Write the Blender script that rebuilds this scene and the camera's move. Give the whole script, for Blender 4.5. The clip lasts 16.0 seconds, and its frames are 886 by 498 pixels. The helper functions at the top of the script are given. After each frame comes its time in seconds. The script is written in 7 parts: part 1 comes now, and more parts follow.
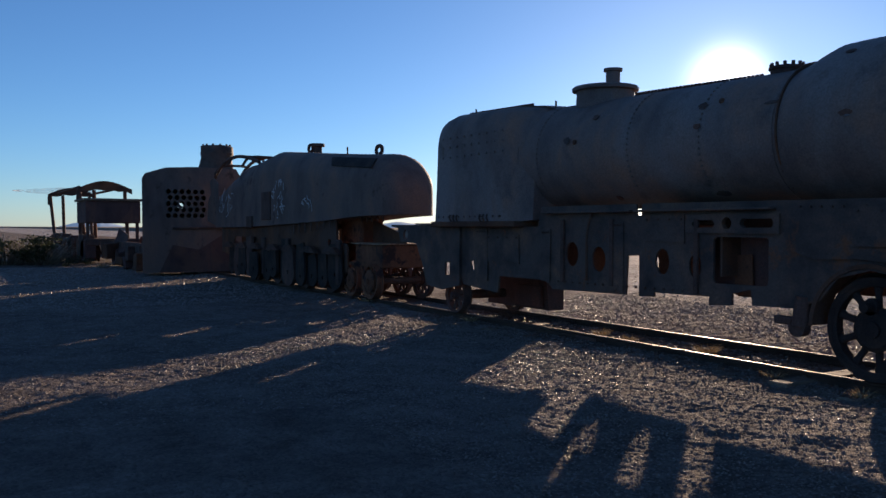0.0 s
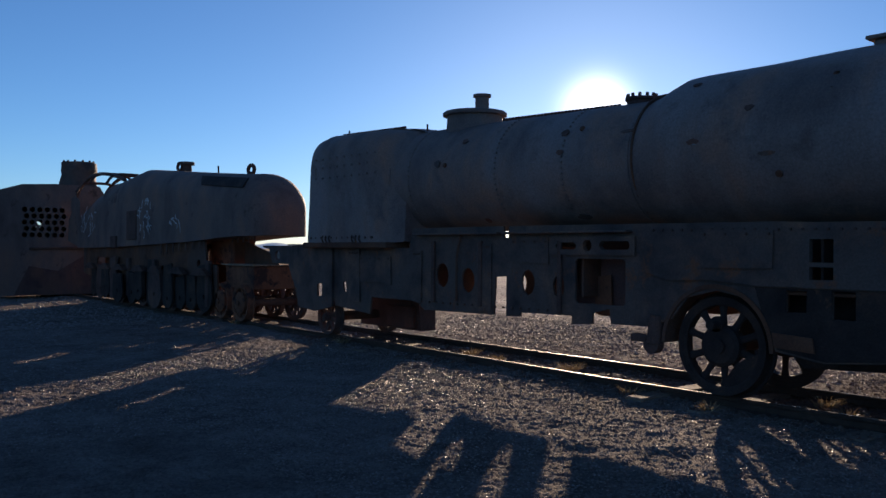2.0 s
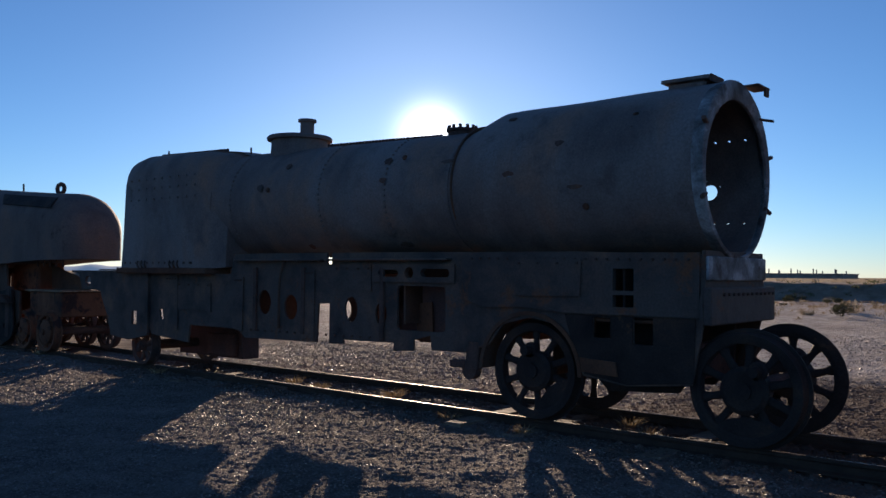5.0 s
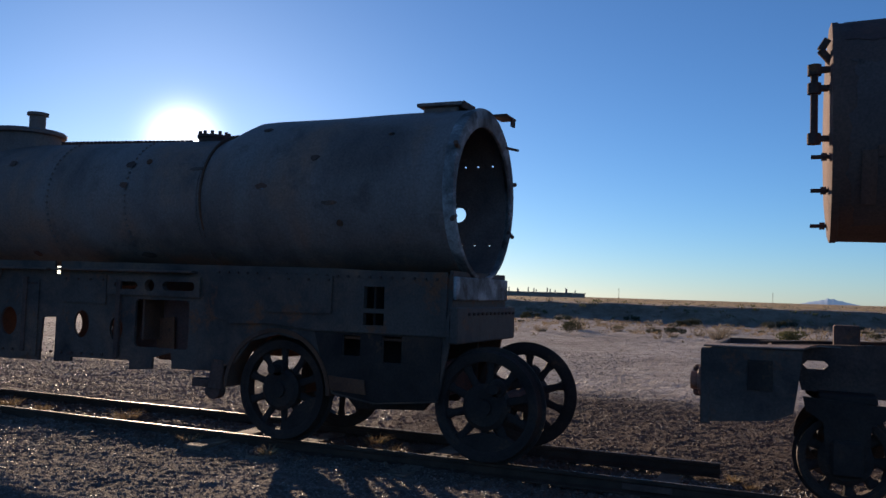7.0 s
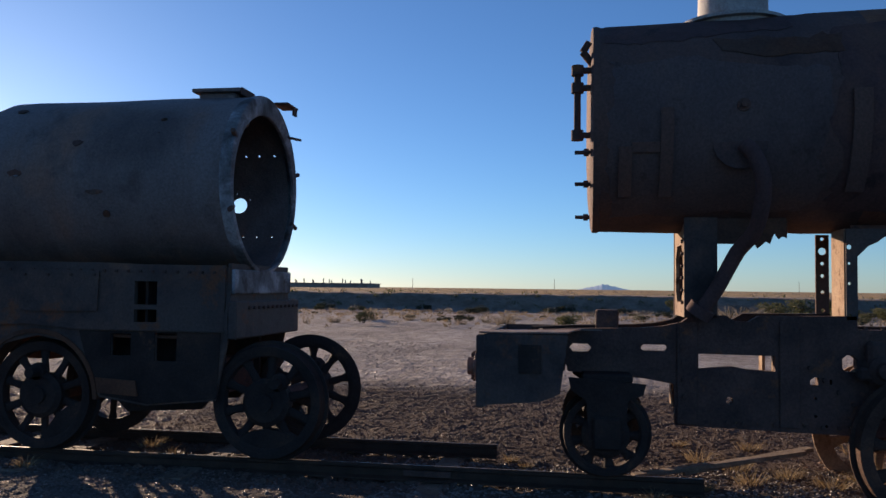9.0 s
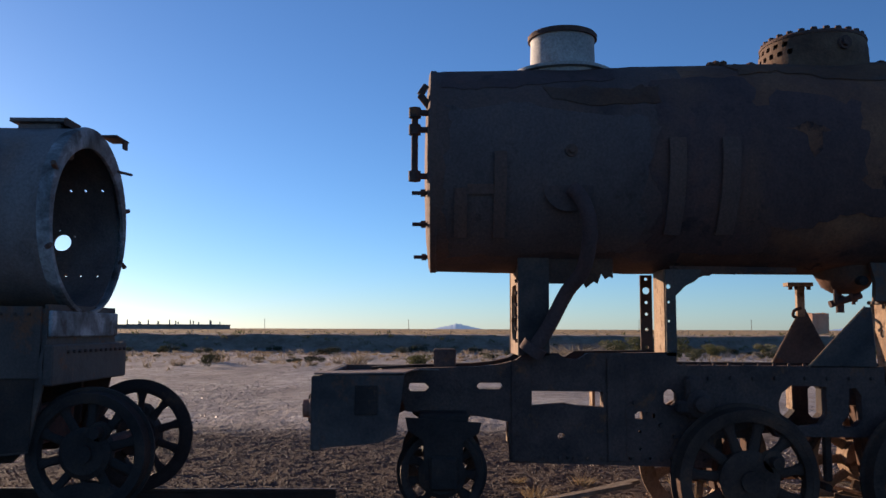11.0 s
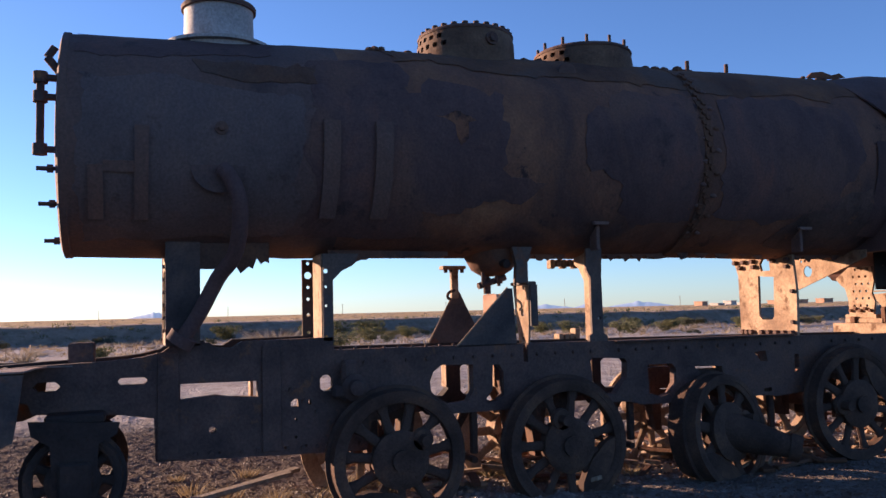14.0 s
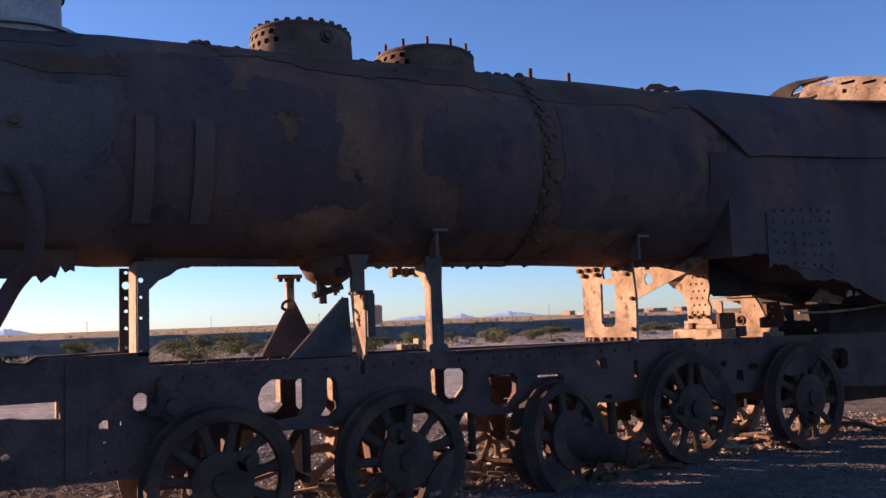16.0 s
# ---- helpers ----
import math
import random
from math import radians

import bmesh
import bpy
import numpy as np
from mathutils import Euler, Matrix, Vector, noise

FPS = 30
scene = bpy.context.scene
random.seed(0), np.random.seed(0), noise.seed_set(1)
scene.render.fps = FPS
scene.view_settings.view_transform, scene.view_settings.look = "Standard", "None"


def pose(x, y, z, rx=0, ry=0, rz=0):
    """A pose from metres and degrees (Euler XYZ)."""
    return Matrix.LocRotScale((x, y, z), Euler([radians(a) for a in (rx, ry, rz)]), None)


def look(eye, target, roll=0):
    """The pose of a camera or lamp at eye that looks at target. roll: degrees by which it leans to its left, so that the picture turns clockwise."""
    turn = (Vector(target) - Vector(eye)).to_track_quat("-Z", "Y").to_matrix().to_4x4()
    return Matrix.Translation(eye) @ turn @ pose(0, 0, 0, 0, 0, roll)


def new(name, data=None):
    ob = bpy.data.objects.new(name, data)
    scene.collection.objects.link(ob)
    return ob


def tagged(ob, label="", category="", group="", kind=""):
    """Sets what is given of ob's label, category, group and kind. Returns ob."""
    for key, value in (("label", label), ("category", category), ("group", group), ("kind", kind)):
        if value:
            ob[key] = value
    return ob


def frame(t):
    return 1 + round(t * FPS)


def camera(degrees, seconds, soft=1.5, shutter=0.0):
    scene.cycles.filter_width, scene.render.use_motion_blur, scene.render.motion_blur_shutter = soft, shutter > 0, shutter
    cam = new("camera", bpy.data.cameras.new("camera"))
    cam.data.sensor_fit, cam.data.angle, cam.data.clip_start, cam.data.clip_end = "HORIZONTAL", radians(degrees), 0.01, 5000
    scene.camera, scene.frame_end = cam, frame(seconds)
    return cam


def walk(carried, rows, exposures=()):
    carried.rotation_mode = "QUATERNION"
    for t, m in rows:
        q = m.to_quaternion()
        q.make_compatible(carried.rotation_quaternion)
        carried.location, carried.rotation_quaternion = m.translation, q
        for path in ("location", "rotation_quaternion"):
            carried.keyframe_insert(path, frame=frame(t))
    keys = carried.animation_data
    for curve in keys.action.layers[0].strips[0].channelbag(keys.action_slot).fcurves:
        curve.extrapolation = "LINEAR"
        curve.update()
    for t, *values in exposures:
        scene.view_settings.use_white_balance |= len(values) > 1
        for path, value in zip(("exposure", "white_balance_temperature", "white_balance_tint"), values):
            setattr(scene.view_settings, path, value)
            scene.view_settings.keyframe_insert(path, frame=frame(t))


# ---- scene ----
cam = camera(55.5, 16.0)
EXPOSURES = [(0, 0.64, 6550, 13), (3.5, 0.5, 6350, 12), (6, 0.56, 6400, 12), (6.8, 0.52, 6400, 12), (7.5, 0.6, 6450, 13), (8.2, 0.56, 6500, 13), (8.6, 0.52, 6550, 13), (9, 0.67, 6600, 14), (12, 0.86, 6600, 16), (12.5, 0.92, 6600, 17), (13.5, 1.26, 6750, 20), (14.5, 1.76, 7250, 31), (16, 1.5, 7150, 31)]
PATH = [
    (0, (-0.747, 0.429, 1.506), (0.271, 2.149, 1.456), 0.2),
    (0.5, (-0.743, 0.404, 1.506), (0.332, 2.090, 1.468), 0.3),
    (1, (-0.732, 0.383, 1.505), (0.399, 2.033, 1.480), 0.5),
    (1.5, (-0.718, 0.350, 1.504), (0.476, 1.955, 1.492), 0.4),
    (2, (-0.703, 0.332, 1.506), (0.552, 1.889, 1.508), 0.4),
    (2.5, (-0.681, 0.308, 1.509), (0.615, 1.831, 1.521), 0.1),
    (3, (-0.664, 0.277, 1.514), (0.672, 1.765, 1.532), -0.1),
    (3.5, (-0.654, 0.239, 1.519), (0.729, 1.684, 1.554), 0.1),
    (6, (-0.56, 0.268, 1.579), (1.12, 1.35, 1.652), 1.2),
    (6.5, (-0.535, 0.287, 1.584), (1.23, 1.223, 1.673), 1.7),
    (7, (-0.504, 0.293, 1.587), (1.33, 1.083, 1.69), 1.8),
    (7.5, (-0.489, 0.317, 1.587), (1.401, 0.963, 1.69), 1.6),
    (8, (-0.458, 0.296, 1.588), (1.47, 0.821, 1.678), 1.5),
    (8.5, (-0.436, 0.244, 1.592), (1.519, 0.656, 1.679), 1.2),
    (9, (-0.424, 0.194, 1.595), (1.546, 0.521, 1.687), 0.7),
    (11.3, (-0.365, 0.013, 1.596), (1.625, -0.049, 1.782), 0.0),
    (11.5, (-0.357, -0.023, 1.61), (1.633, -0.116, 1.789), -0.2),
    (12, (-0.357, -0.111, 1.61), (1.628, -0.294, 1.78), -0.7),
    (12.5, (-0.372, -0.193, 1.606), (1.602, -0.475, 1.762), -0.6),
    (13, (-0.371, -0.246, 1.609), (1.581, -0.661, 1.752), -0.3),
    (13.5, (-0.31, -0.298, 1.604), (1.603, -0.862, 1.746), -0.7),
    (14, (-0.218, -0.378, 1.602), (1.653, -1.071, 1.749), -1.4),
    (14.5, (-0.124, -0.462, 1.6), (1.71, -1.242, 1.762), -1.7),
    (15, (-0.095, -0.488, 1.6), (1.718, -1.317, 1.766), -2.2),
    (15.5, (-0.057, -0.52, 1.6), (1.719, -1.425, 1.761), -2.1),
    (16, (-0.073, -0.808, 1.58), (1.672, -1.771, 1.745), -2.1),
]
walk(cam, [(t, look(eye, target, roll)) for t, eye, target, roll in PATH], EXPOSURES)

# ---- light ----
SUN_AZ, SUN_EL = 40.8, 9.3  # degrees from +x towards +y, and above the horizon
sun_way = Vector((math.cos(radians(SUN_EL)) * math.cos(radians(SUN_AZ)), math.cos(radians(SUN_EL)) * math.sin(radians(SUN_AZ)), math.sin(radians(SUN_EL))))
world = bpy.data.worlds.new("world")
scene.world = world
world.use_nodes = True
wn = world.node_tree
sky = wn.nodes.new("ShaderNodeTexSky")
sky.sky_type = "NISHITA"
sky.sun_disc = False
sky.sun_elevation = radians(SUN_EL)
sky.sun_rotation = radians(90 - SUN_AZ)
sky.altitude = 2000
sky.air_density, sky.dust_density, sky.ozone_density = 1.0, 0.85, 5.0
# extra bright glow added to the sky close round the low sun
sky_dir = wn.nodes.new("ShaderNodeTexCoord")
near_sun = wn.nodes.new("ShaderNodeVectorMath")
near_sun.operation = "DOT_PRODUCT"
near_sun.inputs[1].default_value = sun_way
wn.links.new(sky_dir.outputs["Generated"], near_sun.inputs[0])
glow = wn.nodes.new("ShaderNodeMath")
glow.operation, glow.use_clamp = "POWER", True
glow.inputs[1].default_value = 2200
wn.links.new(near_sun.outputs["Value"], glow.inputs[0])
aureole = wn.nodes.new("ShaderNodeMix")
aureole.data_type, aureole.blend_type, aureole.clamp_factor = "RGBA", "ADD", True
aureole.inputs[7].default_value = (16.0, 15.0, 13.5, 1)
wn.links.new(glow.outputs[0], aureole.inputs[0])
wn.links.new(sky.outputs[0], aureole.inputs[6])
wn.links.new(aureole.outputs[2], wn.nodes["Background"].inputs[0])
wn.nodes["Background"].inputs[1].default_value = 0.09
sun = new("sun", bpy.data.lights.new("sun", "SUN"))
sun.data.energy = 5.0
sun.data.angle = radians(0.53)
sun.data.color = (1.0, 0.76, 0.54)
sun.matrix_world = look(sun_way * 200, (0, 0, 0))


# ---- materials ----
def ramp(nt, fac, stops):
    r = nt.nodes.new("ShaderNodeValToRGB")
    els = r.color_ramp.elements
    while len(els) < len(stops):
        els.new(0.5)
    for e, (p, c) in zip(els, stops):
        e.position, e.color = p, (*c, 1)
    nt.links.new(fac, r.inputs[0])
    return r.outputs[0]


def noise_tex(nt, coord, scale, detail=6.0, rough=0.6, distort=0.0):
    n = nt.nodes.new("ShaderNodeTexNoise")
    n.inputs["Scale"].default_value, n.inputs["Detail"].default_value = scale, detail
    n.inputs["Roughness"].default_value, n.inputs["Distortion"].default_value = rough, distort
    nt.links.new(coord, n.inputs["Vector"])
    return n.outputs["Fac"]


def mixed(nt, fac, a, b, how="MIX"):
    m = nt.nodes.new("ShaderNodeMix")
    m.data_type, m.blend_type = "RGBA", how
    for sock, v in ((m.inputs[0], fac), (m.inputs[6], a), (m.inputs[7], b)):
        if isinstance(v, (int, float)):
            sock.default_value = v
        elif isinstance(v, tuple):
            sock.default_value = (*v, 1)
        else:
            nt.links.new(v, sock)
    return m.outputs[2]


def surface(name, stops, scale=1.5, rough=0.85, metal=0.0, bump=0.4, fine=45.0, patch=None, streak=1.0, depth=0.01, spots=None, randomise=0.0):
    """Two scales of stain over a base, with fine relief. patch: (colour, scale, from, to) for large faded areas."""
    mat = bpy.data.materials.new(name)
    mat.use_nodes = True
    nt = mat.node_tree
    bsdf = nt.nodes["Principled BSDF"]
    tc = nt.nodes.new("ShaderNodeTexCoord")
    mp = nt.nodes.new("ShaderNodeMapping")
    mp.inputs["Scale"].default_value = (1, 1, streak)
    nt.links.new(tc.outputs["Object"], mp.inputs["Vector"])
    co = mp.outputs["Vector"]
    big = noise_tex(nt, co, scale, 8, 0.62, 0.3)
    small = noise_tex(nt, tc.outputs["Object"], fine, 5, 0.65)
    col = ramp(nt, big, stops)
    if patch:
        pc, ps, p0, p1 = patch
        pf = ramp(nt, noise_tex(nt, co, ps, 5, 0.5, 0.6), [(p0, (0, 0, 0)), (p1, (1, 1, 1))])
        col = mixed(nt, pf, col, pc)
    if spots:
        pc, ps, p0, p1 = spots
        pf = ramp(nt, noise_tex(nt, tc.outputs["Object"], ps, 6, 0.7), [(p0, (0, 0, 0)), (p1, (1, 1, 1))])
        col = mixed(nt, pf, col, pc)
    shade = ramp(nt, small, [(0.25, (0.62, 0.62, 0.62)), (0.75, (1.25, 1.22, 1.2))])
    col = mixed(nt, 1.0, col, shade, "MULTIPLY")
    if randomise:
        oi = nt.nodes.new("ShaderNodeObjectInfo")
        tone = ramp(nt, oi.outputs["Random"], [(0, (1 - randomise,) * 3), (1, (1 + randomise,) * 3)])
        col = mixed(nt, 1.0, col, tone, "MULTIPLY")
    nt.links.new(col, bsdf.inputs["Base Color"])
    rr = ramp(nt, small, [(0.3, (rough - 0.1,) * 3), (0.7, (min(1, rough + 0.1),) * 3)])
    nt.links.new(rr, bsdf.inputs["Roughness"])
    bsdf.inputs["Metallic"].default_value = metal
    bsdf.inputs["Specular IOR Level"].default_value = 0.3
    b1 = nt.nodes.new("ShaderNodeBump")
    b1.inputs["Strength"].default_value, b1.inputs["Distance"].default_value = bump, depth
    nt.links.new(small, b1.inputs["Height"])
    b2 = nt.nodes.new("ShaderNodeBump")
    b2.inputs["Strength"].default_value, b2.inputs["Distance"].default_value = bump, depth * 4
    nt.links.new(noise_tex(nt, tc.outputs["Object"], 6.0, 4, 0.5), b2.inputs["Height"])
    nt.links.new(b1.outputs[0], b2.inputs["Normal"])
    nt.links.new(b2.outputs[0], bsdf.inputs["Normal"])
    return mat


def leafy(name, a, b, trans):
    """Thin blades that let the sun through."""
    mat = bpy.data.materials.new(name)
    mat.use_nodes = True
    nt = mat.node_tree
    bsdf = nt.nodes["Principled BSDF"]
    geo = nt.nodes.new("ShaderNodeNewGeometry")
    col = ramp(nt, geo.outputs["Random Per Island"], [(0, a), (1, b)])
    nt.links.new(col, bsdf.inputs["Base Color"])
    bsdf.inputs["Roughness"].default_value = 0.8
    tr = nt.nodes.new("ShaderNodeBsdfTranslucent")
    nt.links.new(col, tr.inputs[0])
    mx = nt.nodes.new("ShaderNodeMixShader")
    mx.inputs[0].default_value = trans
    nt.links.new(bsdf.outputs[0], mx.inputs[1])
    nt.links.new(tr.outputs[0], mx.inputs[2])
    nt.links.new(mx.outputs[0], nt.nodes["Material Output"].inputs[0])
    return mat


STEEL = surface("weathered_black_paint", [(0.3, (0.108, 0.09, 0.088)), (0.5, (0.195, 0.15, 0.137)), (0.7, (0.31, 0.175, 0.122))], 1.4, 0.74, 0.05, 0.4, patch=((0.235, 0.205, 0.2), 0.7, 0.45, 0.6), streak=0.5, spots=((0.13, 0.105, 0.098), 2.2, 0.55, 0.7))
# Black iron, also used as painted dark for voids and shaded faces.
BLACKIRON = surface("black_iron", [(0.3, (0.024, 0.02, 0.02)), (0.55, (0.05, 0.038, 0.034)), (0.8, (0.11, 0.065, 0.046))], 2.2, 0.8, 0.05, 0.5, spots=((0.13, 0.07, 0.042), 4.5, 0.62, 0.72))
TANKSKIN = surface("brown_grey_tank_plate", [(0.3, (0.094, 0.067, 0.061)), (0.5, (0.162, 0.116, 0.102)), (0.72, (0.261, 0.142, 0.099))], 1.3, 0.75, 0.05, 0.35, streak=0.5, spots=((0.08, 0.052, 0.046), 2.0, 0.58, 0.66))
SOOTY = surface("sooty_side_plate", [(0.3, (0.035, 0.030, 0.030)), (0.46, (0.081, 0.062, 0.057)), (0.6, (0.150, 0.098, 0.075)), (0.74, (0.300, 0.144, 0.083))], 1.9, 0.75, 0.05, 0.45, patch=((0.105, 0.082, 0.072), 1.1, 0.5, 0.6), spots=((0.19, 0.08, 0.042), 2.6, 0.58, 0.68))
RUST = surface("brown_rust", [(0.3, (0.069, 0.034, 0.025)), (0.55, (0.149, 0.069, 0.04)), (0.78, (0.253, 0.109, 0.052))], 1.6, 0.9, 0.05, 0.5, patch=((0.115, 0.069, 0.052), 0.9, 0.5, 0.6))
LAGGED = surface("scabbed_boiler_rust", [(0.25, (0.085, 0.045, 0.036)), (0.45, (0.15, 0.07, 0.048)), (0.6, (0.22, 0.1, 0.058)), (0.75, (0.32, 0.15, 0.08))], 1.6, 0.88, 0.0, 0.5, patch=((0.08, 0.048, 0.043), 0.9, 0.5, 0.62), streak=0.7, spots=((0.052, 0.03, 0.028), 2.4, 0.6, 0.66))
DOMERUST = surface("light_brown_rust", [(0.3, (0.07, 0.04, 0.028)), (0.5, (0.125, 0.075, 0.05)), (0.75, (0.22, 0.14, 0.09))], 3.0, 0.88, 0.0, 0.4)
IRON = surface("dark_cast_iron", [(0.3, (0.057, 0.04, 0.037)), (0.55, (0.122, 0.076, 0.064)), (0.8, (0.2, 0.103, 0.067))], 2.2, 0.85, 0.0, 0.5, spots=((0.208, 0.094, 0.049), 3.5, 0.6, 0.7))
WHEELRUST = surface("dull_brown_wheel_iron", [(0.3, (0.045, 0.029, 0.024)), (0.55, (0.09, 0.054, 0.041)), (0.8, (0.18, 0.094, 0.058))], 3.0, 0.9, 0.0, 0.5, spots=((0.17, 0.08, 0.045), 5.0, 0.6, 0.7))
FADED = surface("faded_grey_brown_skin", [(0.3, (0.083, 0.051, 0.045)), (0.5, (0.158, 0.092, 0.075)), (0.75, (0.263, 0.128, 0.083))], 1.6, 0.85, 0.0, 0.4, streak=0.5, patch=((0.188, 0.12, 0.099), 0.9, 0.5, 0.58), spots=((0.068, 0.036, 0.03), 3.0, 0.58, 0.66))
REDRUST = surface("red_brown_scale", [(0.3, (0.09, 0.038, 0.025)), (0.5, (0.2, 0.082, 0.045)), (0.75, (0.27, 0.12, 0.065))], 1.5, 0.9, 0.0, 0.5, streak=0.6, spots=((0.05, 0.028, 0.024), 2.6, 0.52, 0.6))
DARKSKIN = surface("blackened_boiler_skin", [(0.3, (0.068, 0.04, 0.039)), (0.55, (0.112, 0.064, 0.058)), (0.78, (0.23, 0.092, 0.06))], 1.6, 0.9, 0.0, 0.4, streak=0.5, patch=((0.15, 0.078, 0.058), 1.3, 0.54, 0.66), spots=((0.06, 0.038, 0.036), 3.4, 0.58, 0.7))
SMOKEPATCH = surface("grey_brown_smokebox_sheet", [(0.3, (0.075, 0.054, 0.052)), (0.5, (0.125, 0.09, 0.084)), (0.75, (0.17, 0.11, 0.092))], 1.6, 0.88, 0.0, 0.35, streak=0.5, spots=((0.07, 0.045, 0.04), 3.0, 0.6, 0.7))
SMOKESKIN = surface("dusty_smokebox_skin", [(0.3, (0.07, 0.046, 0.044)), (0.5, (0.12, 0.077, 0.068)), (0.75, (0.2, 0.105, 0.075))], 1.3, 0.9, 0.0, 0.4, streak=0.5, patch=((0.15, 0.085, 0.066), 0.8, 0.56, 0.64))
# Paler rust with sunlight put into the colour, for parts facing the sun.
PLATE = surface("sunlit_rusted_plate", [(0.3, (0.16, 0.098, 0.064)), (0.5, (0.31, 0.21, 0.14)), (0.75, (0.46, 0.34, 0.235))], 2.6, 0.9, 0.0, 0.5, spots=((0.13, 0.07, 0.04), 7.0, 0.54, 0.66))
PALE = surface("faded_grey_paint", [(0.3, (0.302, 0.295, 0.281)), (0.6, (0.418, 0.41, 0.396)), (0.8, (0.259, 0.194, 0.151))], 3.0, 0.7, 0.0, 0.25, spots=((0.144, 0.072, 0.043), 6.0, 0.62, 0.7))
RING = surface("chalky_grey_steel", [(0.32, (0.07, 0.062, 0.06)), (0.48, (0.2, 0.2, 0.205)), (0.62, (0.42, 0.43, 0.45)), (0.8, (0.15, 0.11, 0.09))], 3.4, 0.75, 0.0, 0.4, spots=((0.08, 0.06, 0.052), 6.0, 0.55, 0.66))
RAILTOP = surface("rail_steel", [(0.3, (0.035, 0.024, 0.018)), (0.7, (0.09, 0.055, 0.04))], 4.0, 0.7, 0.2, 0.4)
WORNHEAD = surface("worn_rail_head", [(0.35, (0.06, 0.04, 0.03)), (0.6, (0.2, 0.15, 0.115))], 6.0, 0.5, 0.6, 0.2)
WOOD = surface("grey_weathered_wood", [(0.3, (0.12, 0.085, 0.06)), (0.7, (0.26, 0.2, 0.15))], 5.0, 0.9, 0.0, 0.6)
GRAFFITI = surface("white_spray_paint", [(0.3, (0.4, 0.41, 0.43)), (0.7, (0.6, 0.6, 0.6))], 9.0, 0.7, 0.0, 0.1)
STONE = surface("grey_gravel_stones", [(0.3, (0.13, 0.105, 0.09)), (0.55, (0.21, 0.17, 0.145)), (0.8, (0.34, 0.29, 0.25))], 7.0, 0.5, 0.0, 0.5)
STONE.node_tree.nodes["Principled BSDF"].inputs["Specular IOR Level"].default_value = 0.5
DARKSTONE = surface("dark_brown_stones", [(0.3, (0.052, 0.036, 0.029)), (0.6, (0.127, 0.086, 0.066)), (0.8, (0.239, 0.165, 0.125))], 7.0, 0.7, 0.0, 0.4)
BRICKY = surface("far_brick_walls", [(0.3, (0.372, 0.203, 0.135)), (0.7, (0.608, 0.372, 0.254))], 0.4, 0.9, 0.0, 0.2)
RENDERED = surface("far_dark_walls", [(0.3, (0.24, 0.2, 0.18)), (0.7, (0.34, 0.29, 0.25))], 0.4, 0.9, 0.0, 0.2)
# Distance haze put into the colour: blue base plus emission on the ridges.
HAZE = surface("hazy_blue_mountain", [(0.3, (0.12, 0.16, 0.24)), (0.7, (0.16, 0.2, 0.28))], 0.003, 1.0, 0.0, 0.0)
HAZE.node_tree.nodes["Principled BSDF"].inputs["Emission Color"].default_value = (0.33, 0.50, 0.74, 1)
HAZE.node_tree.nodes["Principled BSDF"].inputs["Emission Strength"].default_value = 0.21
for m in (IRON, WHEELRUST, BLACKIRON):
    m.node_tree.nodes["Principled BSDF"].inputs["Specular IOR Level"].default_value = 0.15
PALEWALL = surface("far_pale_walls", [(0.3, (0.5, 0.45, 0.4)), (0.7, (0.66, 0.6, 0.54))], 0.4, 0.9, 0.0, 0.2)
STRAW = leafy("dry_straw", (0.22, 0.15, 0.075), (0.38, 0.28, 0.16), 0.28)
DULLSTRAW = leafy("dull_dry_scrub", (0.16, 0.125, 0.085), (0.36, 0.30, 0.22), 0.3)
SHRUB = leafy("olive_shrub", (0.05, 0.06, 0.025), (0.15, 0.14, 0.06), 0.3)
DARKSHRUB = leafy("dark_shrub", (0.03, 0.035, 0.02), (0.08, 0.08, 0.04), 0.25)


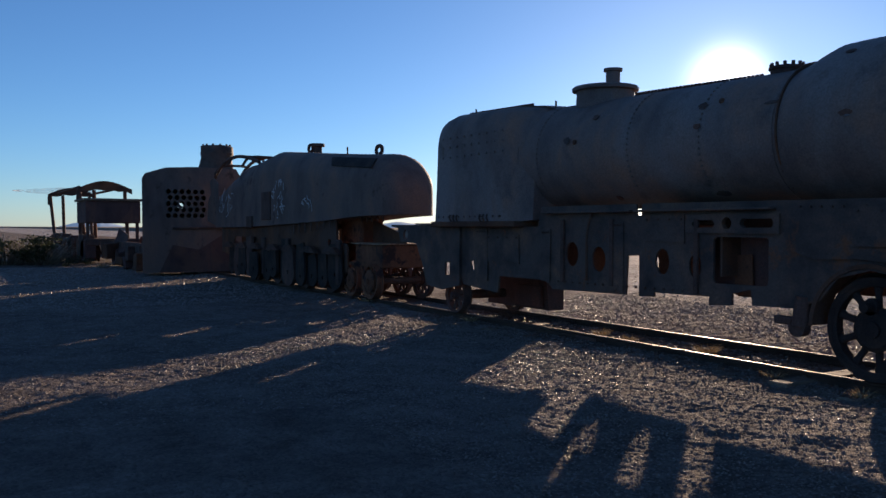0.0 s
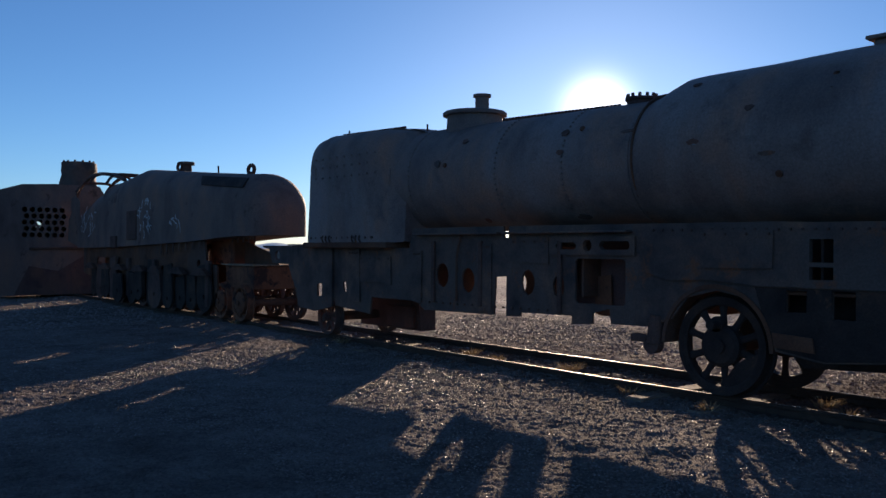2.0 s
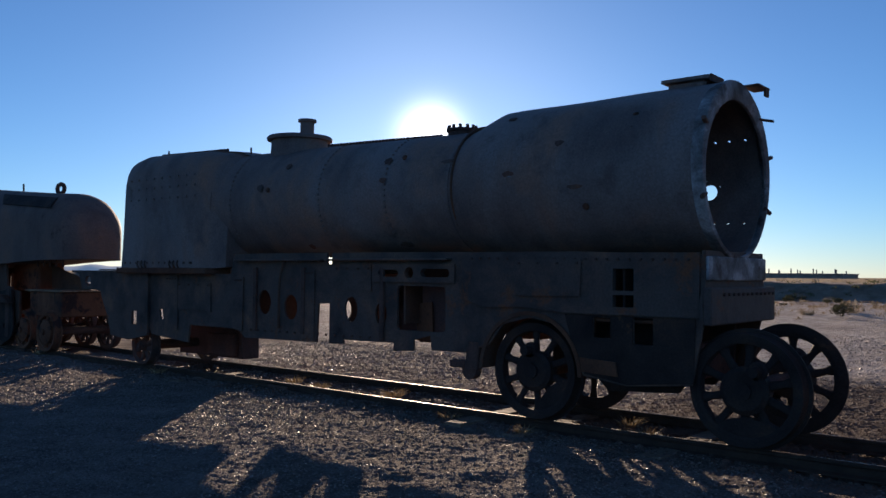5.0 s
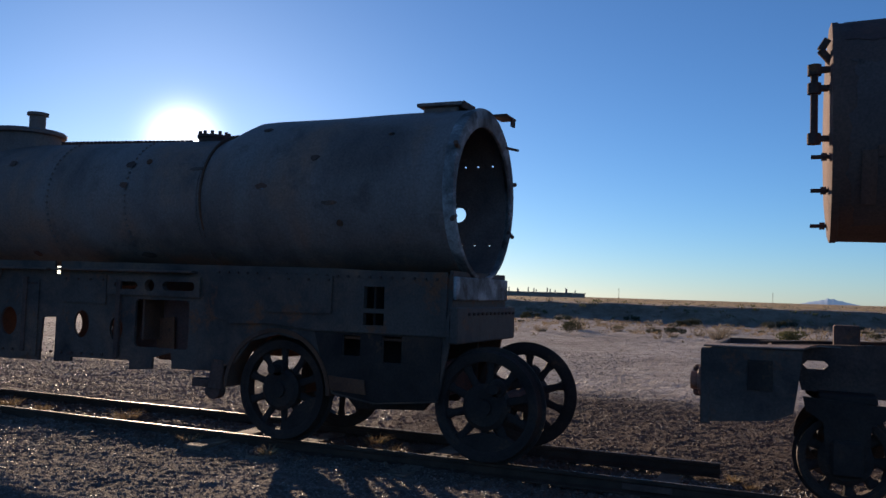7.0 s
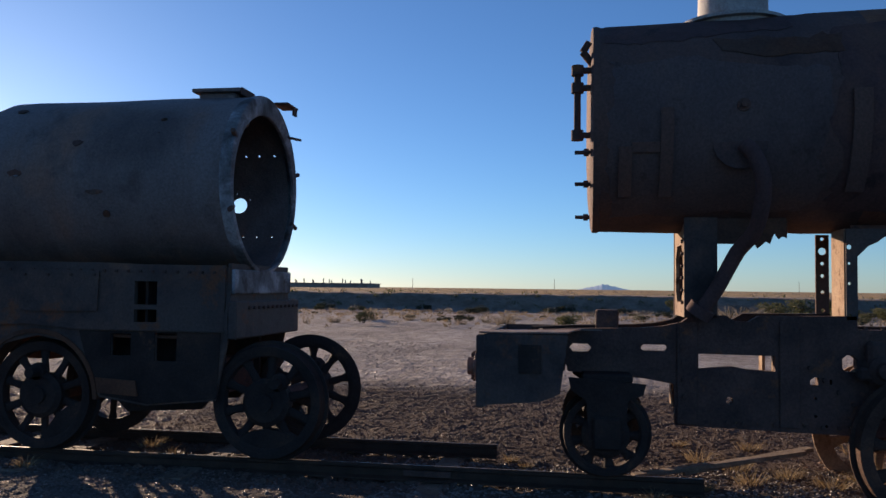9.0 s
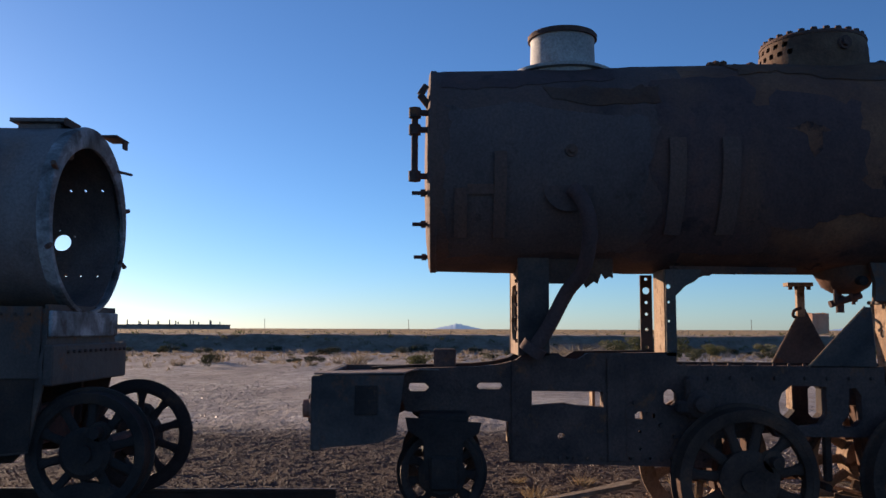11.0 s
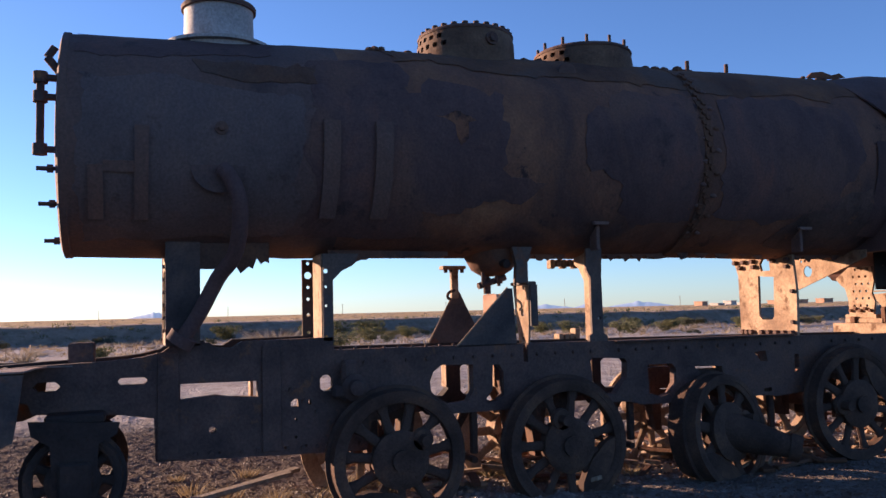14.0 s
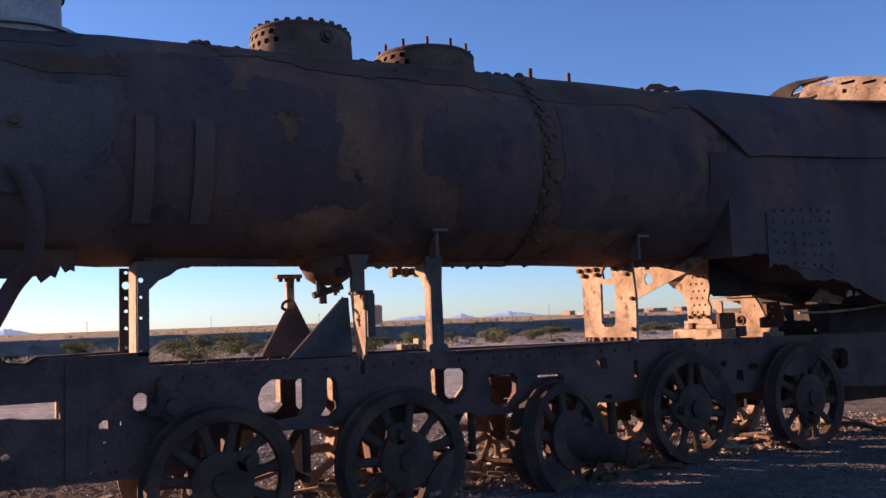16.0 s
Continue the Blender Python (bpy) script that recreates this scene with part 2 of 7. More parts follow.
def ground_material():
    mat = bpy.data.materials.new("desert_gravel")
    mat.use_nodes = True
    nt = mat.node_tree
    bsdf = nt.nodes["Principled BSDF"]
    tc = nt.nodes.new("ShaderNodeTexCoord")
    co = tc.outputs["Object"]
    base = ramp(nt, noise_tex(nt, co, 0.35, 8, 0.65), [(0.3, (0.143, 0.121, 0.107)), (0.55, (0.205, 0.176, 0.158)), (0.75, (0.276, 0.244, 0.223))])
    vor = nt.nodes.new("ShaderNodeTexVoronoi")
    vor.inputs["Scale"].default_value = 46
    nt.links.new(co, vor.inputs["Vector"])
    stones = ramp(nt, vor.outputs["Color"], [(0.0, (0.7, 0.7, 0.7)), (1.0, (1.25, 1.22, 1.18))])
    col = mixed(nt, 1.0, base, stones, "MULTIPLY")
    mid = ramp(nt, noise_tex(nt, co, 2.2, 7, 0.7), [(0.3, (0.6, 0.58, 0.56)), (0.7, (1.25, 1.24, 1.22))])
    col = mixed(nt, 1.0, col, mid, "MULTIPLY")
    straw = ramp(nt, noise_tex(nt, co, 0.06, 9, 0.7), [(0.45, (0, 0, 0)), (0.6, (1, 1, 1))])
    sep = nt.nodes.new("ShaderNodeSeparateXYZ")
    nt.links.new(co, sep.inputs[0])
    plain = nt.nodes.new("ShaderNodeMapRange")
    plain.inputs[1].default_value, plain.inputs[2].default_value = 56, 75
    nt.links.new(sep.outputs[0], plain.inputs[0])
    # Darker brown zone: x from about 7 to 13, y about -3 to 5.
    dark_edge = nt.nodes.new("ShaderNodeMapRange")
    dark_edge.inputs[1].default_value, dark_edge.inputs[2].default_value = 13.9, 12.9
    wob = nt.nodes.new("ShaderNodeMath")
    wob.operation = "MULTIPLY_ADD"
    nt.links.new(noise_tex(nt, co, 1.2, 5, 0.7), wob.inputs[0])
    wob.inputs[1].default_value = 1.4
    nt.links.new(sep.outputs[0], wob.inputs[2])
    nt.links.new(wob.outputs[0], dark_edge.inputs[0])
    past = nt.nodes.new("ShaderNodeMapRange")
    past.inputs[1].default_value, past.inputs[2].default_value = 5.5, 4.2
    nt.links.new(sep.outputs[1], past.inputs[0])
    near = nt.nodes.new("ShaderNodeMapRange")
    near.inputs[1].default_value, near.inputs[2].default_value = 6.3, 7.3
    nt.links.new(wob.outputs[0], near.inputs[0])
    strip = dark_edge.outputs[0]
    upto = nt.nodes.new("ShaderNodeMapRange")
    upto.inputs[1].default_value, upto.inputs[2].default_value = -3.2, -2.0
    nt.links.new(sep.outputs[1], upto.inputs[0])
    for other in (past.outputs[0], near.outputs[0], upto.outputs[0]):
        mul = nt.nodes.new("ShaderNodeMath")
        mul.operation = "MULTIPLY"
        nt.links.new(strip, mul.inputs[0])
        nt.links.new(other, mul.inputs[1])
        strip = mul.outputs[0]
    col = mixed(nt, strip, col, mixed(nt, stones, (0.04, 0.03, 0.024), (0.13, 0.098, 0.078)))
    # Lighter sand past the track, brightened because near ground was darkened for shade.
    bright_plain = nt.nodes.new("ShaderNodeMapRange")
    bright_plain.inputs[1].default_value, bright_plain.inputs[2].default_value = 13.0, 15.0
    nt.links.new(wob.outputs[0], bright_plain.inputs[0])
    col = mixed(nt, bright_plain.outputs[0], col, mixed(nt, 1.0, col, (2.15, 2.32, 2.45), "MULTIPLY"))
    far = mixed(nt, straw, (0.38, 0.27, 0.15), (0.48, 0.35, 0.2))
    col = mixed(nt, plain.outputs[0], col, far)
    # Bank face coloured darker than the brightened ground to suit its shade.
    rise = nt.nodes.new("ShaderNodeMapRange")
    rise.inputs[1].default_value, rise.inputs[2].default_value = 56.0, 57.6
    fall = nt.nodes.new("ShaderNodeMapRange")
    fall.inputs[1].default_value, fall.inputs[2].default_value = 61.5, 60.0
    bank = nt.nodes.new("ShaderNodeMath")
    bank.operation = "MULTIPLY"
    for a, b in ((rise, 0), (fall, 1)):
        nt.links.new(sep.outputs[0], a.inputs[0])
        nt.links.new(a.outputs[0], bank.inputs[b])
    bank_tone = ramp(nt, noise_tex(nt, co, 0.8, 7, 0.7), [(0.35, (0.17, 0.125, 0.09)), (0.65, (0.33, 0.25, 0.19))])
    col = mixed(nt, bank.outputs[0], col, bank_tone)
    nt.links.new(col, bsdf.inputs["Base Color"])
    bsdf.inputs["Roughness"].default_value = 0.95
    bsdf.inputs["Specular IOR Level"].default_value = 0.04
    b1 = nt.nodes.new("ShaderNodeBump")
    b1.inputs["Strength"].default_value, b1.inputs["Distance"].default_value = 0.8, 0.016
    nt.links.new(vor.outputs["Distance"], b1.inputs["Height"])
    b1.invert = True
    b2 = nt.nodes.new("ShaderNodeBump")
    b2.inputs["Strength"].default_value, b2.inputs["Distance"].default_value = 0.9, 0.034
    nt.links.new(noise_tex(nt, co, 19, 6, 0.65), b2.inputs["Height"])
    nt.links.new(b1.outputs[0], b2.inputs["Normal"])
    b3 = nt.nodes.new("ShaderNodeBump")
    b3.inputs["Strength"].default_value, b3.inputs["Distance"].default_value = 0.7, 0.12
    nt.links.new(noise_tex(nt, co, 1.6, 6, 0.6), b3.inputs["Height"])
    nt.links.new(b2.outputs[0], b3.inputs["Normal"])
    b4 = nt.nodes.new("ShaderNodeBump")
    b4.inputs["Strength"].default_value, b4.inputs["Distance"].default_value = 0.8, 0.07
    nt.links.new(noise_tex(nt, co, 6.5, 5, 0.6), b4.inputs["Height"])
    nt.links.new(b3.outputs[0], b4.inputs["Normal"])
    nt.links.new(b4.outputs[0], bsdf.inputs["Normal"])
    return mat


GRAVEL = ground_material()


# ---- building blocks ----
from mathutils import geometry

MESHES = {}


def thing(name, label, category, at, group=""):
    ob = tagged(new(name), label, category, group)
    ob.location = at
    ob.empty_display_size = 0.2
    return ob


def part(name, bm, material, parent=None, label="", smooth=True, key=None):
    """Links a bmesh as one mesh object. Points are in world metres, or in the parent mesh's own space."""
    if key and key in MESHES:
        me = MESHES[key]
    else:
        me = bpy.data.meshes.new(name)
        bmesh.ops.recalc_face_normals(bm, faces=bm.faces)
        bm.to_mesh(me)
        me.materials.append(material)
        if smooth:
            me.polygons.foreach_set("use_smooth", [True] * len(me.polygons))
            me.set_sharp_from_angle(angle=radians(35))
        if key:
            MESHES[key] = me
    if bm:
        bm.free()
    ob = new(name, me)
    if parent:
        ob.parent = parent
        if parent.type == "EMPTY":
            ob.matrix_parent_inverse = Matrix.Translation(parent.location).inverted()
    if label:
        tagged(ob, label)
    return ob


def box(bm, x0, x1, y0, y1, z0, z1, bev=0.0, m=None):
    vs = [bm.verts.new((x, y, z)) for x in (x0, x1) for y in (y0, y1) for z in (z0, z1)]
    fs = [bm.faces.new([vs[i] for i in q]) for q in ((0, 1, 3, 2), (4, 6, 7, 5), (0, 4, 5, 1), (2, 3, 7, 6), (0, 2, 6, 4), (1, 5, 7, 3))]
    if m:
        bmesh.ops.transform(bm, matrix=m, verts=vs)
    if bev:
        bmesh.ops.bevel(bm, geom=list({e for f in fs for e in f.edges}), offset=bev, segments=1, affect="EDGES")
    return bm


def cyl(bm, p0, p1, r0, r1=None, seg=14, cap=True):
    p0, p1 = Vector(p0), Vector(p1)
    r1 = r0 if r1 is None else r1
    q = (p1 - p0).to_track_quat("Z", "Y").to_matrix()
    ra, rb = [], []
    for i in range(seg):
        a = 2 * math.pi * i / seg
        d = q @ Vector((math.cos(a), math.sin(a), 0))
        ra.append(bm.verts.new(p0 + d * r0))
        rb.append(bm.verts.new(p1 + d * r1))
    for i in range(seg):
        j = (i + 1) % seg
        bm.faces.new((ra[i], ra[j], rb[j], rb[i]))
    if cap:
        bm.faces.new(ra[::-1])
        bm.faces.new(rb)
    return bm


def lathe(bm, prof, axis="z", at=(0, 0, 0), seg=40, closed=False, uneven=0.0):
    """Turns a profile of (along, radius) about an axis through at."""
    at = Vector(at)
    rows = []
    for a, r in prof:
        row = []
        for i in range(seg):
            t = 2 * math.pi * i / seg
            rr = r + uneven * noise.noise(Vector((math.cos(t) * 2, math.sin(t) * 2, a * 3)))
            c, s = rr * math.cos(t), rr * math.sin(t)
            v = {"z": (c, s, a), "y": (c, a, s), "x": (a, c, s)}[axis]
            row.append(bm.verts.new(at + Vector(v)))
        rows.append(row)
    pairs = list(zip(rows, rows[1:])) + ([(rows[-1], rows[0])] if closed else [])
    for a, b in pairs:
        for i in range(seg):
            j = (i + 1) % seg
            bm.faces.new((a[i], a[j], b[j], b[i]))
    if not closed:
        for row, rev in ((rows[0], True), (rows[-1], False)):
            bm.faces.new(row[::-1] if rev else row)
    return bm


def loft(bm, sections, caps=(True, True)):
    """Skins closed outlines of equally many points."""
    rows = [[bm.verts.new(p) for p in s] for s in sections]
    for a, b in zip(rows, rows[1:]):
        for i in range(len(a)):
            j = (i + 1) % len(a)
            bm.faces.new((a[i], a[j], b[j], b[i]))
    if caps[0]:
        bm.faces.new(rows[0][::-1])
    if caps[1]:
        bm.faces.new(rows[-1])
    return bm


def ring(cx, y, cz, r, seg=64, dent=0.0, seed=0.0, squash=1.0):
    out = []
    for i in range(seg):
        t = 2 * math.pi * i / seg
        rr = r + dent * noise.noise(Vector((math.cos(t) * 1.5 + seed, math.sin(t) * 1.5, y * 0.9)))
        out.append((cx + rr * math.cos(t), y, cz + squash * rr * math.sin(t)))
    return out


def circle(u, v, r, n=14, rv=None):
    return [(u + r * math.cos(2 * math.pi * i / n), v + (rv or r) * math.sin(2 * math.pi * i / n)) for i in range(n)]


def rect(u0, u1, v0, v1, cut=0.0):
    if not cut:
        return [(u0, v0), (u1, v0), (u1, v1), (u0, v1)]
    return [(u0 + cut, v0), (u1 - cut, v0), (u1, v0 + cut), (u1, v1 - cut), (u1 - cut, v1), (u0 + cut, v1), (u0, v1 - cut), (u0, v0 + cut)]


def inside(p, poly):
    x, y = p
    hit = False
    for (x0, y0), (x1, y1) in zip(poly, poly[1:] + poly[:1]):
        if (y0 > y) != (y1 > y) and x < (x1 - x0) * (y - y0) / (y1 - y0) + x0:
            hit = not hit
    return hit


def sheet(bm, outer, holes, put, thick, step=None):
    """A plate with an outline and openings; put(u, v, w) carries it into space, w from 0 to thick."""
    inner = []
    if step:
        us, vs = [p[0] for p in outer], [p[1] for p in outer]
        su, sv = step
        u = min(us) + su / 2
        while u < max(us):
            v = min(vs) + sv / 2
            while v < max(vs):
                if inside((u, v), outer) and not any(inside((u, v), h) for h in holes):
                    inner.append(Vector((u, v)))
                v += sv
            u += su
    if step:
        fine = []
        for a, b in zip(outer, outer[1:] + outer[:1]):
            k = max(1, int(max(abs(b[0] - a[0]) / step[0], abs(b[1] - a[1]) / step[1])))
            fine += [(a[0] + (b[0] - a[0]) * i / k, a[1] + (b[1] - a[1]) * i / k) for i in range(k)]
        outer = fine
    pts, edges = [], []
    for loop in (outer, *holes):
        n = len(pts)
        pts += [Vector(p) for p in loop]
        edges += [(n + i, n + (i + 1) % len(loop)) for i in range(len(loop))]
    pts += inner
    vs2, es2, fs2, *_ = geometry.delaunay_2d_cdt(pts, edges, [], 0, 1e-5)
    keep = []
    for f in fs2:
        c = sum((Vector(vs2[i]) for i in f), Vector((0, 0))) / len(f)
        if inside(c, outer) and not any(inside(c, h) for h in holes):
            keep.append(f)
    a = [bm.verts.new(put(p[0], p[1], 0.0)) for p in vs2]
    b = [bm.verts.new(put(p[0], p[1], thick)) for p in vs2]
    count = {}
    for f in keep:
        bm.faces.new([a[i] for i in f])
        bm.faces.new([b[i] for i in reversed(f)])
        for i, j in zip(f, f[1:] + f[:1]):
            count[(i, j)] = count.get((i, j), 0) + 1
    for i, j in count:
        if (j, i) not in count:
            bm.faces.new((a[j], a[i], b[i], b[j]))
    bmesh.ops.delete(bm, geom=[v for v in bm.verts if not v.link_faces], context="VERTS")
    return bm


def on_x(x):
    return lambda u, v, w: (x + w, u, v)


def on_y(y):
    return lambda u, v, w: (u, y + w, v)


def bolt_row(parent, a, b, n, r, h, way, material, name="bolt"):
    """Separate hexagonal bolt heads from a to b, standing out along way."""
    a, b, way = Vector(a), Vector(b), Vector(way)
    for i in range(n):
        p = a.lerp(b, i / max(1, n - 1))
        key = ("bolt", r, h)
        bm = None if key in MESHES else cyl(bmesh.new(), (0, 0, 0), (0, 0, h), r, r * 0.92, 6)
        ob = part(name, bm, material, parent, "", False, key)
        ob.matrix_basis = Matrix.Translation(p) @ way.to_track_quat("Z", "Y").to_matrix().to_4x4()


def wheel(parent, m, r, spokes=11, weight=True, pin=True, material=None, boss=0.26, stout=1.0):
    """A spoked wheel on its axle's line, local x outwards; m places it."""
    material = material or IRON
    k = (round(r, 3), spokes, boss, stout, material.name)
    rim = lathe(bmesh.new(), [(-0.05, r * 0.80), (0.05, r * 0.80), (0.06, r * 0.84), (0.06, r * 0.90), (-0.06, r * 0.90), (-0.06, r * 0.84)], "x", seg=48, closed=True) if ("rim", k) not in MESHES else None
    w = part("wheel", rim, material, parent, "rusted spoked iron wheel", True, ("rim", k))
    w.matrix_basis = m
    bm = None if ("tyre", k, material.name) in MESHES else lathe(bmesh.new(), [(-0.07, r * 0.885), (0.065, r * 0.885), (0.068, r * 0.97), (-0.035, r), (-0.04, r + 0.028), (-0.065, r + 0.028), (-0.07, r)], "x", seg=56, closed=True)
    part("tyre", bm, material, w, "worn steel tyre", True, ("tyre", k, material.name))
    bm = None if ("hub", k) in MESHES else lathe(bmesh.new(), [(-0.09, r * 0.1), (-0.09, r * boss * 0.9), (0.07, r * boss), (0.1, r * boss * 0.8), (0.1, r * 0.15), (0.13, r * 0.15), (0.13, r * 0.05)], "x", seg=28)
    part("hub", bm, material, w, "", True, ("hub", k))
    for i in range(spokes):
        a = 2 * math.pi * i / spokes
        bm = None
        if ("spoke", k) not in MESHES:
            bm = bmesh.new()
            secs = []
            for q, tx, ty in ((0.2, 0.035, 0.05), (0.4, 0.028, 0.036), (0.65, 0.024, 0.03), (0.83, 0.032, 0.05)):
                secs.append([(tx * math.cos(b), ty * 1.1 * stout * math.sin(b), q * r) for b in (i2 * math.pi / 4 for i2 in range(8))])
            loft(bm, secs)
        s = part("spoke", bm, material, w, "", True, ("spoke", k))
        s.matrix_basis = Matrix.Rotation(a + 0.2, 4, "X")
    if weight:
        bm = None
        if ("weight", k) not in MESHES:
            bm = bmesh.new()
            n = 9
            arc = [(0.81 * r * math.cos(t), 0.81 * r * math.sin(t)) for t in (radians(-40 + 80 * i / n) for i in range(n + 1))]
            chord = [(0.52 * r, 0.34 * r), (0.46 * r, 0.0), (0.52 * r, -0.34 * r)]
            sheet(bm, arc + chord, [], lambda u, v, w_: (w_ - 0.045, u, v), 0.09)
        ob = part("counterweight", bm, material, w, "", True, ("weight", k))
        ob.matrix_basis = Matrix.Rotation(radians(215), 4, "X")
    if pin:
        bm = None if ("pin", k) in MESHES else cyl(lathe(bmesh.new(), [(0.0, 0.12 * r), (0.06, 0.17 * r), (0.1, 0.15 * r)], "x", (0, 0.42 * r, 0), 16), (0.1, 0.42 * r, 0), (0.2, 0.42 * r, 0), 0.045)
        part("crank_pin", bm, material, w, "", True, ("pin", k))
    return w


def tube(bm, pts, r, seg=14):
    """A smooth bent pipe through the points."""
    pts = [Vector(p) for p in pts]
    fine = []
    ext = [2 * pts[0] - pts[1]] + pts + [2 * pts[-1] - pts[-2]]
    for a, b, c, d in zip(ext, ext[1:], ext[2:], ext[3:]):
        for i in range(4):
            t = i / 4
            fine.append(0.5 * ((2 * b) + (c - a) * t + (2 * a - 5 * b + 4 * c - d) * t * t + (3 * b - a - 3 * c + d) * t ** 3))
    fine.append(pts[-1])
    up = Vector((0.3, 0.2, 0.9))
    secs = []
    for i, p in enumerate(fine):
        w = (fine[min(i + 1, len(fine) - 1)] - fine[max(i - 1, 0)]).normalized()
        u = w.cross(up).normalized()
        v = w.cross(u)
        secs.append([p + r * (math.cos(2 * math.pi * k / seg) * u + math.sin(2 * math.pi * k / seg) * v) for k in range(seg)])
    return loft(bm, secs)


def axle(parent, y, z, x0, x1, r=0.075):
    part("axle", cyl(bmesh.new(), (x0, y, z), (x1, y, z), r, seg=16), IRON, parent)


# ---- ground ----
def smooth(a, b, x):
    t = min(1, max(0, (x - a) / (b - a)))
    return t * t * (3 - 2 * t)


def ground_height(x, y):
    z = 0.035 * noise.noise(Vector((x * 0.35, y * 0.35, 0))) + 0.013 * noise.noise(Vector((x * 1.7, y * 1.7, 3)))
    if abs(x) < 30 and abs(y) < 45:
        z += 0.013 * noise.noise(Vector((x * 3.6, y * 3.6, 7)))
        if -2 < x < 18 and -6 < y < 18:
            a, b = 0.72 * x + 0.69 * y, 0.69 * x - 0.72 * y
            z += (0.007 + 0.004 * smooth(8.5, 11, x)) * noise.noise(Vector((a * 10, b * 5, 17))) + 0.0105 * noise.noise(Vector((a * 21, b * 11, 27)))
            if y > -3:
                z += 0.009 * noise.noise(Vector((a * 34, b * 20, 37)))
    if -11 < y < 60:
        z += (0.035 * smooth(2.5, 5.5, y) - 0.03 * smooth(3.2, 2.2, y) * smooth(-2.0, -0.6, y)) * smooth(1.25, 0.75, abs(x - 7.03))
    toe = 57.6 + 1.2 * noise.noise(Vector((y * 0.05, 0, 9)))
    top = 1.16 + 0.06 * noise.noise(Vector((y * 0.08, 0, 5)))
    bank = min(1, max(0, (x - toe) / 2.1)) * top
    return z * (1 + 2 * smooth(20, 40, x)) * (1 - 0.7 * smooth(60, 200, abs(x) + abs(y) * 0.5)) + bank


def spread(fine0, fine1, step, far0, far1, grow=1.16):
    out, s, v = [], step, fine0
    left = []
    while v > far0:
        s *= grow
        v -= s
        left.append(max(v, far0))
    n = int((fine1 - fine0) / step)
    mid = [fine0 + (fine1 - fine0) * i / n for i in range(n + 1)]
    right, s, v = [], step, fine1
    while v < far1:
        s *= grow
        v += s
        right.append(min(v, far1))
    return left[::-1] + mid + right


def build_ground():
    xs = spread(0.8, 12.0, 0.021, -300, 50, 1.03)[:-1] + spread(50, 66, 0.5, 49.9, 4500, 1.12)[1:]
    ys = spread(-1.2, 11.6, 0.024, -4500, 4500, 1.035)
    nx, ny = len(xs), len(ys)
    verts = [(x, y, ground_height(x, y)) for x in xs for y in ys]
    faces = [(i * ny + j, (i + 1) * ny + j, (i + 1) * ny + j + 1, i * ny + j + 1) for i in range(nx - 1) for j in range(ny - 1)]
    me = bpy.data.meshes.new("ground")
    me.from_pydata(verts, [], faces)
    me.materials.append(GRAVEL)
    me.polygons.foreach_set("use_smooth", [True] * len(me.polygons))
    return tagged(new("ground", me), "dusty brown gravel desert ground with a low bank", "ground", kind="structure")


build_ground()


def scatter_stones(name, count, area, sizes, seed, label, material=None, power=1.6):
    """Small angular stones pressed into the gravel, joined as stuff."""
    rnd = random.Random(seed)
    verts, faces = [], []
    x0, x1, y0, y1 = area
    for _ in range(count):
        x, y = rnd.uniform(x0, x1), rnd.uniform(y0, y1)
        r = sizes[0] + (sizes[1] - sizes[0]) * rnd.random() ** power
        z = ground_height(x, y) + r * 0.12
        a = rnd.uniform(0, 6.28)
        n = len(verts)
        for i in range(4):
            t = a + i * 1.5708 + rnd.uniform(-0.3, 0.3)
            q = r * rnd.uniform(0.75, 1.25)
            verts.append((x + q * math.cos(t), y + q * math.sin(t), z - r * 0.25))
        h, e = r * rnd.uniform(0.12, 0.6), 0.5 * r
        verts.append((x + e * math.cos(a), y + e * math.sin(a), z + h))
        verts.append((x - e * math.cos(a), y - e * math.sin(a), z + h * rnd.uniform(0.6, 1.1)))
        faces += [(n, n + 1, n + 4), (n + 3, n, n + 4), (n + 1, n + 5, n + 4), (n + 1, n + 2, n + 5), (n + 2, n + 3, n + 5), (n + 3, n + 4, n + 5)]
    me = bpy.data.meshes.new(name)
    me.from_pydata(verts, [], faces)
    me.materials.append(material or STONE)
    tagged(new(name, me), label, "gravel", kind="stuff")


scatter_stones("gravel", 48000, (2.0, 6.45, 2.2, 11.5), (0.004, 0.014), 4, "loose grey gravel stones beside the track", None, 2.0)
scatter_stones("gravel", 32000, (-1.2, 6.45, 7.0, 18.0), (0.006, 0.018), 8, "loose grey gravel stones farther along the track", None, 2.2)
scatter_stones("ballast", 5200, (6.1, 8.2, 1.2, 13.0), (0.012, 0.055), 18, "dark ballast stones and cinders round the rails", DARKSTONE, 2.0)
scatter_stones("gravel", 18000, (6.45, 12.5, 5.0, 15.0), (0.008, 0.028), 5, "loose gravel between and behind the rails", None, 2.2)
scatter_stones("gravel", 15000, (6.5, 12.0, -12.0, -2.6), (0.008, 0.035), 10, "loose gravel under and behind the stripped locomotive")
scatter_stones("gravel", 22000, (6.5, 13.2, -2.6, 5.0), (0.006, 0.024), 9, "dark stones between and behind the rails", DARKSTONE, 2.2)
scatter_stones("gravel", 16000, (3.5, 7.5, -4.0, 1.8), (0.006, 0.024), 6, "loose gravel beside the derelict locomotive")
scatter_stones("gravel", 9000, (3.5, 7.5, -12.0, -4.0), (0.008, 0.03), 16, "dark loose gravel beside the driving wheels", DARKSTONE)
scatter_stones("gravel", 14000, (-3.0, 6.4, 17.0, 34.0), (0.014, 0.05), 19, "loose stones beside the far wagons", None, 1.8)
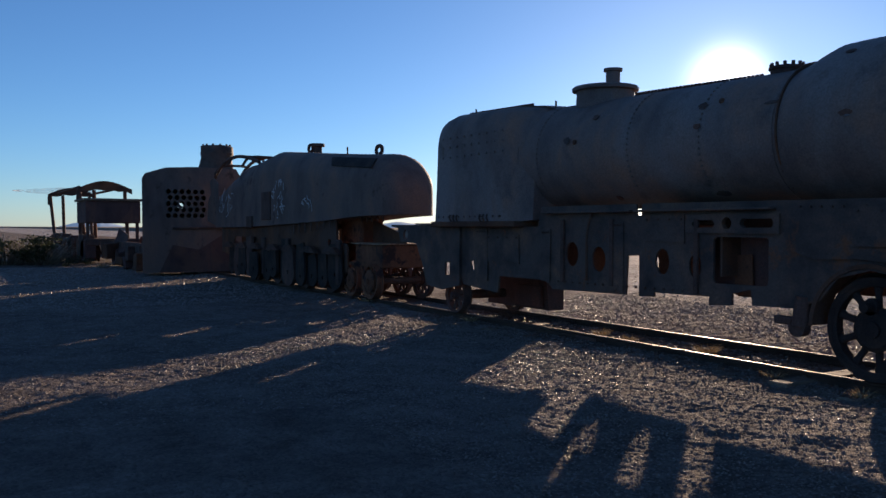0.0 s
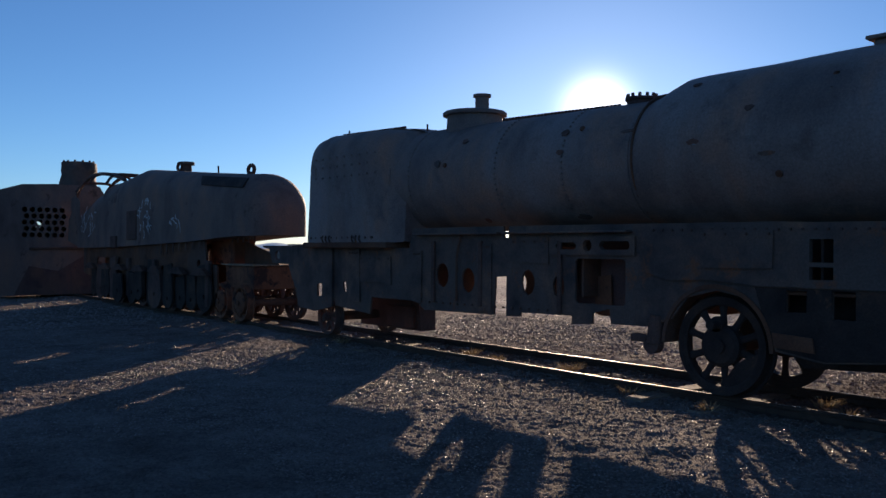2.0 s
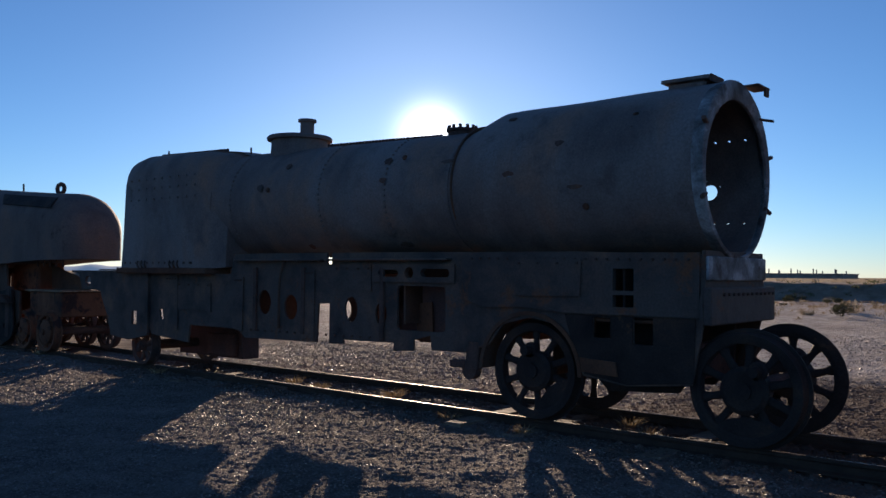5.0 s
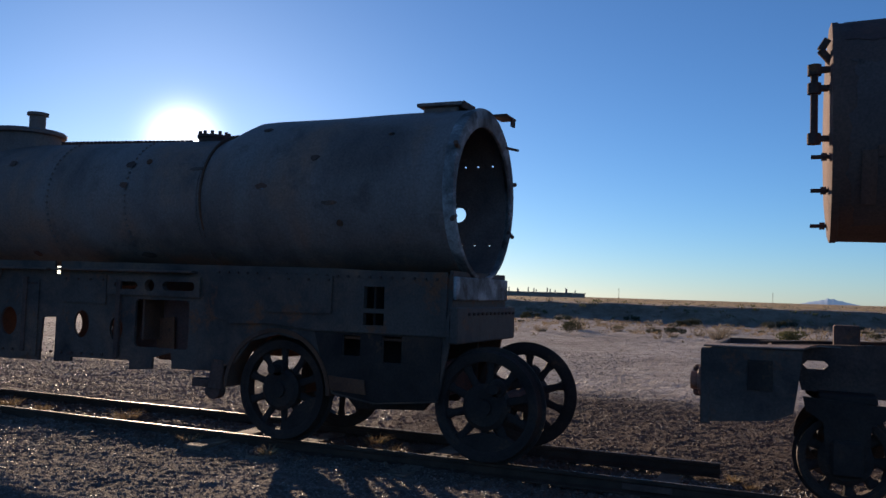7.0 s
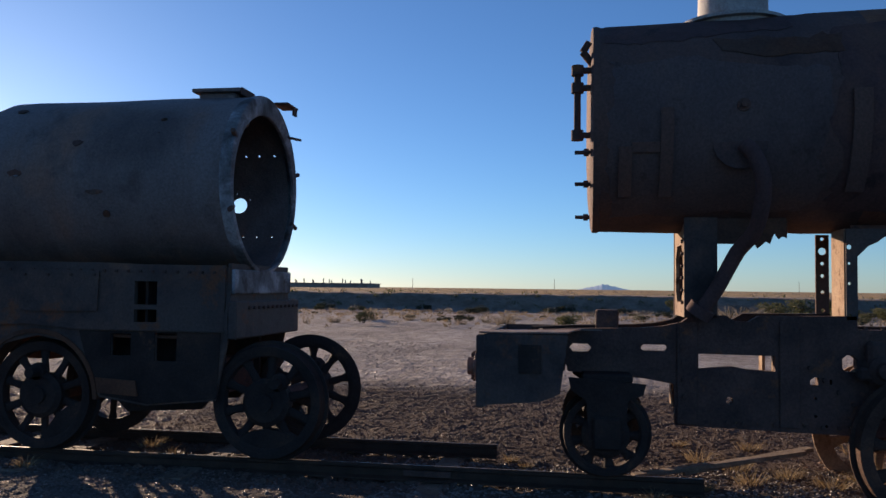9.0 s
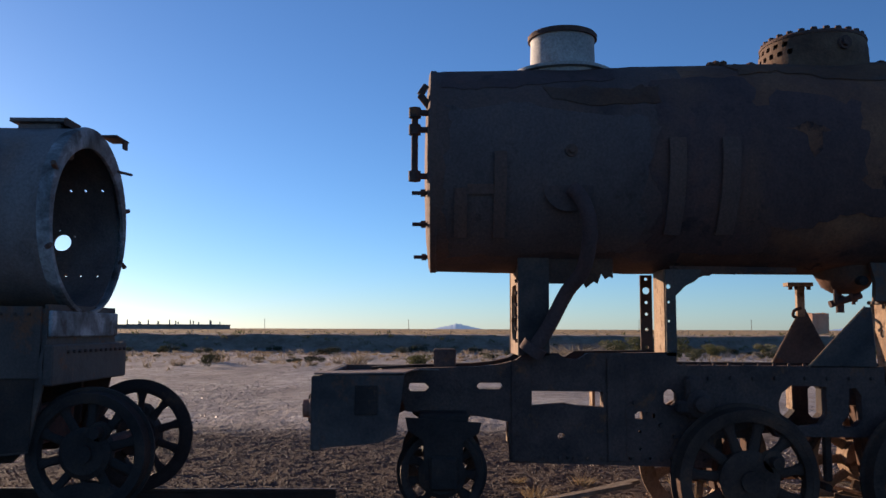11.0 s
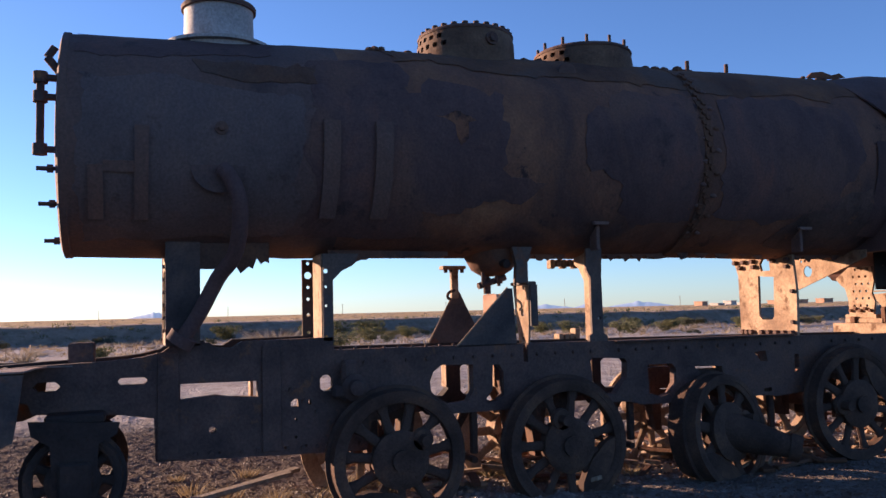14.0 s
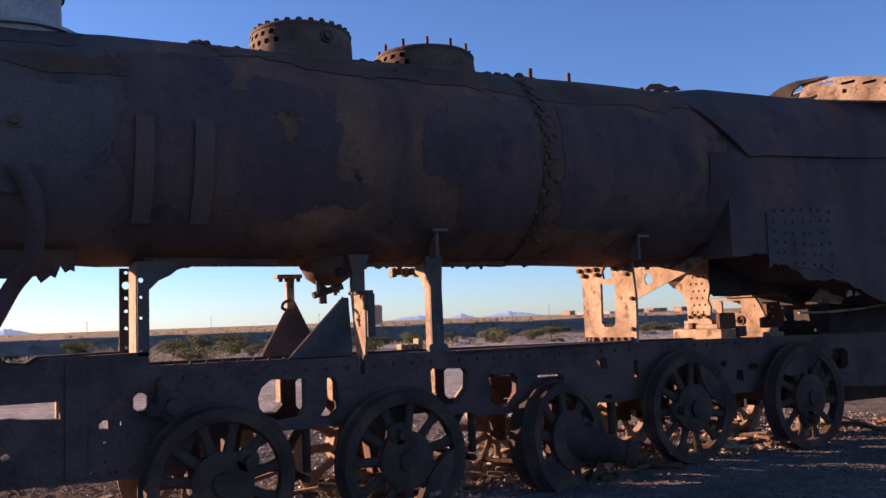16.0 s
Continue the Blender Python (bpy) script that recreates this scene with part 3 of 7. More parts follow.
scatter_stones("gravel", 16000, (12.5, 24.0, 4.0, 30.0), (0.01, 0.032), 17, "loose stones on the open ground past the track")
scatter_stones("gravel", 16000, (13.0, 36.0, -14.0, 16.0), (0.008, 0.024), 7, "scattered stones on the open ground")


# ---- track ----
def rail(x, y0, y1, label, bend=0.0):
    t = thing("rail", label, "rail", (x, y0, 0), "rails of the track")
    prof = [(-0.055, 0.0), (0.055, 0.0), (0.055, 0.012), (0.012, 0.03), (0.012, 0.085), (0.028, 0.095), (0.028, 0.114), (0.017, 0.124), (-0.017, 0.124), (-0.028, 0.114), (-0.028, 0.095), (-0.012, 0.085), (-0.012, 0.03), (-0.055, 0.012)]
    secs, n = [], max(2, int((y1 - y0) / 0.8))
    for i in range(n + 1):
        y = y0 + (y1 - y0) * i / n
        dx = bend * (max(0.0, 3.0 - y) / 3) ** 2 + 0.006 * noise.noise(Vector((x, y * 0.6, 0)))
        dz = 0.01 * noise.noise(Vector((x * 3, y * 0.4, 4)))
        secs.append([(x + dx + a, y, b + dz) for a, b in prof])
    part("rail_bar", loft(bmesh.new(), secs), RAILTOP, t, "rust-brown rail with a worn bright head")
    head = [[(x + (p[0] - x) * 0.45, p[1], p[2] + 0.0015) for p in sec[7:9]] for sec in secs]
    bm = bmesh.new()
    rows = [[bm.verts.new(p) for p in (h[0], h[1], (h[1][0], h[1][1], h[1][2] - 0.002), (h[0][0], h[0][1], h[0][2] - 0.002))] for h in head]
    for p, q in zip(rows, rows[1:]):
        for i in range(4):
            bm.faces.new((p[i], p[(i + 1) % 4], q[(i + 1) % 4], q[i]))
    part("rail_head", bm, WORNHEAD, t, "worn bright strip on the rail head")
    for y in [y0 + 2.2 + 7.5 * i for i in range(int((y1 - y0) / 7.5))]:
        part("fishplate", box(bmesh.new(), x - 0.035, x - 0.013, y - 0.2, y + 0.2, 0.035, 0.085, 0.004), IRON, t)
    return t


rail(6.5, -0.75, 70, "long rusty steel rail half buried in gravel")
rail(7.57, 0.98, 70, "long rusty steel rail that ends broken short")


def sleeper(y, tilt, proud):
    t = thing("sleeper", "grey weathered wooden sleeper sunk in gravel", "sleeper", (7.03, y, 0), "sleepers of the track")
    part("beam", box(bmesh.new(), 6.05, 8.0, -0.11, 0.11, -0.12, 0.0, 0.012, pose(0, y, proud, 0, tilt, tilt)), WOOD, t)


rs = random.Random(11)
for i in range(34):
    sleeper(1.4 + i * 0.72, rs.uniform(-0.6, 0.6), rs.uniform(-0.05, 0.01))


# ---- first locomotive: long boiler with an open smokebox ----
C1 = 7.0
SCARS = ((5.1, 2, 0.07, 0.03), (4.34, -10, 0.09, 0.022), (6.92, 31, 0.06, 0.04), (6.93, 11, 0.05, 0.03), (5.98, 25, 0.13, 0.018), (5.25, 51, 0.05, 0.03), (5.55, 19, 0.06, 0.03), (9.12, 12, 0.05, 0.05), (8.69, 35, 0.05, 0.04), (8.42, -55, 0.05, 0.05), (6.8, -55, 0.1, 0.05), (4.54, 21, 0.05, 0.03))


def first_locomotive():
    L = thing("steam_locomotive", "dark rusted steam locomotive with open smokebox on the rails", "locomotive", (C1, 8, 0), "locomotives in the train graveyard")
    # smokebox shell, unrolled and wrapped round the axis, with burnt holes
    r, cz = 0.81, 2.525

    def wrap(u, v, w):
        a = u / 0.81
        rr = r - w
        if v > 5.42:
            q = smooth(5.42, 5.98, v)
            rr -= 0.115 * q
        dent = 0.012 * noise.noise(Vector((math.cos(a) * 2, math.sin(a) * 2, v * 1.2)))
        return (C1 + (rr + dent) * math.cos(a), v, cz - 0.05 * smooth(5.42, 5.98, v) + (rr + dent) * math.sin(a))

    def hole(x_side, y, z, rad, n=12, rv=None):
        s = (z - cz) / r
        a = math.asin(max(-1, min(1, s)))
        a = a if x_side > 0 else math.pi - a
        return circle(a * 0.81, y, rad, n, rv)

    per = math.pi * 2 * 0.81
    holes = [hole(1, 3.69, 2.41, 0.085, 20)]
    holes += [hole(1, 3.69 + 0.13 * math.cos(a), 2.41 + 0.13 * math.sin(a), 0.008, 6) for a in (0.2, 1.3, 2.6, 4.0, 5.1)]
    holes += [hole(1, y, z, 0.016, 8) for y in (3.59, 3.45, 3.29) for z in (2.92, 2.075)]
    holes += [hole(-1, 3.80, 3.03, 0.022, 7, 0.035), hole(-1, 3.80, 2.9, 0.008, 6)]
    off = math.pi / 2 * 0.81
    outer = rect(-off + 1e-3, per - off - 1e-3, 3.16, 5.98)
    bm = sheet(bmesh.new(), outer, holes, wrap, 0.025, (0.095, 0.16))
    part("smokebox", bm, STEEL, L, "dark weathered smokebox shell with holes burnt through")
    # front ring with its oval opening
    rows = [ring(C1, y, z, q, 72, 0.012, 7, 0.955 if z < cz else 1.0) for y, z, q in ((3.2, cz, 0.812), (3.12, cz, 0.826), (3.095, cz, 0.818), (3.085, cz, 0.79), (3.088, cz - 0.07, 0.765), (3.1, cz - 0.075, 0.75), (3.125, cz - 0.075, 0.748), (3.13, cz - 0.07, 0.765), (3.2, cz, 0.80), (3.2, cz, 0.812))]
    bm = loft(bmesh.new(), rows, (False, False))
    bmesh.ops.remove_doubles(bm, verts=bm.verts, dist=1e-5)
    part("front_ring", bm, RING, L, "chalky grey steel ring round the open smokebox")
    for a in (14, -23, 155, 200):
        p = Vector((C1 + 0.83 * math.cos(radians(a)), 3.10, cz + 0.83 * math.sin(radians(a))))
        d = Vector((math.cos(radians(a)), -0.15, math.sin(radians(a))))
        part("door_lug", cyl(bmesh.new(), p - d * 0.06, p + d * 0.05, 0.022, seg=8), IRON, L)
    part("top_bracket", box(box(bmesh.new(), C1 + 0.2, C1 + 0.5, 2.98, 3.14, 3.33, 3.35, 0.004), C1 + 0.38, C1 + 0.47, 2.98, 3.0, 3.26, 3.33), IRON, L)
    part("door_pin", cyl(bmesh.new(), (C1 + 0.5, 3.1, 3.07), (C1 + 0.7, 3.02, 3.07), 0.014, seg=8), IRON, L)
    # bulkhead behind the smokebox
    part("tube_plate", sheet(bmesh.new(), circle(C1, 2.5, 0.72, 40), [circle(C1 + dx * 0.13, 2.5 + dz * 0.13, 0.035, 8) for dx in range(-4, 5) for dz in range(-4, 5) if dx * dx + dz * dz < 18], on_y(5.9), 0.02), RUST, L, "rusted tube plate pierced with flue holes")
    # chimney seat on top: a saddle plate with a flat flange
    bm = bmesh.new()
    box(bm, C1 - 0.17, C1 + 0.17, 3.34, 3.71, 3.1, 3.375, 0.02)
    part("chimney_seat", bm, STEEL, L)
    part("seat_flange", box(bmesh.new(), C1 - 0.21, C1 + 0.21, 3.29, 3.76, 3.37, 3.405, 0.006), STEEL, L)
    part("flange_clip", box(bmesh.new(), C1 - 0.2, C1 + 0.1, 3.27, 3.29, 3.34, 3.41, 0.004), IRON, L)
    # boiler barrel
    secs = []
    for i in range(34):
        y = 5.96 + 4.4 * i / 33
        q = (y - 5.96) / 4.4
        secs.append(ring(C1, y, 2.475 + 0.03 * q, 0.69 + 0.06 * q, 64, 0.012, 2))
    part("boiler", loft(bmesh.new(), secs), STEEL, L, "dark riveted boiler barrel with rust stains")
    for y, rr in ((6.0, 0.70), (10.2, 0.763)):
        part("boiler_band", lathe(bmesh.new(), [(-0.035, rr - 0.02), (-0.035, rr + 0.003), (0.035, rr + 0.003), (0.035, rr - 0.02)], "y", (C1, y, 2.475 + 0.03 * (y - 5.96) / 4.4), 64, True, 0.006), STEEL, L)
    # a row of rivet stubs along the crown
    bolt_row(L, (C1, 6.65, 3.16), (C1, 8.6, 3.22), 34, 0.024, 0.05, (0, 0, 1), IRON, "rivet")
    # dome base with a flat lid and a stub pipe
    part("dome_base", lathe(bmesh.new(), [(3.1, 0.40), (3.26, 0.39), (3.36, 0.385)], "z", (C1, 9.2, 0), 40), STEEL, L)
    part("dome_lid", lathe(bmesh.new(), [(3.36, 0.39), (3.365, 0.445), (3.40, 0.45), (3.42, 0.43), (3.435, 0.3), (3.44, 0.02)], "z", (C1, 9.2, 0), 44), STEEL, L, "flat flanged dome lid")
    part("stub_pipe", lathe(bmesh.new(), [(3.42, 0.095), (3.61, 0.095), (3.615, 0.125), (3.65, 0.125), (3.655, 0.06)], "z", (C1, 9.05, 0), 24), STEEL, L, "short capped pipe on the dome lid")
    # safety valve seat
    part("valve_seat", lathe(bmesh.new(), [(3.08, 0.17), (3.2, 0.165), (3.205, 0.185), (3.235, 0.185), (3.24, 0.05)], "z", (C1, 6.33, 0), 26), IRON, L)
    for i in range(12):
        a = 2 * math.pi * i / 12
        bolt_row(L, (C1 + 0.16 * math.cos(a), 6.33 + 0.16 * math.sin(a), 3.235), (C1, 6.33, 3.235), 1, 0.02, 0.04, (0, 0, 1), IRON)
    # washout plugs and torn scars
    for y, z in ((8.96, 2.62), (6.63, 2.86), (4.25, 2.2)):
        dz = (z - 2.5) / 0.78
        x = C1 - math.sqrt(1 - dz * dz) * (0.81 if y < 5.5 else 0.735)
        d = Vector((-(math.sqrt(1 - dz * dz)), 0, dz))
        part("washout_plug", lathe(bmesh.new(), [(0, 0.034), (0.014, 0.03), (0.018, 0.015)], "z", (0, 0, 0), 12), RUST, L).matrix_basis = Matrix.Translation((x, y, z)) @ d.to_track_quat("Z", "Y").to_matrix().to_4x4()
    # torn scars and burnt gashes in the shell
    def scar(y, deg, w, h, seed, material=DARKSKIN, off=0.004):
        rr, zc = (0.81, cz) if y < 5.5 else (0.70 + 0.06 * (y - 5.96) / 4.4, 2.475 + 0.03 * (y - 5.96) / 4.4)
        pts = []
        for i in range(18):
            t = 2 * math.pi * i / 18
            q = 1 + 0.45 * noise.noise(Vector((math.cos(t) * 2 + seed, math.sin(t) * 2, seed)))
            pts.append((radians(deg) + h * q * math.sin(t) / rr, y + w * q * math.cos(t)))
        def put(u, v, ww):
            s = rr + off + ww
            return (C1 - s * math.cos(u), v, zc + s * math.sin(u))
        part("torn_scar", sheet(bmesh.new(), pts, [], put, 0.004, (0.05, 0.08)), material, L, "torn rusted scar in the shell")
    for k, (y, deg, w, h) in enumerate(SCARS):
        scar(y, deg, w, h, 3.1 * k, (DARKSKIN, SOOTY, IRON)[k % 3])
        if k == 0:
            scar(y - w * 0.3, deg - 2, w * 0.35, h * 0.25, 5.0, RING, 0.008)
    for y in (6.9, 8.0, 9.75):
        rr = 0.70 + 0.06 * (y - 5.96) / 4.4
        for k in range(22):
            d = Vector((-math.cos(radians(-40 + 110 * k / 21)), 0, math.sin(radians(-40 + 110 * k / 21))))
            bolt_row(L, Vector((C1, y, 2.475 + 0.03 * (y - 5.96) / 4.4)) + d * (rr - 0.006), (0, 0, 0), 1, 0.014, 0.014, d, STEEL, "rivet")
    # firebox: round shouldered box
    def fb(y, w, ztop, zbot, shoulder):
        n = 8
        pts = [(C1 - w - 0.03, y, zbot), (C1 - w, y, zbot + 0.6), (C1 - w + 0.02, y, ztop - shoulder)]
        pts += [(C1 - w + 0.02 + shoulder * (1 - math.cos(t)), y, ztop - shoulder + shoulder * math.sin(t)) for t in (math.pi / 2 * i / n for i in range(1, n + 1))]
        right = [(2 * C1 - x, yy, z) for x, yy, z in pts][::-1]
        top = [(C1 + dx, y, ztop + 0.035 * (1 - (dx / 0.5) ** 2)) for dx in (-0.3, -0.15, 0, 0.15, 0.3)]
        return pts + top + right
    bm = loft(bmesh.new(), [fb(9.9, 0.66, 3.17, 1.62, 0.58), fb(10.15, 0.76, 3.25, 1.6, 0.52), fb(10.7, 0.83, 3.31, 1.59, 0.45), fb(12.05, 0.84, 3.345, 1.58, 0.40), fb(12.28, 0.83, 3.31, 1.58, 0.40), fb(12.37, 0.80, 3.23, 1.58, 0.42)])
    part("firebox", bm, STEEL, L, "tall round-shouldered firebox casing")
    bolt_row(L, (C1 - 0.25, 10.5, 3.305), (C1 - 0.25, 12.2, 3.36), 34, 0.022, 0.045, (0, 0, 1), IRON, "rivet")
    bolt_row(L, (C1 - 0.83, 10.5, 1.68), (C1 - 0.84, 12.2, 1.68), 12, 0.02, 0.03, (-1, 0, 0), IRON, "rivet")
    for z in (2.62, 2.78, 2.92):
        bolt_row(L, (C1 - 0.825, 10.45, z), (C1 - 0.835, 12.1, z), 9, 0.017, 0.016, (-1, 0, 0), STEEL, "stay_bolt")
    for y, z in ((12.12, 3.33), (10.02, 3.2)):
        part("crown_pin", cyl(bmesh.new(), (C1 - 0.2, y, z - 0.05), (C1 - 0.2, y, z + 0.13), 0.014, seg=8), IRON, L)
    for y in (10.75, 10.85, 10.95, 11.6, 11.7, 11.8):
        part("hook", tube(bmesh.new(), [(C1 - 0.87, y, 1.6), (C1 - 0.9, y, 1.66), (C1 - 0.875, y + 0.02, 1.71)], 0.012, 6), IRON, L)
    part("foundation_ring", box(bmesh.new(), C1 - 0.88, C1 + 0.88, 10.1, 12.44, 1.52, 1.61, 0.015), RUST, L)
    # frame plate with its openings and ragged lower edge
    edge = [(3.14, 1.12), (3.24, 0.62), (3.86, 0.56), (4.3, 0.62), (4.44, 0.92), (4.58, 1.08), (4.9, 1.14), (5.22, 1.06), (5.4, 0.84), (5.69, 0.74), (6.17, 0.73), (6.19, 0.89), (6.43, 0.83), (6.43, 0.71), (6.73, 0.69), (6.73, 0.78), (7.55, 0.77), (7.55, 0.72), (7.79, 0.71), (7.79, 1.19), (7.99, 1.18), (8.02, 0.71), (9.43, 0.69), (9.6, 0.8), (10.7, 0.8), (10.75, 0.55), (11.7, 0.62), (11.9, 0.95), (12.45, 0.95), (12.45, 1.53), (9.75, 1.53), (9.7, 1.8), (7.85, 1.8), (7.84, 1.66), (7.76, 1.66), (7.75, 1.8), (4.3, 1.78), (3.14, 1.74)]
    cuts = [rect(3.77, 3.98, 1.42, 1.62), rect(3.77, 3.98, 1.27, 1.38), rect(4.01, 4.2, 0.98, 1.17), rect(3.59, 3.79, 0.94, 1.18), rect(6.64, 6.95, 1.52, 1.6, 0.03), circle(6.48, 1.565, 0.065, 12), rect(5.9, 6.31, 1.52, 1.61, 0.03), circle(9.03, 1.17, 0.13, 16, 0.16), circle(8.51, 1.12, 0.13, 16, 0.16), circle(7.42, 1.13, 0.11, 14, 0.15), circle(6.93, 1.1, 0.09, 14, 0.13), [(11.38, 0.86), (11.46, 0.84), (11.5, 0.99), (11.41, 1.01)], rect(5.98, 6.68, 0.93, 1.42, 0.03)]
    part("frame_plate", sheet(bmesh.new(), edge, cuts, on_x(6.3), 0.03), SOOTY, L, "thick frame plate with cut openings")
    tall = edge[:9] + [(5.69, 0.8), (6.17, 0.8), (6.19, 0.92), (6.43, 0.9), (6.45, 0.78), (7.8, 0.78), (7.82, 1.19), (8.05, 1.18), (8.06, 0.77), (9.22, 0.77), (9.24, 1.2), (9.62, 1.2), (9.63, 0.86), (9.9, 0.86), (10.9, 0.9), (11.9, 0.95), (12.45, 0.95), (12.45, 1.53), (9.75, 1.53), (9.7, 1.66), (9.1, 1.66), (9.05, 1.95), (4.3, 1.9), (3.14, 1.74)]
    part("frame_plate", sheet(bmesh.new(), tall, [circle(3.86, 1.56, 0.012, 8), [(3.98, 1.0), (4.14, 0.99), (4.12, 1.05), (4.03, 1.04)]] + [circle(8.96, 1.04, 0.11, 16, 0.15), circle(8.44, 1.0, 0.1, 16, 0.15)], on_x(7.68), 0.03), RUST, L, "thick frame plate with cut openings")
    # crosswise stays and boiler supports between the plates
    for y, z0, z1 in ((5.95, 0.9, 1.75), (9.8, 0.8, 1.6), (6.6, 1.0, 1.72), (4.35, 1.0, 1.76)):
        part("frame_stay", box(bmesh.new(), 6.33, 7.68, y - 0.015, y + 0.015, z0, z1, 0.004), RUST, L)
    # Dark sheet put in so that the frame opening reads as a black void.
    part("inner_plate", sheet(bmesh.new(), [(5.3, 0.95), (6.2, 0.95), (6.3, 0.78), (6.62, 0.78), (6.66, 0.85), (7.15, 0.85), (7.15, 1.5), (5.3, 1.5)], [], on_x(6.62), 0.03), DARKSKIN, L, "dark sheet behind the frame opening")
    part("slotted_bar", sheet(bmesh.new(), rect(5.84, 7.05, 1.46, 1.66), [rect(6.64, 6.95, 1.52, 1.6, 0.03), circle(6.48, 1.565, 0.065, 12), rect(5.9, 6.31, 1.52, 1.61, 0.03)], on_x(6.265), 0.03), SOOTY, L)
    part("side_valance", sheet(bmesh.new(), [(3.16, 1.2), (3.16, 1.76), (5.75, 1.78), (5.7, 1.3), (5.45, 1.22), (5.0, 1.24), (4.5, 1.2), (4.2, 1.2)], [rect(3.77, 3.98, 1.42, 1.62), rect(3.77, 3.98, 1.27, 1.38)], on_x(6.268), 0.03), SOOTY, L, "dark mottled side plate beside the smokebox")
    # overlapping odd plates, stays and pipe stubs bolted along the side
    rl = random.Random(77)
    for y0, y1, z0, z1, x, mat in ((4.3, 5.05, 1.36, 1.72, 6.258, SOOTY), (7.08, 7.7, 1.35, 1.66, 6.294, SOOTY), (8.05, 8.3, 0.74, 1.6, 6.294, SOOTY), (9.46, 9.68, 0.78, 1.5, 6.29, SOOTY), (10.2, 11.0, 1.0, 1.42, 6.292, SOOTY), (11.0, 11.3, 0.72, 1.5, 6.286, SOOTY)):
        out = [(y0 + rl.uniform(-0.02, 0.02), z0), ((y0 + y1) / 2, z0 + rl.uniform(-0.03, 0.04)), (y1, z0 + rl.uniform(-0.02, 0.03)), (y1 + rl.uniform(-0.02, 0.02), z1), (y0, z1 + rl.uniform(-0.02, 0.02))]
        part("patch_plate", sheet(bmesh.new(), out, [], on_x(x - 0.012), 0.014), mat, L, "odd bolted patch plate")
        bolt_row(L, (x - 0.012, y0 + 0.04, z1 - 0.05), (x - 0.012, y1 - 0.05, z1 - 0.05), 4, 0.014, 0.016, (-1, 0, 0), IRON, "rivet")
    part("drop_pipe", tube(bmesh.new(), [(6.27, 8.62, 1.7), (6.24, 8.66, 1.45), (6.25, 8.68, 1.1), (6.27, 8.7, 0.85)], 0.018, 8), RUST, L)
    part("rusty_panel", sheet(bmesh.new(), [(6.38, 0.8), (6.62, 0.8), (6.62, 1.22), (6.4, 1.24)], [], on_x(6.57), 0.012), REDRUST, L, "reddish rusted panel behind the frame")
    part("boiler_foot", box(bmesh.new(), 6.4, 7.6, 6.7, 7.5, 1.55, 1.8, 0.02), RUST, L)
    for y in (6.9, 8.25, 9.2):
        part("rib", box(bmesh.new(), 6.262, 6.3, y - 0.03, y + 0.03, 0.8, 1.62, 0.006), IRON, L)
    bolt_row(L, (6.3, 7.1, 0.82), (6.3, 9.3, 0.8), 16, 0.016, 0.018, (-1, 0, 0), IRON, "rivet")
    bolt_row(L, (6.262, 3.25, 1.7), (6.262, 5.6, 1.72), 22, 0.014, 0.016, (-1, 0, 0), IRON, "rivet")
    for y0, y1 in ((5.9, 7.8), (7.87, 9.6)):
        part("running_plate", box(bmesh.new(), 6.2, 6.34, y0, y1, 1.70, 1.725, 0.005), SOOTY, L)
    # saddle under the smokebox and the front beam
    prof = [(-0.74, 1.14), (0.76, 1.14), (0.78, 1.32), (0.7, 1.52), (0.69, 1.78), (-0.69, 1.78), (-0.7, 1.5), (-0.76, 1.32)]
    part("saddle_front", sheet(bmesh.new(), [(C1 + a, b) for a, b in prof], [], on_y(3.12), 0.03), SOOTY, L)
    part("saddle_band", box(bmesh.new(), C1 - 0.7, C1 + 0.68, 3.085, 3.118, 1.52, 1.73, 0.01), RING, L, "pale scraped steel plate")
    part("front_beam", box(bmesh.new(), C1 - 0.76, C1 + 0.8, 3.04, 3.118, 1.14, 1.46, 0.012), SOOTY, L, "front beam with a row of rivets")
    bolt_row(L, (C1 - 0.5, 3.04, 1.4), (C1 + 0.72, 3.04, 1.4), 12, 0.016, 0.02, (0, -1, 0), IRON, "rivet")
    part("saddle_floor", box(bmesh.new(), 6.335, 7.675, 3.16, 4.3, 1.13, 1.16, 0.005), RUST, L)
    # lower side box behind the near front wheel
    # Black overlay darkens the lower frame plate between the wheels.
    part("guard_plate", sheet(bmesh.new(), [(3.2, 1.19), (3.22, 0.64), (3.84, 0.575), (4.28, 0.64), (4.42, 0.93), (4.5, 1.19)], [rect(4.01, 4.2, 0.98, 1.17), rect(3.59, 3.79, 0.94, 1.18)], on_x(6.288), 0.01), BLACKIRON, L, "black overlay plate between the wheels")
    part("guard_plate", sheet(bmesh.new(), [(4.32, 0.79), (3.95, 0.77), (3.93, 0.64), (4.3, 0.66)], [], on_x(6.266), 0.018), RUST, L, "brown scuffed guard plate between the wheels")
    part("cross_wall", box(bmesh.new(), 6.335, 7.675, 4.33, 4.345, 0.62, 1.0, 0.003), BLACKIRON, L)
    for y in (3.4, 3.9):
        part("saddle_web", box(bmesh.new(), 6.335, 7.675, y - 0.012, y + 0.012, 1.165, 1.7, 0.003), BLACKIRON, L)
    # ashpan
    bm = loft(bmesh.new(), [[(C1 + 0.38, y, 0.22), (C1 + 0.3, y, 1.0), (C1 + 0.67, y, 1.0), (C1 + 0.67, y, 0.22)] for y in (10.9, 12.6)])
    part("ashpan", bm, DARKSKIN, L, "rusted sheet ashpan under the firebox", False)
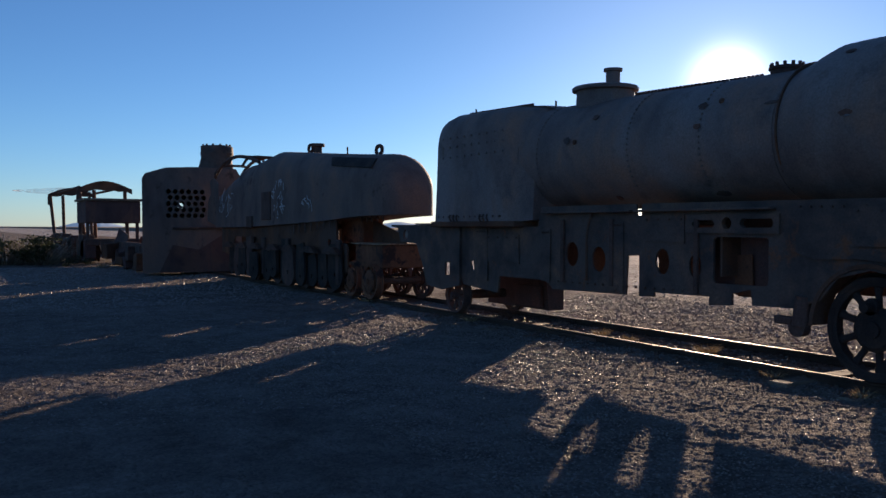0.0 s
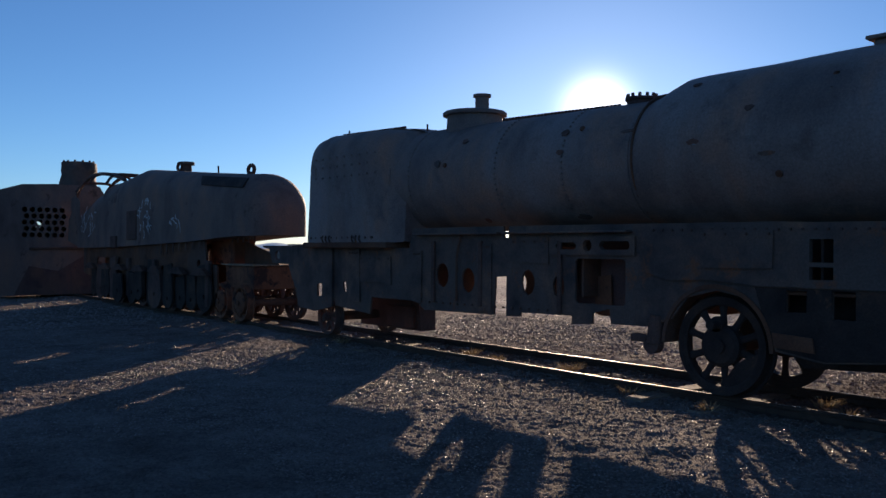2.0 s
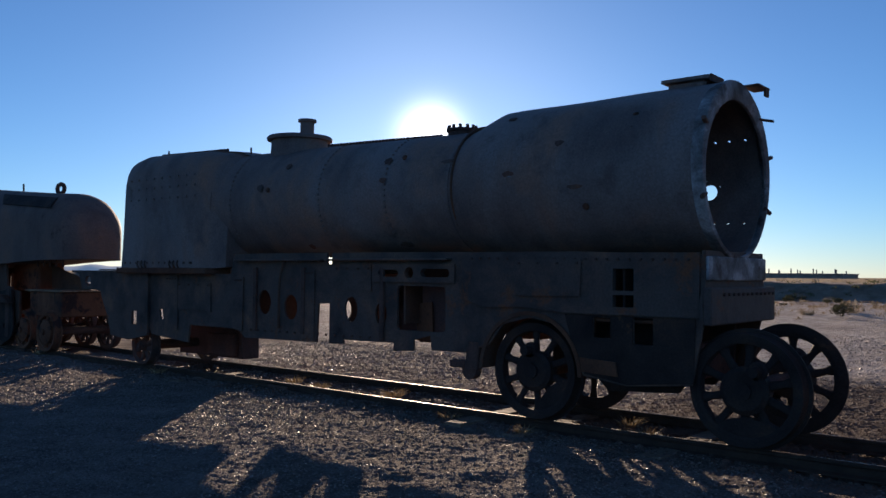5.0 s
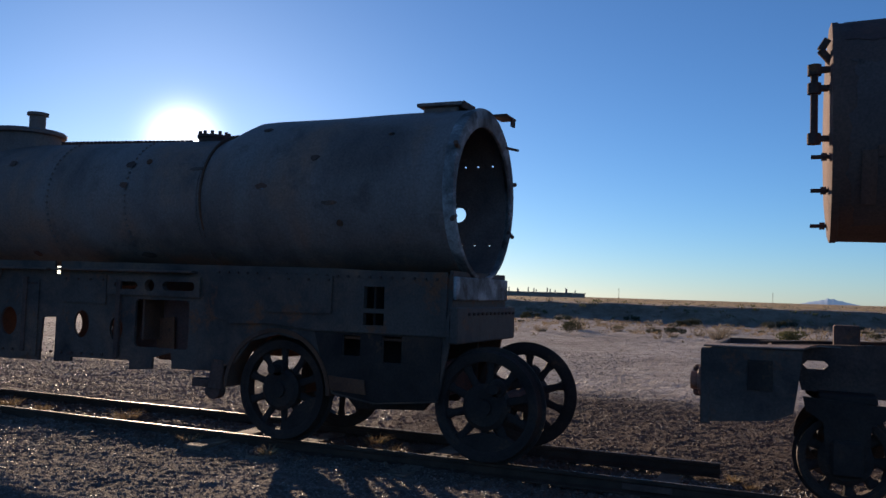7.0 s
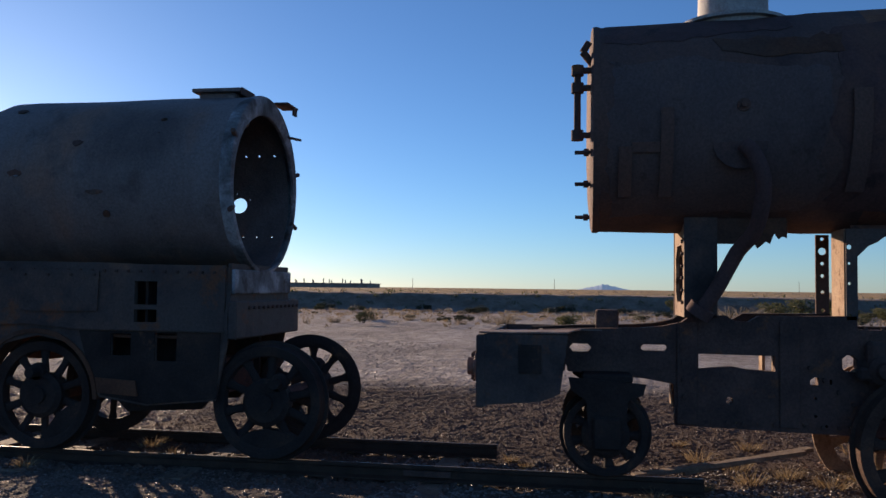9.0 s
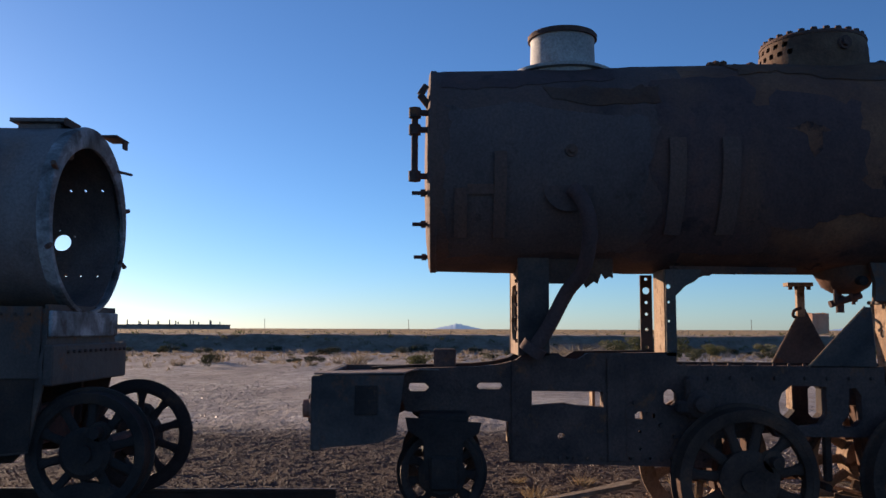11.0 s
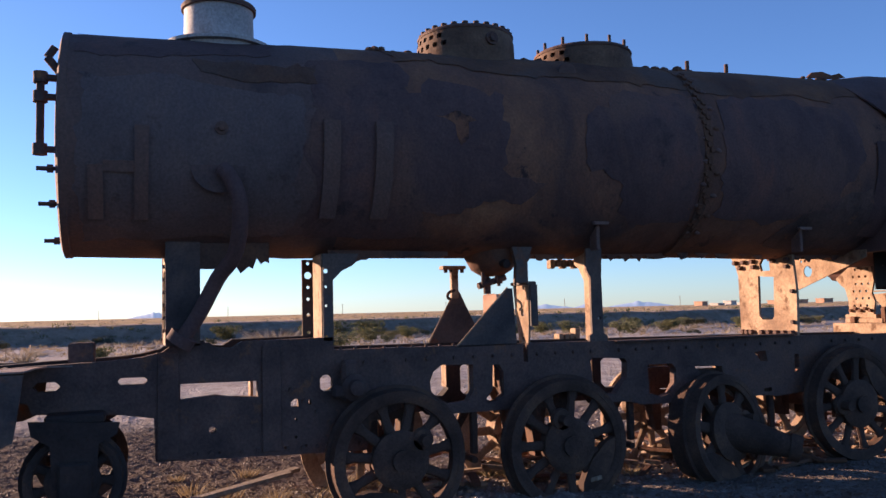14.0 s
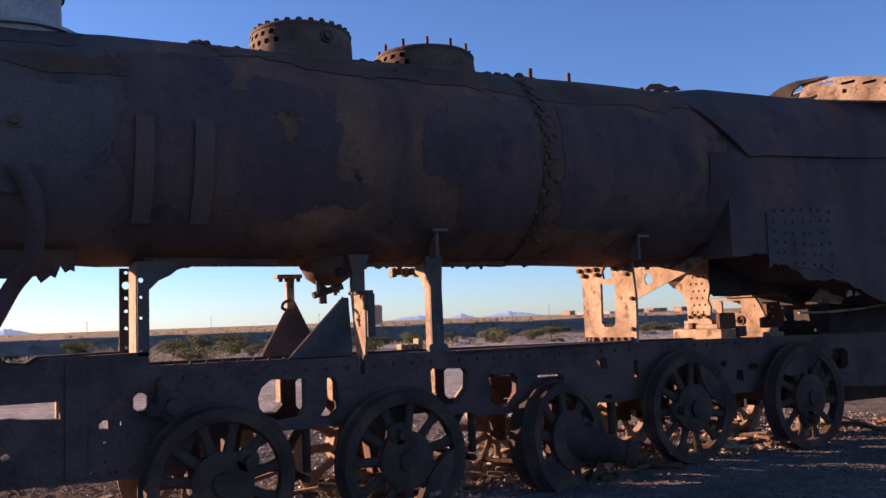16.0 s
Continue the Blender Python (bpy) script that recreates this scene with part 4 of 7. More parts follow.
    part("ashpan_door", box(bmesh.new(), C1 + 0.28, C1 + 0.36, 11.0, 11.7, 0.26, 0.6, 0.01), DARKSKIN, L)
    # hanging spring hook and brake hanger
    bm = cyl(bmesh.new(), (6.33, 5.6, 0.86), (6.33, 5.62, 0.58), 0.075, 0.09)
    lathe(bm, [(-0.05, 0.09), (0.05, 0.09)], "x", (6.33, 5.64, 0.56), 16)
    box(bm, 6.28, 6.38, 5.66, 5.9, 0.58, 0.66, 0.01)
    part("brake_hanger", bm, IRON, L)
    # splasher arch over the driver
    bm = bmesh.new()
    arc = [(4.91 + 0.60 * math.cos(t), 0.6 + 0.60 * math.sin(t)) for t in (math.pi * i / 18 for i in range(19))]
    arc += [(4.91 + 0.56 * math.cos(t), 0.6 + 0.56 * math.sin(t)) for t in (math.pi * (1 - i / 18) for i in range(19))]
    part("wheel_arch", sheet(bm, arc, [], on_x(6.28), 0.25), RUST, L, "thin rusted arch over the wheel")
    # wheels
    for y, z in ((2.82, 0.61), (4.91, 0.61)):
        wheel(L, pose(6.45, y, z, 20 * y, 0, 180), 0.485, 10, boss=0.42, material=BLACKIRON)
        wheel(L, pose(7.6, y, z, 35 * y, 0, 0), 0.485, 10, boss=0.42, material=BLACKIRON)
        axle(L, y, z, 6.4, 7.65)
    for x, rz in ((6.45, 180), (7.6, 0)):
        wheel(L, pose(x, 12.1, 0.42, 10, 0, rz), 0.3, 8, False, False)
    axle(L, 12.1, 0.42, 6.4, 7.65)
    # rear platform and truck frame
    for x, end in ((6.255, 14.1), (7.7, 13.2)):
        side = [(11.75, 1.5), (11.75, 0.6), (12.3, 0.5), (12.8, 0.55), (12.95, 0.9), (13.1, 1.12), (13.16, 1.24)] + ([(13.75, 1.26), (13.86, 1.5), (end, 1.53)] if x < 7 else []) + [(end, 1.56), (11.75, 1.56)]
        part("truck_frame", sheet(bmesh.new(), side, [circle(13.56, 1.385, 0.09, 16)][:int(x < 7)] + [rect(12.05, 12.2, 0.75, 0.95)], on_x(x), 0.04), SOOTY, L)
    part("rear_deck", box(bmesh.new(), 6.2, 7.85, 12.58, 13.1, 1.562, 1.585, 0.004), STEEL, L, "flat steel deck behind the firebox")
    inner = [(3.3, 1.2), (3.3, 0.75), (3.5, 0.5), (4.2, 0.46), (4.45, 0.7), (4.45, 1.2)]
    for x in (6.6, 7.42):
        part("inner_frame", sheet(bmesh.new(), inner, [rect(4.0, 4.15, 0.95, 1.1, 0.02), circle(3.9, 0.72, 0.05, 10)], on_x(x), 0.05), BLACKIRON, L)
    part("axle_stay", box(bmesh.new(), 6.62, 7.42, 3.35, 3.45, 0.62, 0.95, 0.01), IRON, L)


first_locomotive()


# ---- second locomotive: boiler on tall stays, running gear exposed ----
C2 = 7.03


def second_locomotive():
    L = thing("steam_locomotive", "stripped rust-brown steam locomotive with its frame and wheels laid bare", "locomotive", (C2, -4, 0), "locomotives in the train graveyard")

    def axis(y):
        q = min(1, max(0, (0.14 - y) / 6.8))
        return 2.98 + 0.07 * q, 0.88 + 0.09 * q

    # smokebox and barrel
    secs = []
    for i in range(48):
        y = 0.06 - 7.9 * i / 47
        cz, r = axis(y)
        secs.append(ring(C2, y, cz, r + (0.012 if -5.2 < y < -1.55 else 0), 72, 0.022, 5))
    cz, r = axis(0.1)
    front = [ring(C2, 0.1 + dy, cz, rr, 72) for dy, rr in ((0.065, 0.3), (0.055, 0.6), (0.03, r - 0.03), (0.015, r + 0.01), (-0.03, r + 0.01))]
    part("smokebox", loft(bmesh.new(), front + secs[:13], (True, False)), SMOKESKIN, L, "dark dusty smokebox skin")
    part("boiler", loft(bmesh.new(), secs[12:], (False, True)), LAGGED, L, "scabbed red-brown boiler barrel with peeling dark patches")
    # torn outer skin plates, standing proud of the barrel
    def blob(outline, off, material, seed, name="lagging_sheet", label=""):
        """A flaking sheet with a wandering edge; outline in (y, degrees up the side)."""
        pts = []
        for (ya, aa), (yb, ab) in zip(outline, outline[1:] + outline[:1]):
            n = max(3, int(math.hypot(yb - ya, (ab - aa) / 57) / 0.07))
            for i in range(n):
                q = i / n
                y, a = ya + (yb - ya) * q, aa + (ab - aa) * q
                w = Vector((y * 2.2 + seed, a * 0.045, seed * 1.7))
                f = Vector((y * 9 + seed, a * 0.18, 4.0))
                pts.append((radians(a + 6 * noise.noise(w) + 4 * noise.noise(f)), y + 0.1 * noise.noise(w + Vector((9, 3, 1))) + 0.06 * noise.noise(f + Vector((2, 8, 5)))))
        def put(u, v, w):
            czz, rr = axis(v)
            rr += off * 0.35 + w + (0.012 if -5.2 < v < -1.55 else 0) + 0.022 * noise.noise(Vector((5 - math.cos(u) * 1.5, math.sin(u) * 1.5, v * 0.9)))
            return (C2 - rr * math.cos(u), v, czz + rr * math.sin(u))
        part(name, sheet(bmesh.new(), pts, [], put, 0.003, (0.07, 0.14)), material, L, label)
    blob([(-0.02, -62), (-1.55, -58), (-1.6, -20), (-1.58, 18), (-1.1, 22), (-0.02, 30)], 0.006, SMOKEPATCH, 1.3)
    blob([(-0.02, 40), (-1.4, 46), (-1.5, 88), (0.0, 92)], 0.006, DARKSKIN, 2.1)
    blob([(-2.45, 18), (-2.7, 30), (-3.3, 26), (-3.35, 5), (-3.3, -14), (-3.7, -22), (-3.5, -32), (-2.7, -40), (-2.4, -30)], 0.012, DARKSKIN, 3.7)
    blob([(-4.1, 16), (-4.55, 30), (-5.24, 30), (-5.26, -44), (-4.6, -46), (-4.35, -20), (-4.05, -12)], 0.013, DARKSKIN, 4.2)
    blob([(-5.5, 30), (-7.1, 30), (-7.2, 0), (-6.9, -34), (-6.2, -42), (-5.5, -40)], 0.013, DARKSKIN, 5.9)
    blob([(-6.6, -34), (-7.0, -24), (-7.3, -20), (-7.45, -30), (-7.55, -66), (-6.3, -66), (-6.4, -48)], 0.012, IRON, 6.4)
    blob([(-2.7, 10), (-2.85, 4), (-2.88, -5), (-2.98, -5), (-3.02, 9), (-2.9, 12)], 0.02, REDRUST, 7.3)
    blob([(-0.9, 30), (-1.75, 26), (-1.8, 38), (-0.8, 42)], 0.012, RUST, 8.8)
    blob([(-2.4, 48), (-5.0, 38), (-5.3, 34), (-6.9, 33), (-7.6, 46), (-7.7, 80), (-2.4, 80)], 0.016, RUST, 9.6)
    blob([(-1.66, -58), (-2.6, -56), (-2.5, 20), (-2.42, 46), (-1.66, 44)], 0.006, DARKSKIN, 10.4)
    # crumbling crust and torn lips along the crown
    rk = random.Random(33)
    for ya, yb, zz, hh in ((-2.3, -2.9, 3.9, 0.05), (-3.78, -4.06, 3.93, 0.06), (-5.06, -5.78, 3.955, 0.055), (-7.05, -7.5, 3.99, 0.05)):
        n = int((ya - yb) / 0.035)
        for k in range(n):
            y = ya + (yb - ya) * (k + rk.random()) / n
            q = rk.uniform(0.3, 1.0) * hh
            bm = lathe(bmesh.new(), [(-0.06, q), (0.0, q * 1.1), (q * 0.5, q * 0.8), (q * 0.75, q * 0.3)], "z", (0, 0, 0), 7, False, q * 0.5)
            part("rust_scale", bm, RUST, L, "", False).matrix_basis = Matrix.Translation((C2 - rk.uniform(0.02, 0.32), y, zz + 0.01 - 0.4 * q)) @ Matrix.Rotation(rk.uniform(0, 6), 4, "Z")
    part("torn_lip", sheet(bmesh.new(), [(-7.2, 4.02), (-7.28, 4.08), (-7.42, 4.1), (-7.55, 4.07), (-7.66, 4.1), (-7.74, 4.06), (-7.6, 4.03)], [], on_x(C2 - 0.25), 0.02), RUST, L, "torn sheet lip standing on the crown")
    # raised seam with crumbled rivets, and strips
    for k in range(36):
        a = radians(-55 + 110 * k / 35)
        czz, rr = axis(-5.33)
        d = Vector((-math.cos(a), 0, math.sin(a)))
        bolt_row(L, Vector((C2, -5.33 + 0.03 * math.sin(k * 2.1), czz)) + d * (rr - 0.012), (0, 0, 0), 1, 0.03, 0.04, d, (RUST, FADED, IRON)[k * 5 % 3], "rivet")
        if k % 2:
            bm = lathe(bmesh.new(), [(-0.02, 0.012), (0.008, 0.024), (0.018, 0.014), (0.02, 0.004)], "z", (0, 0, 0), 8, False, 0.012)
            part("rust_scale", bm, (FADED, RUST, FADED)[k % 9 // 3], L, "", False).matrix_basis = Matrix.Translation(Vector((C2, -5.36 + 0.07 * math.sin(k * 4.7), czz)) + d * rr) @ d.to_track_quat("Z", "Y").to_matrix().to_4x4() @ Matrix.Scale(1.6, 4, (1, 0, 0))
    part("seam_band", lathe(bmesh.new(), [(-0.045, 0.93), (-0.045, 0.962), (0.045, 0.962), (0.045, 0.93)], "y", (C2, -5.33, axis(-5.33)[0]), 64, True, 0.012), RUST, L, "crumbling riveted seam band")
    def strip(y, a0, a1, w, material):
        n = 10
        outer = rect(radians(a0), radians(a1), y - w, y + w)
        def put(u, v, ww):
            czz, rr = axis(v)
            return (C2 - (rr + 0.02 + ww) * math.cos(u), v, czz + (rr + 0.02 + ww) * math.sin(u))
        part("strap", sheet(bmesh.new(), outer, [], put, 0.02, (0.08, 0.2)), material, L, "flat steel strap on the boiler side")
    strip(-1.83, -43, 6, 0.065, SMOKESKIN)
    strip(-2.25, -43, 6, 0.07, SMOKESKIN)
    strip(-0.13, -45, -18, 0.05, SMOKESKIN)
    strip(-0.44, -45, 0, 0.048, SMOKESKIN)
    strip(-0.285, -21, -16, 0.104, SMOKESKIN)
    part("side_plug", cyl(cyl(bmesh.new(), (6.2, -1.0, 3.0), (6.125, -1.0, 3.0), 0.05), (6.13, -1.0, 3.0), (6.1, -1.0, 3.0), 0.025, seg=6), IRON, L)
    # bent steam pipe on the smokebox side, then down to the cylinder
    bm = bmesh.new()
    pts = [(6.14, -1.0, 2.7), (6.1, -1.06, 2.62), (6.08, -1.12, 2.45), (6.16, -1.13, 2.25), (6.3, -1.1, 2.05), (6.45, -1.0, 1.9), (6.52, -0.86, 1.62), (6.55, -0.74, 1.44)]
    tube(bm, pts, 0.06)
    part("steam_pipe", bm, DARKSKIN, L, "thick bent steam pipe down to the cylinder")
    part("pipe_flange", cyl(bmesh.new(), (6.545, -0.755, 1.47), (6.56, -0.71, 1.40), 0.105, seg=18), DARKSKIN, L)
    part("pipe_seat", lathe(bmesh.new(), [(-0.03, 0.2), (0.03, 0.18)], "x", (6.2, -0.98, 2.72), 22), SMOKESKIN, L)
    # ragged skirt below the barrel
    rnd = random.Random(5)
    low = [(-1.0 - 0.42 * i / 13, 1.97 + 0.07 * (i > 9) + rnd.uniform(-0.03, 0.03)) for i in range(14)]
    part("torn_skirt", sheet(bmesh.new(), low + [(-1.42, 2.25), (-0.62, 2.25), (-0.62, 1.98)], [], on_x(6.66), 0.012), RUST, L, "ragged torn sheet below the smokebox")
    low = [(-1.95 - 1.05 * i / 24, 1.96 + 0.12 * smooth(0, 9, i) + rnd.uniform(-0.015, 0.012)) for i in range(25)] + [(-3.0, 2.25), (-1.9, 2.25)]
    part("torn_skirt", sheet(bmesh.new(), low, [], on_x(6.74), 0.012), LAGGED, L, "ragged torn sheet below the boiler")
    for ya, yb, zb, sd in ((-4.6, -5.3, 2.08, 1), (-5.4, -6.5, 2.1, 2), (-6.9, -7.7, 2.07, 3), (-3.7, -4.2, 2.07, 4)):
        rf = random.Random(sd)
        n = 22
        low = [(ya + (yb - ya) * i / n, zb + 0.02 * math.sin(i * 1.3 + sd) + rf.uniform(-0.03, 0.02)) for i in range(n + 1)]
        part("torn_fringe", sheet(bmesh.new(), low + [(yb, 2.16), (ya, 2.16)], [], on_x(6.8), 0.01), LAGGED, L, "ragged rusted fringe below the boiler")
    # front hinge rod, handles
    bm = cyl(bmesh.new(), (6.32, 0.24, 2.8), (6.32, 0.24, 3.36), 0.028)
    for z in (2.82, 3.2, 3.34):
        cyl(bm, (6.32, 0.24, z - 0.04), (6.32, 0.24, z + 0.04), 0.05)
        box(bm, 6.29, 6.35, 0.05, 0.24, z - 0.02, z + 0.02, 0.004)
    part("hinge_rod", bm, IRON, L, "iron hinge rod on the smokebox front")
    part("hinge_hook", cyl(cyl(bmesh.new(), (6.36, 0.12, 3.4), (6.36, 0.2, 3.5), 0.03), (6.36, 0.2, 3.5), (6.36, 0.15, 3.58), 0.028), IRON, L)
    for x, z in ((6.48, 2.45), (6.95, 2.22), (6.3, 2.68)):
        part("door_stud", cyl(cyl(bmesh.new(), (x, 0.06, z), (x, 0.26, z), 0.016), (x, 0.15, z), (x, 0.19, z), 0.032, seg=6), IRON, L)
    # chimney
    part("chimney", lathe(bmesh.new(), [(3.78, 0.3), (3.95, 0.29), (4.16, 0.285), (4.2, 0.29), (4.2, 0.26), (3.8, 0.255)], "z", (C2, -1.07, 0), 48), PALE, L, "faded grey-white stub chimney")
    part("chimney_rim", lathe(bmesh.new(), [(4.195, 0.255), (4.19, 0.31), (4.225, 0.312), (4.24, 0.3), (4.24, 0.255)], "z", (C2, -1.07, 0), 48, True), IRON, L, "dark rim on the chimney")
    part("chimney_base", lathe(bmesh.new(), [(3.7, 0.4), (3.84, 0.4), (3.845, 0.45), (3.87, 0.452), (3.88, 0.42), (3.9, 0.30)], "z", (C2, -1.07, 0), 48, False, 0.012), PALE, L, "thin pale flange round the chimney foot")
    # domes: low drums with drilled flange rings
    def drum(y, z0, z1, r, studs, sh):
        n = 30
        per = 2 * math.pi * r
        holes = [rect(per * (i + 0.5 * row) / n + 0.028, per * (i + 0.5 * row) / n + 0.028 + 0.052, z1 - 0.105 - 0.078 * row, z1 - 0.06 - 0.078 * row, 0.008) for i in range(n - 1) for row in (0, 1) if not 140 < 360 * (i + 0.7) / n < 300]
        def put(u, v, w):
            q = r * (1 - 0.03 * smooth(z1 - 0.12, z1 - 0.02, v)) - w + 0.006 * noise.noise(Vector((math.cos(u / r) * 2, math.sin(u / r) * 2, v * 3)))
            return (C2 + q * math.cos(u / r), y + q * math.sin(u / r), v)
        part("dome", sheet(bmesh.new(), rect(0.001, per - 0.001, z0 - 0.2, z1 - 0.02), holes, put, 0.03, (0.11, 0.1)), DOMERUST, L, "low rusted drum pierced with rows of square holes")
        part("dome_liner", lathe(bmesh.new(), [(z0 - 0.15, r - 0.08), (z1 - 0.03, r - 0.08), (z1 - 0.025, 0.05)], "z", (C2, y, 0), 40), IRON, L)
        part("dome_flange", lathe(bmesh.new(), [(z1 - 0.03, r * 0.7), (z1 - 0.03, r * 0.985), (z1 - 0.012, r * 0.99), (z1 + 0.004, r * 0.96), (z1 + 0.006, r * 0.7)], "z", (C2, y, 0), 56, True, 0.006), IRON, L, "bolted flange on the drum")
        part("dome_plate", lathe(bmesh.new(), [(z1 - 0.03, r * 0.72), (z1 - 0.005, r * 0.72), (z1 - 0.002, 0.05)], "z", (C2, y, 0), 40), RUST, L)
        for i in range(studs):
            a = 2 * math.pi * i / studs + 0.1
            bolt_row(L, (C2 + 0.9 * r * math.cos(a), y + 0.9 * r * math.sin(a), z1 - 0.02), (0, 0, 0), 1, 0.03 if sh < 0.06 else 0.016, sh, (0, 0, 1), IRON, "stud")
    drum(-3.34, 3.92, 4.17, 0.46, 26, 0.05)
    drum(-4.6, 3.92, 4.11, 0.49, 12, 0.1)
    part("dome_plug", cyl(cyl(bmesh.new(), (6.62, -3.4, 4.04), (6.55, -3.41, 4.04), 0.06), (6.6, -3.4, 4.04), (6.52, -3.41, 4.04), 0.035), IRON, L)
    for y, z in ((-5.85, 4.03), (-6.35, 4.035)):
        part("crown_stud", box(cyl(bmesh.new(), (C2, y, z - 0.03), (C2, y, z + 0.13), 0.022), C2 - 0.05, C2 + 0.05, y - 0.03, y + 0.15, z - 0.02, z + 0.025, 0.005), IRON, L)
    part("washout_plug", lathe(bmesh.new(), [(-0.05, 0.09), (0.02, 0.1), (0.04, 0.07)], "x", (6.42, -4.06, 3.72), 16), IRON, L)
    # drain pot and fittings under the barrel
    part("drain_pot", lathe(bmesh.new(), [(2.2, 0.27), (2.08, 0.25), (1.97, 0.19), (1.92, 0.11), (1.91, 0.03)], "z", (C2 - 0.1, -3.5, 0), 28), RUST, L)
    # Hole drawn as a black stub; its dark is only colour.
    part("drain_hole", cyl(bmesh.new(), (6.72, -3.52, 2.02), (6.65, -3.53, 2.01), 0.04, seg=14), BLACKIRON, L)
    for q in range(6):
        part("drain_stud", cyl(bmesh.new(), (6.86 + 0.05 * (q % 3), -3.38 - 0.045 * q, 1.82 + 0.025 * (q % 2)), (6.86 + 0.05 * (q % 3), -3.38 - 0.045 * q, 1.95), 0.016, seg=7), IRON, L)
    part("drain_cock", cyl(cyl(bmesh.new(), (6.9, -3.35, 1.82), (6.9, -3.62, 1.9), 0.03), (6.93, -3.45, 1.75), (6.93, -3.45, 1.9), 0.035), IRON, L)
    # main frame plates with openings
    top = [(0.65, 1.25), (0.3, 1.27), (-0.27, 1.288), (-0.45, 1.305), (-0.6, 1.34), (-0.66, 1.385), (-0.95, 1.4), (-1.0, 1.36), (-1.12, 1.35), (-1.2, 1.4), (-1.93, 1.41), (-1.94, 1.305), (-3.655, 1.297), (-3.66, 1.13), (-3.705, 1.13), (-3.71, 1.297), (-4.0, 1.295), (-6.78, 1.265), (-10.6, 1.215), (-13.6, 1.18)]
    low = [(-13.6, 0.5), (-10.6, 0.55), (-9.5, 0.62), (-9.4, 0.86), (-8.75, 0.86), (-8.7, 0.64), (-7.7, 0.64), (-7.6, 0.86), (-6.95, 0.86), (-6.85, 0.7), (-6.45, 0.67), (-6.4, 0.68), (-6.0, 0.7), (-5.9, 0.8), (-5.3, 0.8), (-5.2, 0.68), (-4.9, 0.68), (-4.7, 0.72), (-4.35, 0.72), (-4.25, 0.85), (-3.65, 0.85), (-3.55, 0.72), (-2.75, 0.72), (-2.65, 0.85), (-2.25, 0.7), (-2.2, 0.47), (-0.55, 0.51), (-0.54, 0.84), (-0.3, 0.88), (0.31, 0.92), (0.33, 1.0), (0.65, 1.02)]
    cuts = [rect(-0.49, -0.28, 1.10, 1.155, 0.02), [(-0.73, 1.09), (-1.32, 1.085), (-1.32, 0.96), (-1.1, 0.97), (-1.0, 0.99), (-0.73, 0.965)], circle(-0.97, 0.72, 0.03), [(-1.58, 0.86), (-1.58, 0.9), (-1.61, 0.925), (-1.645, 0.925), (-1.645, 0.86)], rect(-1.93, -1.82, 0.97, 1.105, 0.03), rect(-1.745, -1.725, 0.87, 0.91, 0.004)] + [circle(-0.85 - 0.17 * i, 0.545, 0.011, 7) for i in range(8)] + [circle(-1.62, 0.62 + 0.14 * i, 0.012, 7) for i in range(3)]
    cuts += [rect(0.12, 0.3, 1.08, 1.15, 0.03), [(-2.77, 1.0), (-2.8, 1.08), (-2.88, 1.14), (-3.17, 1.13), (-3.17, 0.9), (-3.12, 0.82), (-2.95, 0.80), (-2.83, 0.86), (-2.78, 0.92)], [(-3.36, 1.12), (-3.42, 1.12), (-3.46, 1.06), (-3.46, 0.86), (-3.4, 0.8), (-3.3, 0.79), (-3.29, 0.83), (-3.35, 0.9)]]
    cuts += [[(-4.34, 1.11), (-4.36, 1.14), (-4.7, 1.12), (-4.73, 1.08), (-4.72, 0.94), (-4.66, 0.88), (-4.6, 0.8), (-4.36, 0.8)], [(-4.95, 1.05), (-5.22, 1.05), (-5.27, 1.0), (-5.26, 0.86), (-5.2, 0.77), (-5.1, 0.74), (-4.96, 0.78)], [(-5.48, 1.01), (-5.8, 1.0), (-5.82, 0.9), (-5.6, 0.9)], [(-6.2, 1.12), (-6.34, 1.13), (-6.36, 1.02), (-6.28, 1.02)], rect(-6.76, -6.7, 0.9, 1.08, 0.015), rect(-6.4, -6.3, 0.72, 0.76, 0.008), [(-7.95, 1.0), (-7.95, 0.96), (-8.02, 0.93), (-8.025, 1.0)], [(-8.17, 0.86), (-8.2, 0.9), (-8.28, 0.885), (-8.28, 0.77), (-8.17, 0.79)], [(-8.36, 0.93), (-8.42, 0.965), (-8.5, 0.95), (-8.53, 0.91), (-8.48, 0.875), (-8.4, 0.88)], rect(-10.1, -9.8, 0.8, 1.05, 0.05)]
    part("frame_plate", sheet(bmesh.new(), top + low, cuts, on_x(6.64), 0.1), IRON, L, "long rusted frame plate with cut openings")
    far_cuts = [[(-2.78, 1.0), (-2.8, 1.08), (-2.88, 1.12), (-3.2, 1.12), (-3.2, 0.86), (-3.14, 0.8), (-2.84, 0.8)], rect(-3.46, -3.33, 0.8, 1.1, 0.04), rect(-3.7, -3.52, 0.8, 1.1, 0.05), rect(-4.78, -4.34, 0.8, 1.12, 0.04), rect(-5.28, -4.87, 0.78, 1.1, 0.05), rect(-5.85, -5.45, 0.86, 1.08, 0.04), rect(-6.36, -6.0, 0.8, 1.1, 0.04), rect(-6.85, -6.5, 0.8, 1.08, 0.04), rect(-7.6, -7.0, 0.92, 1.1, 0.04), rect(-8.55, -7.85, 0.8, 1.05, 0.05)]
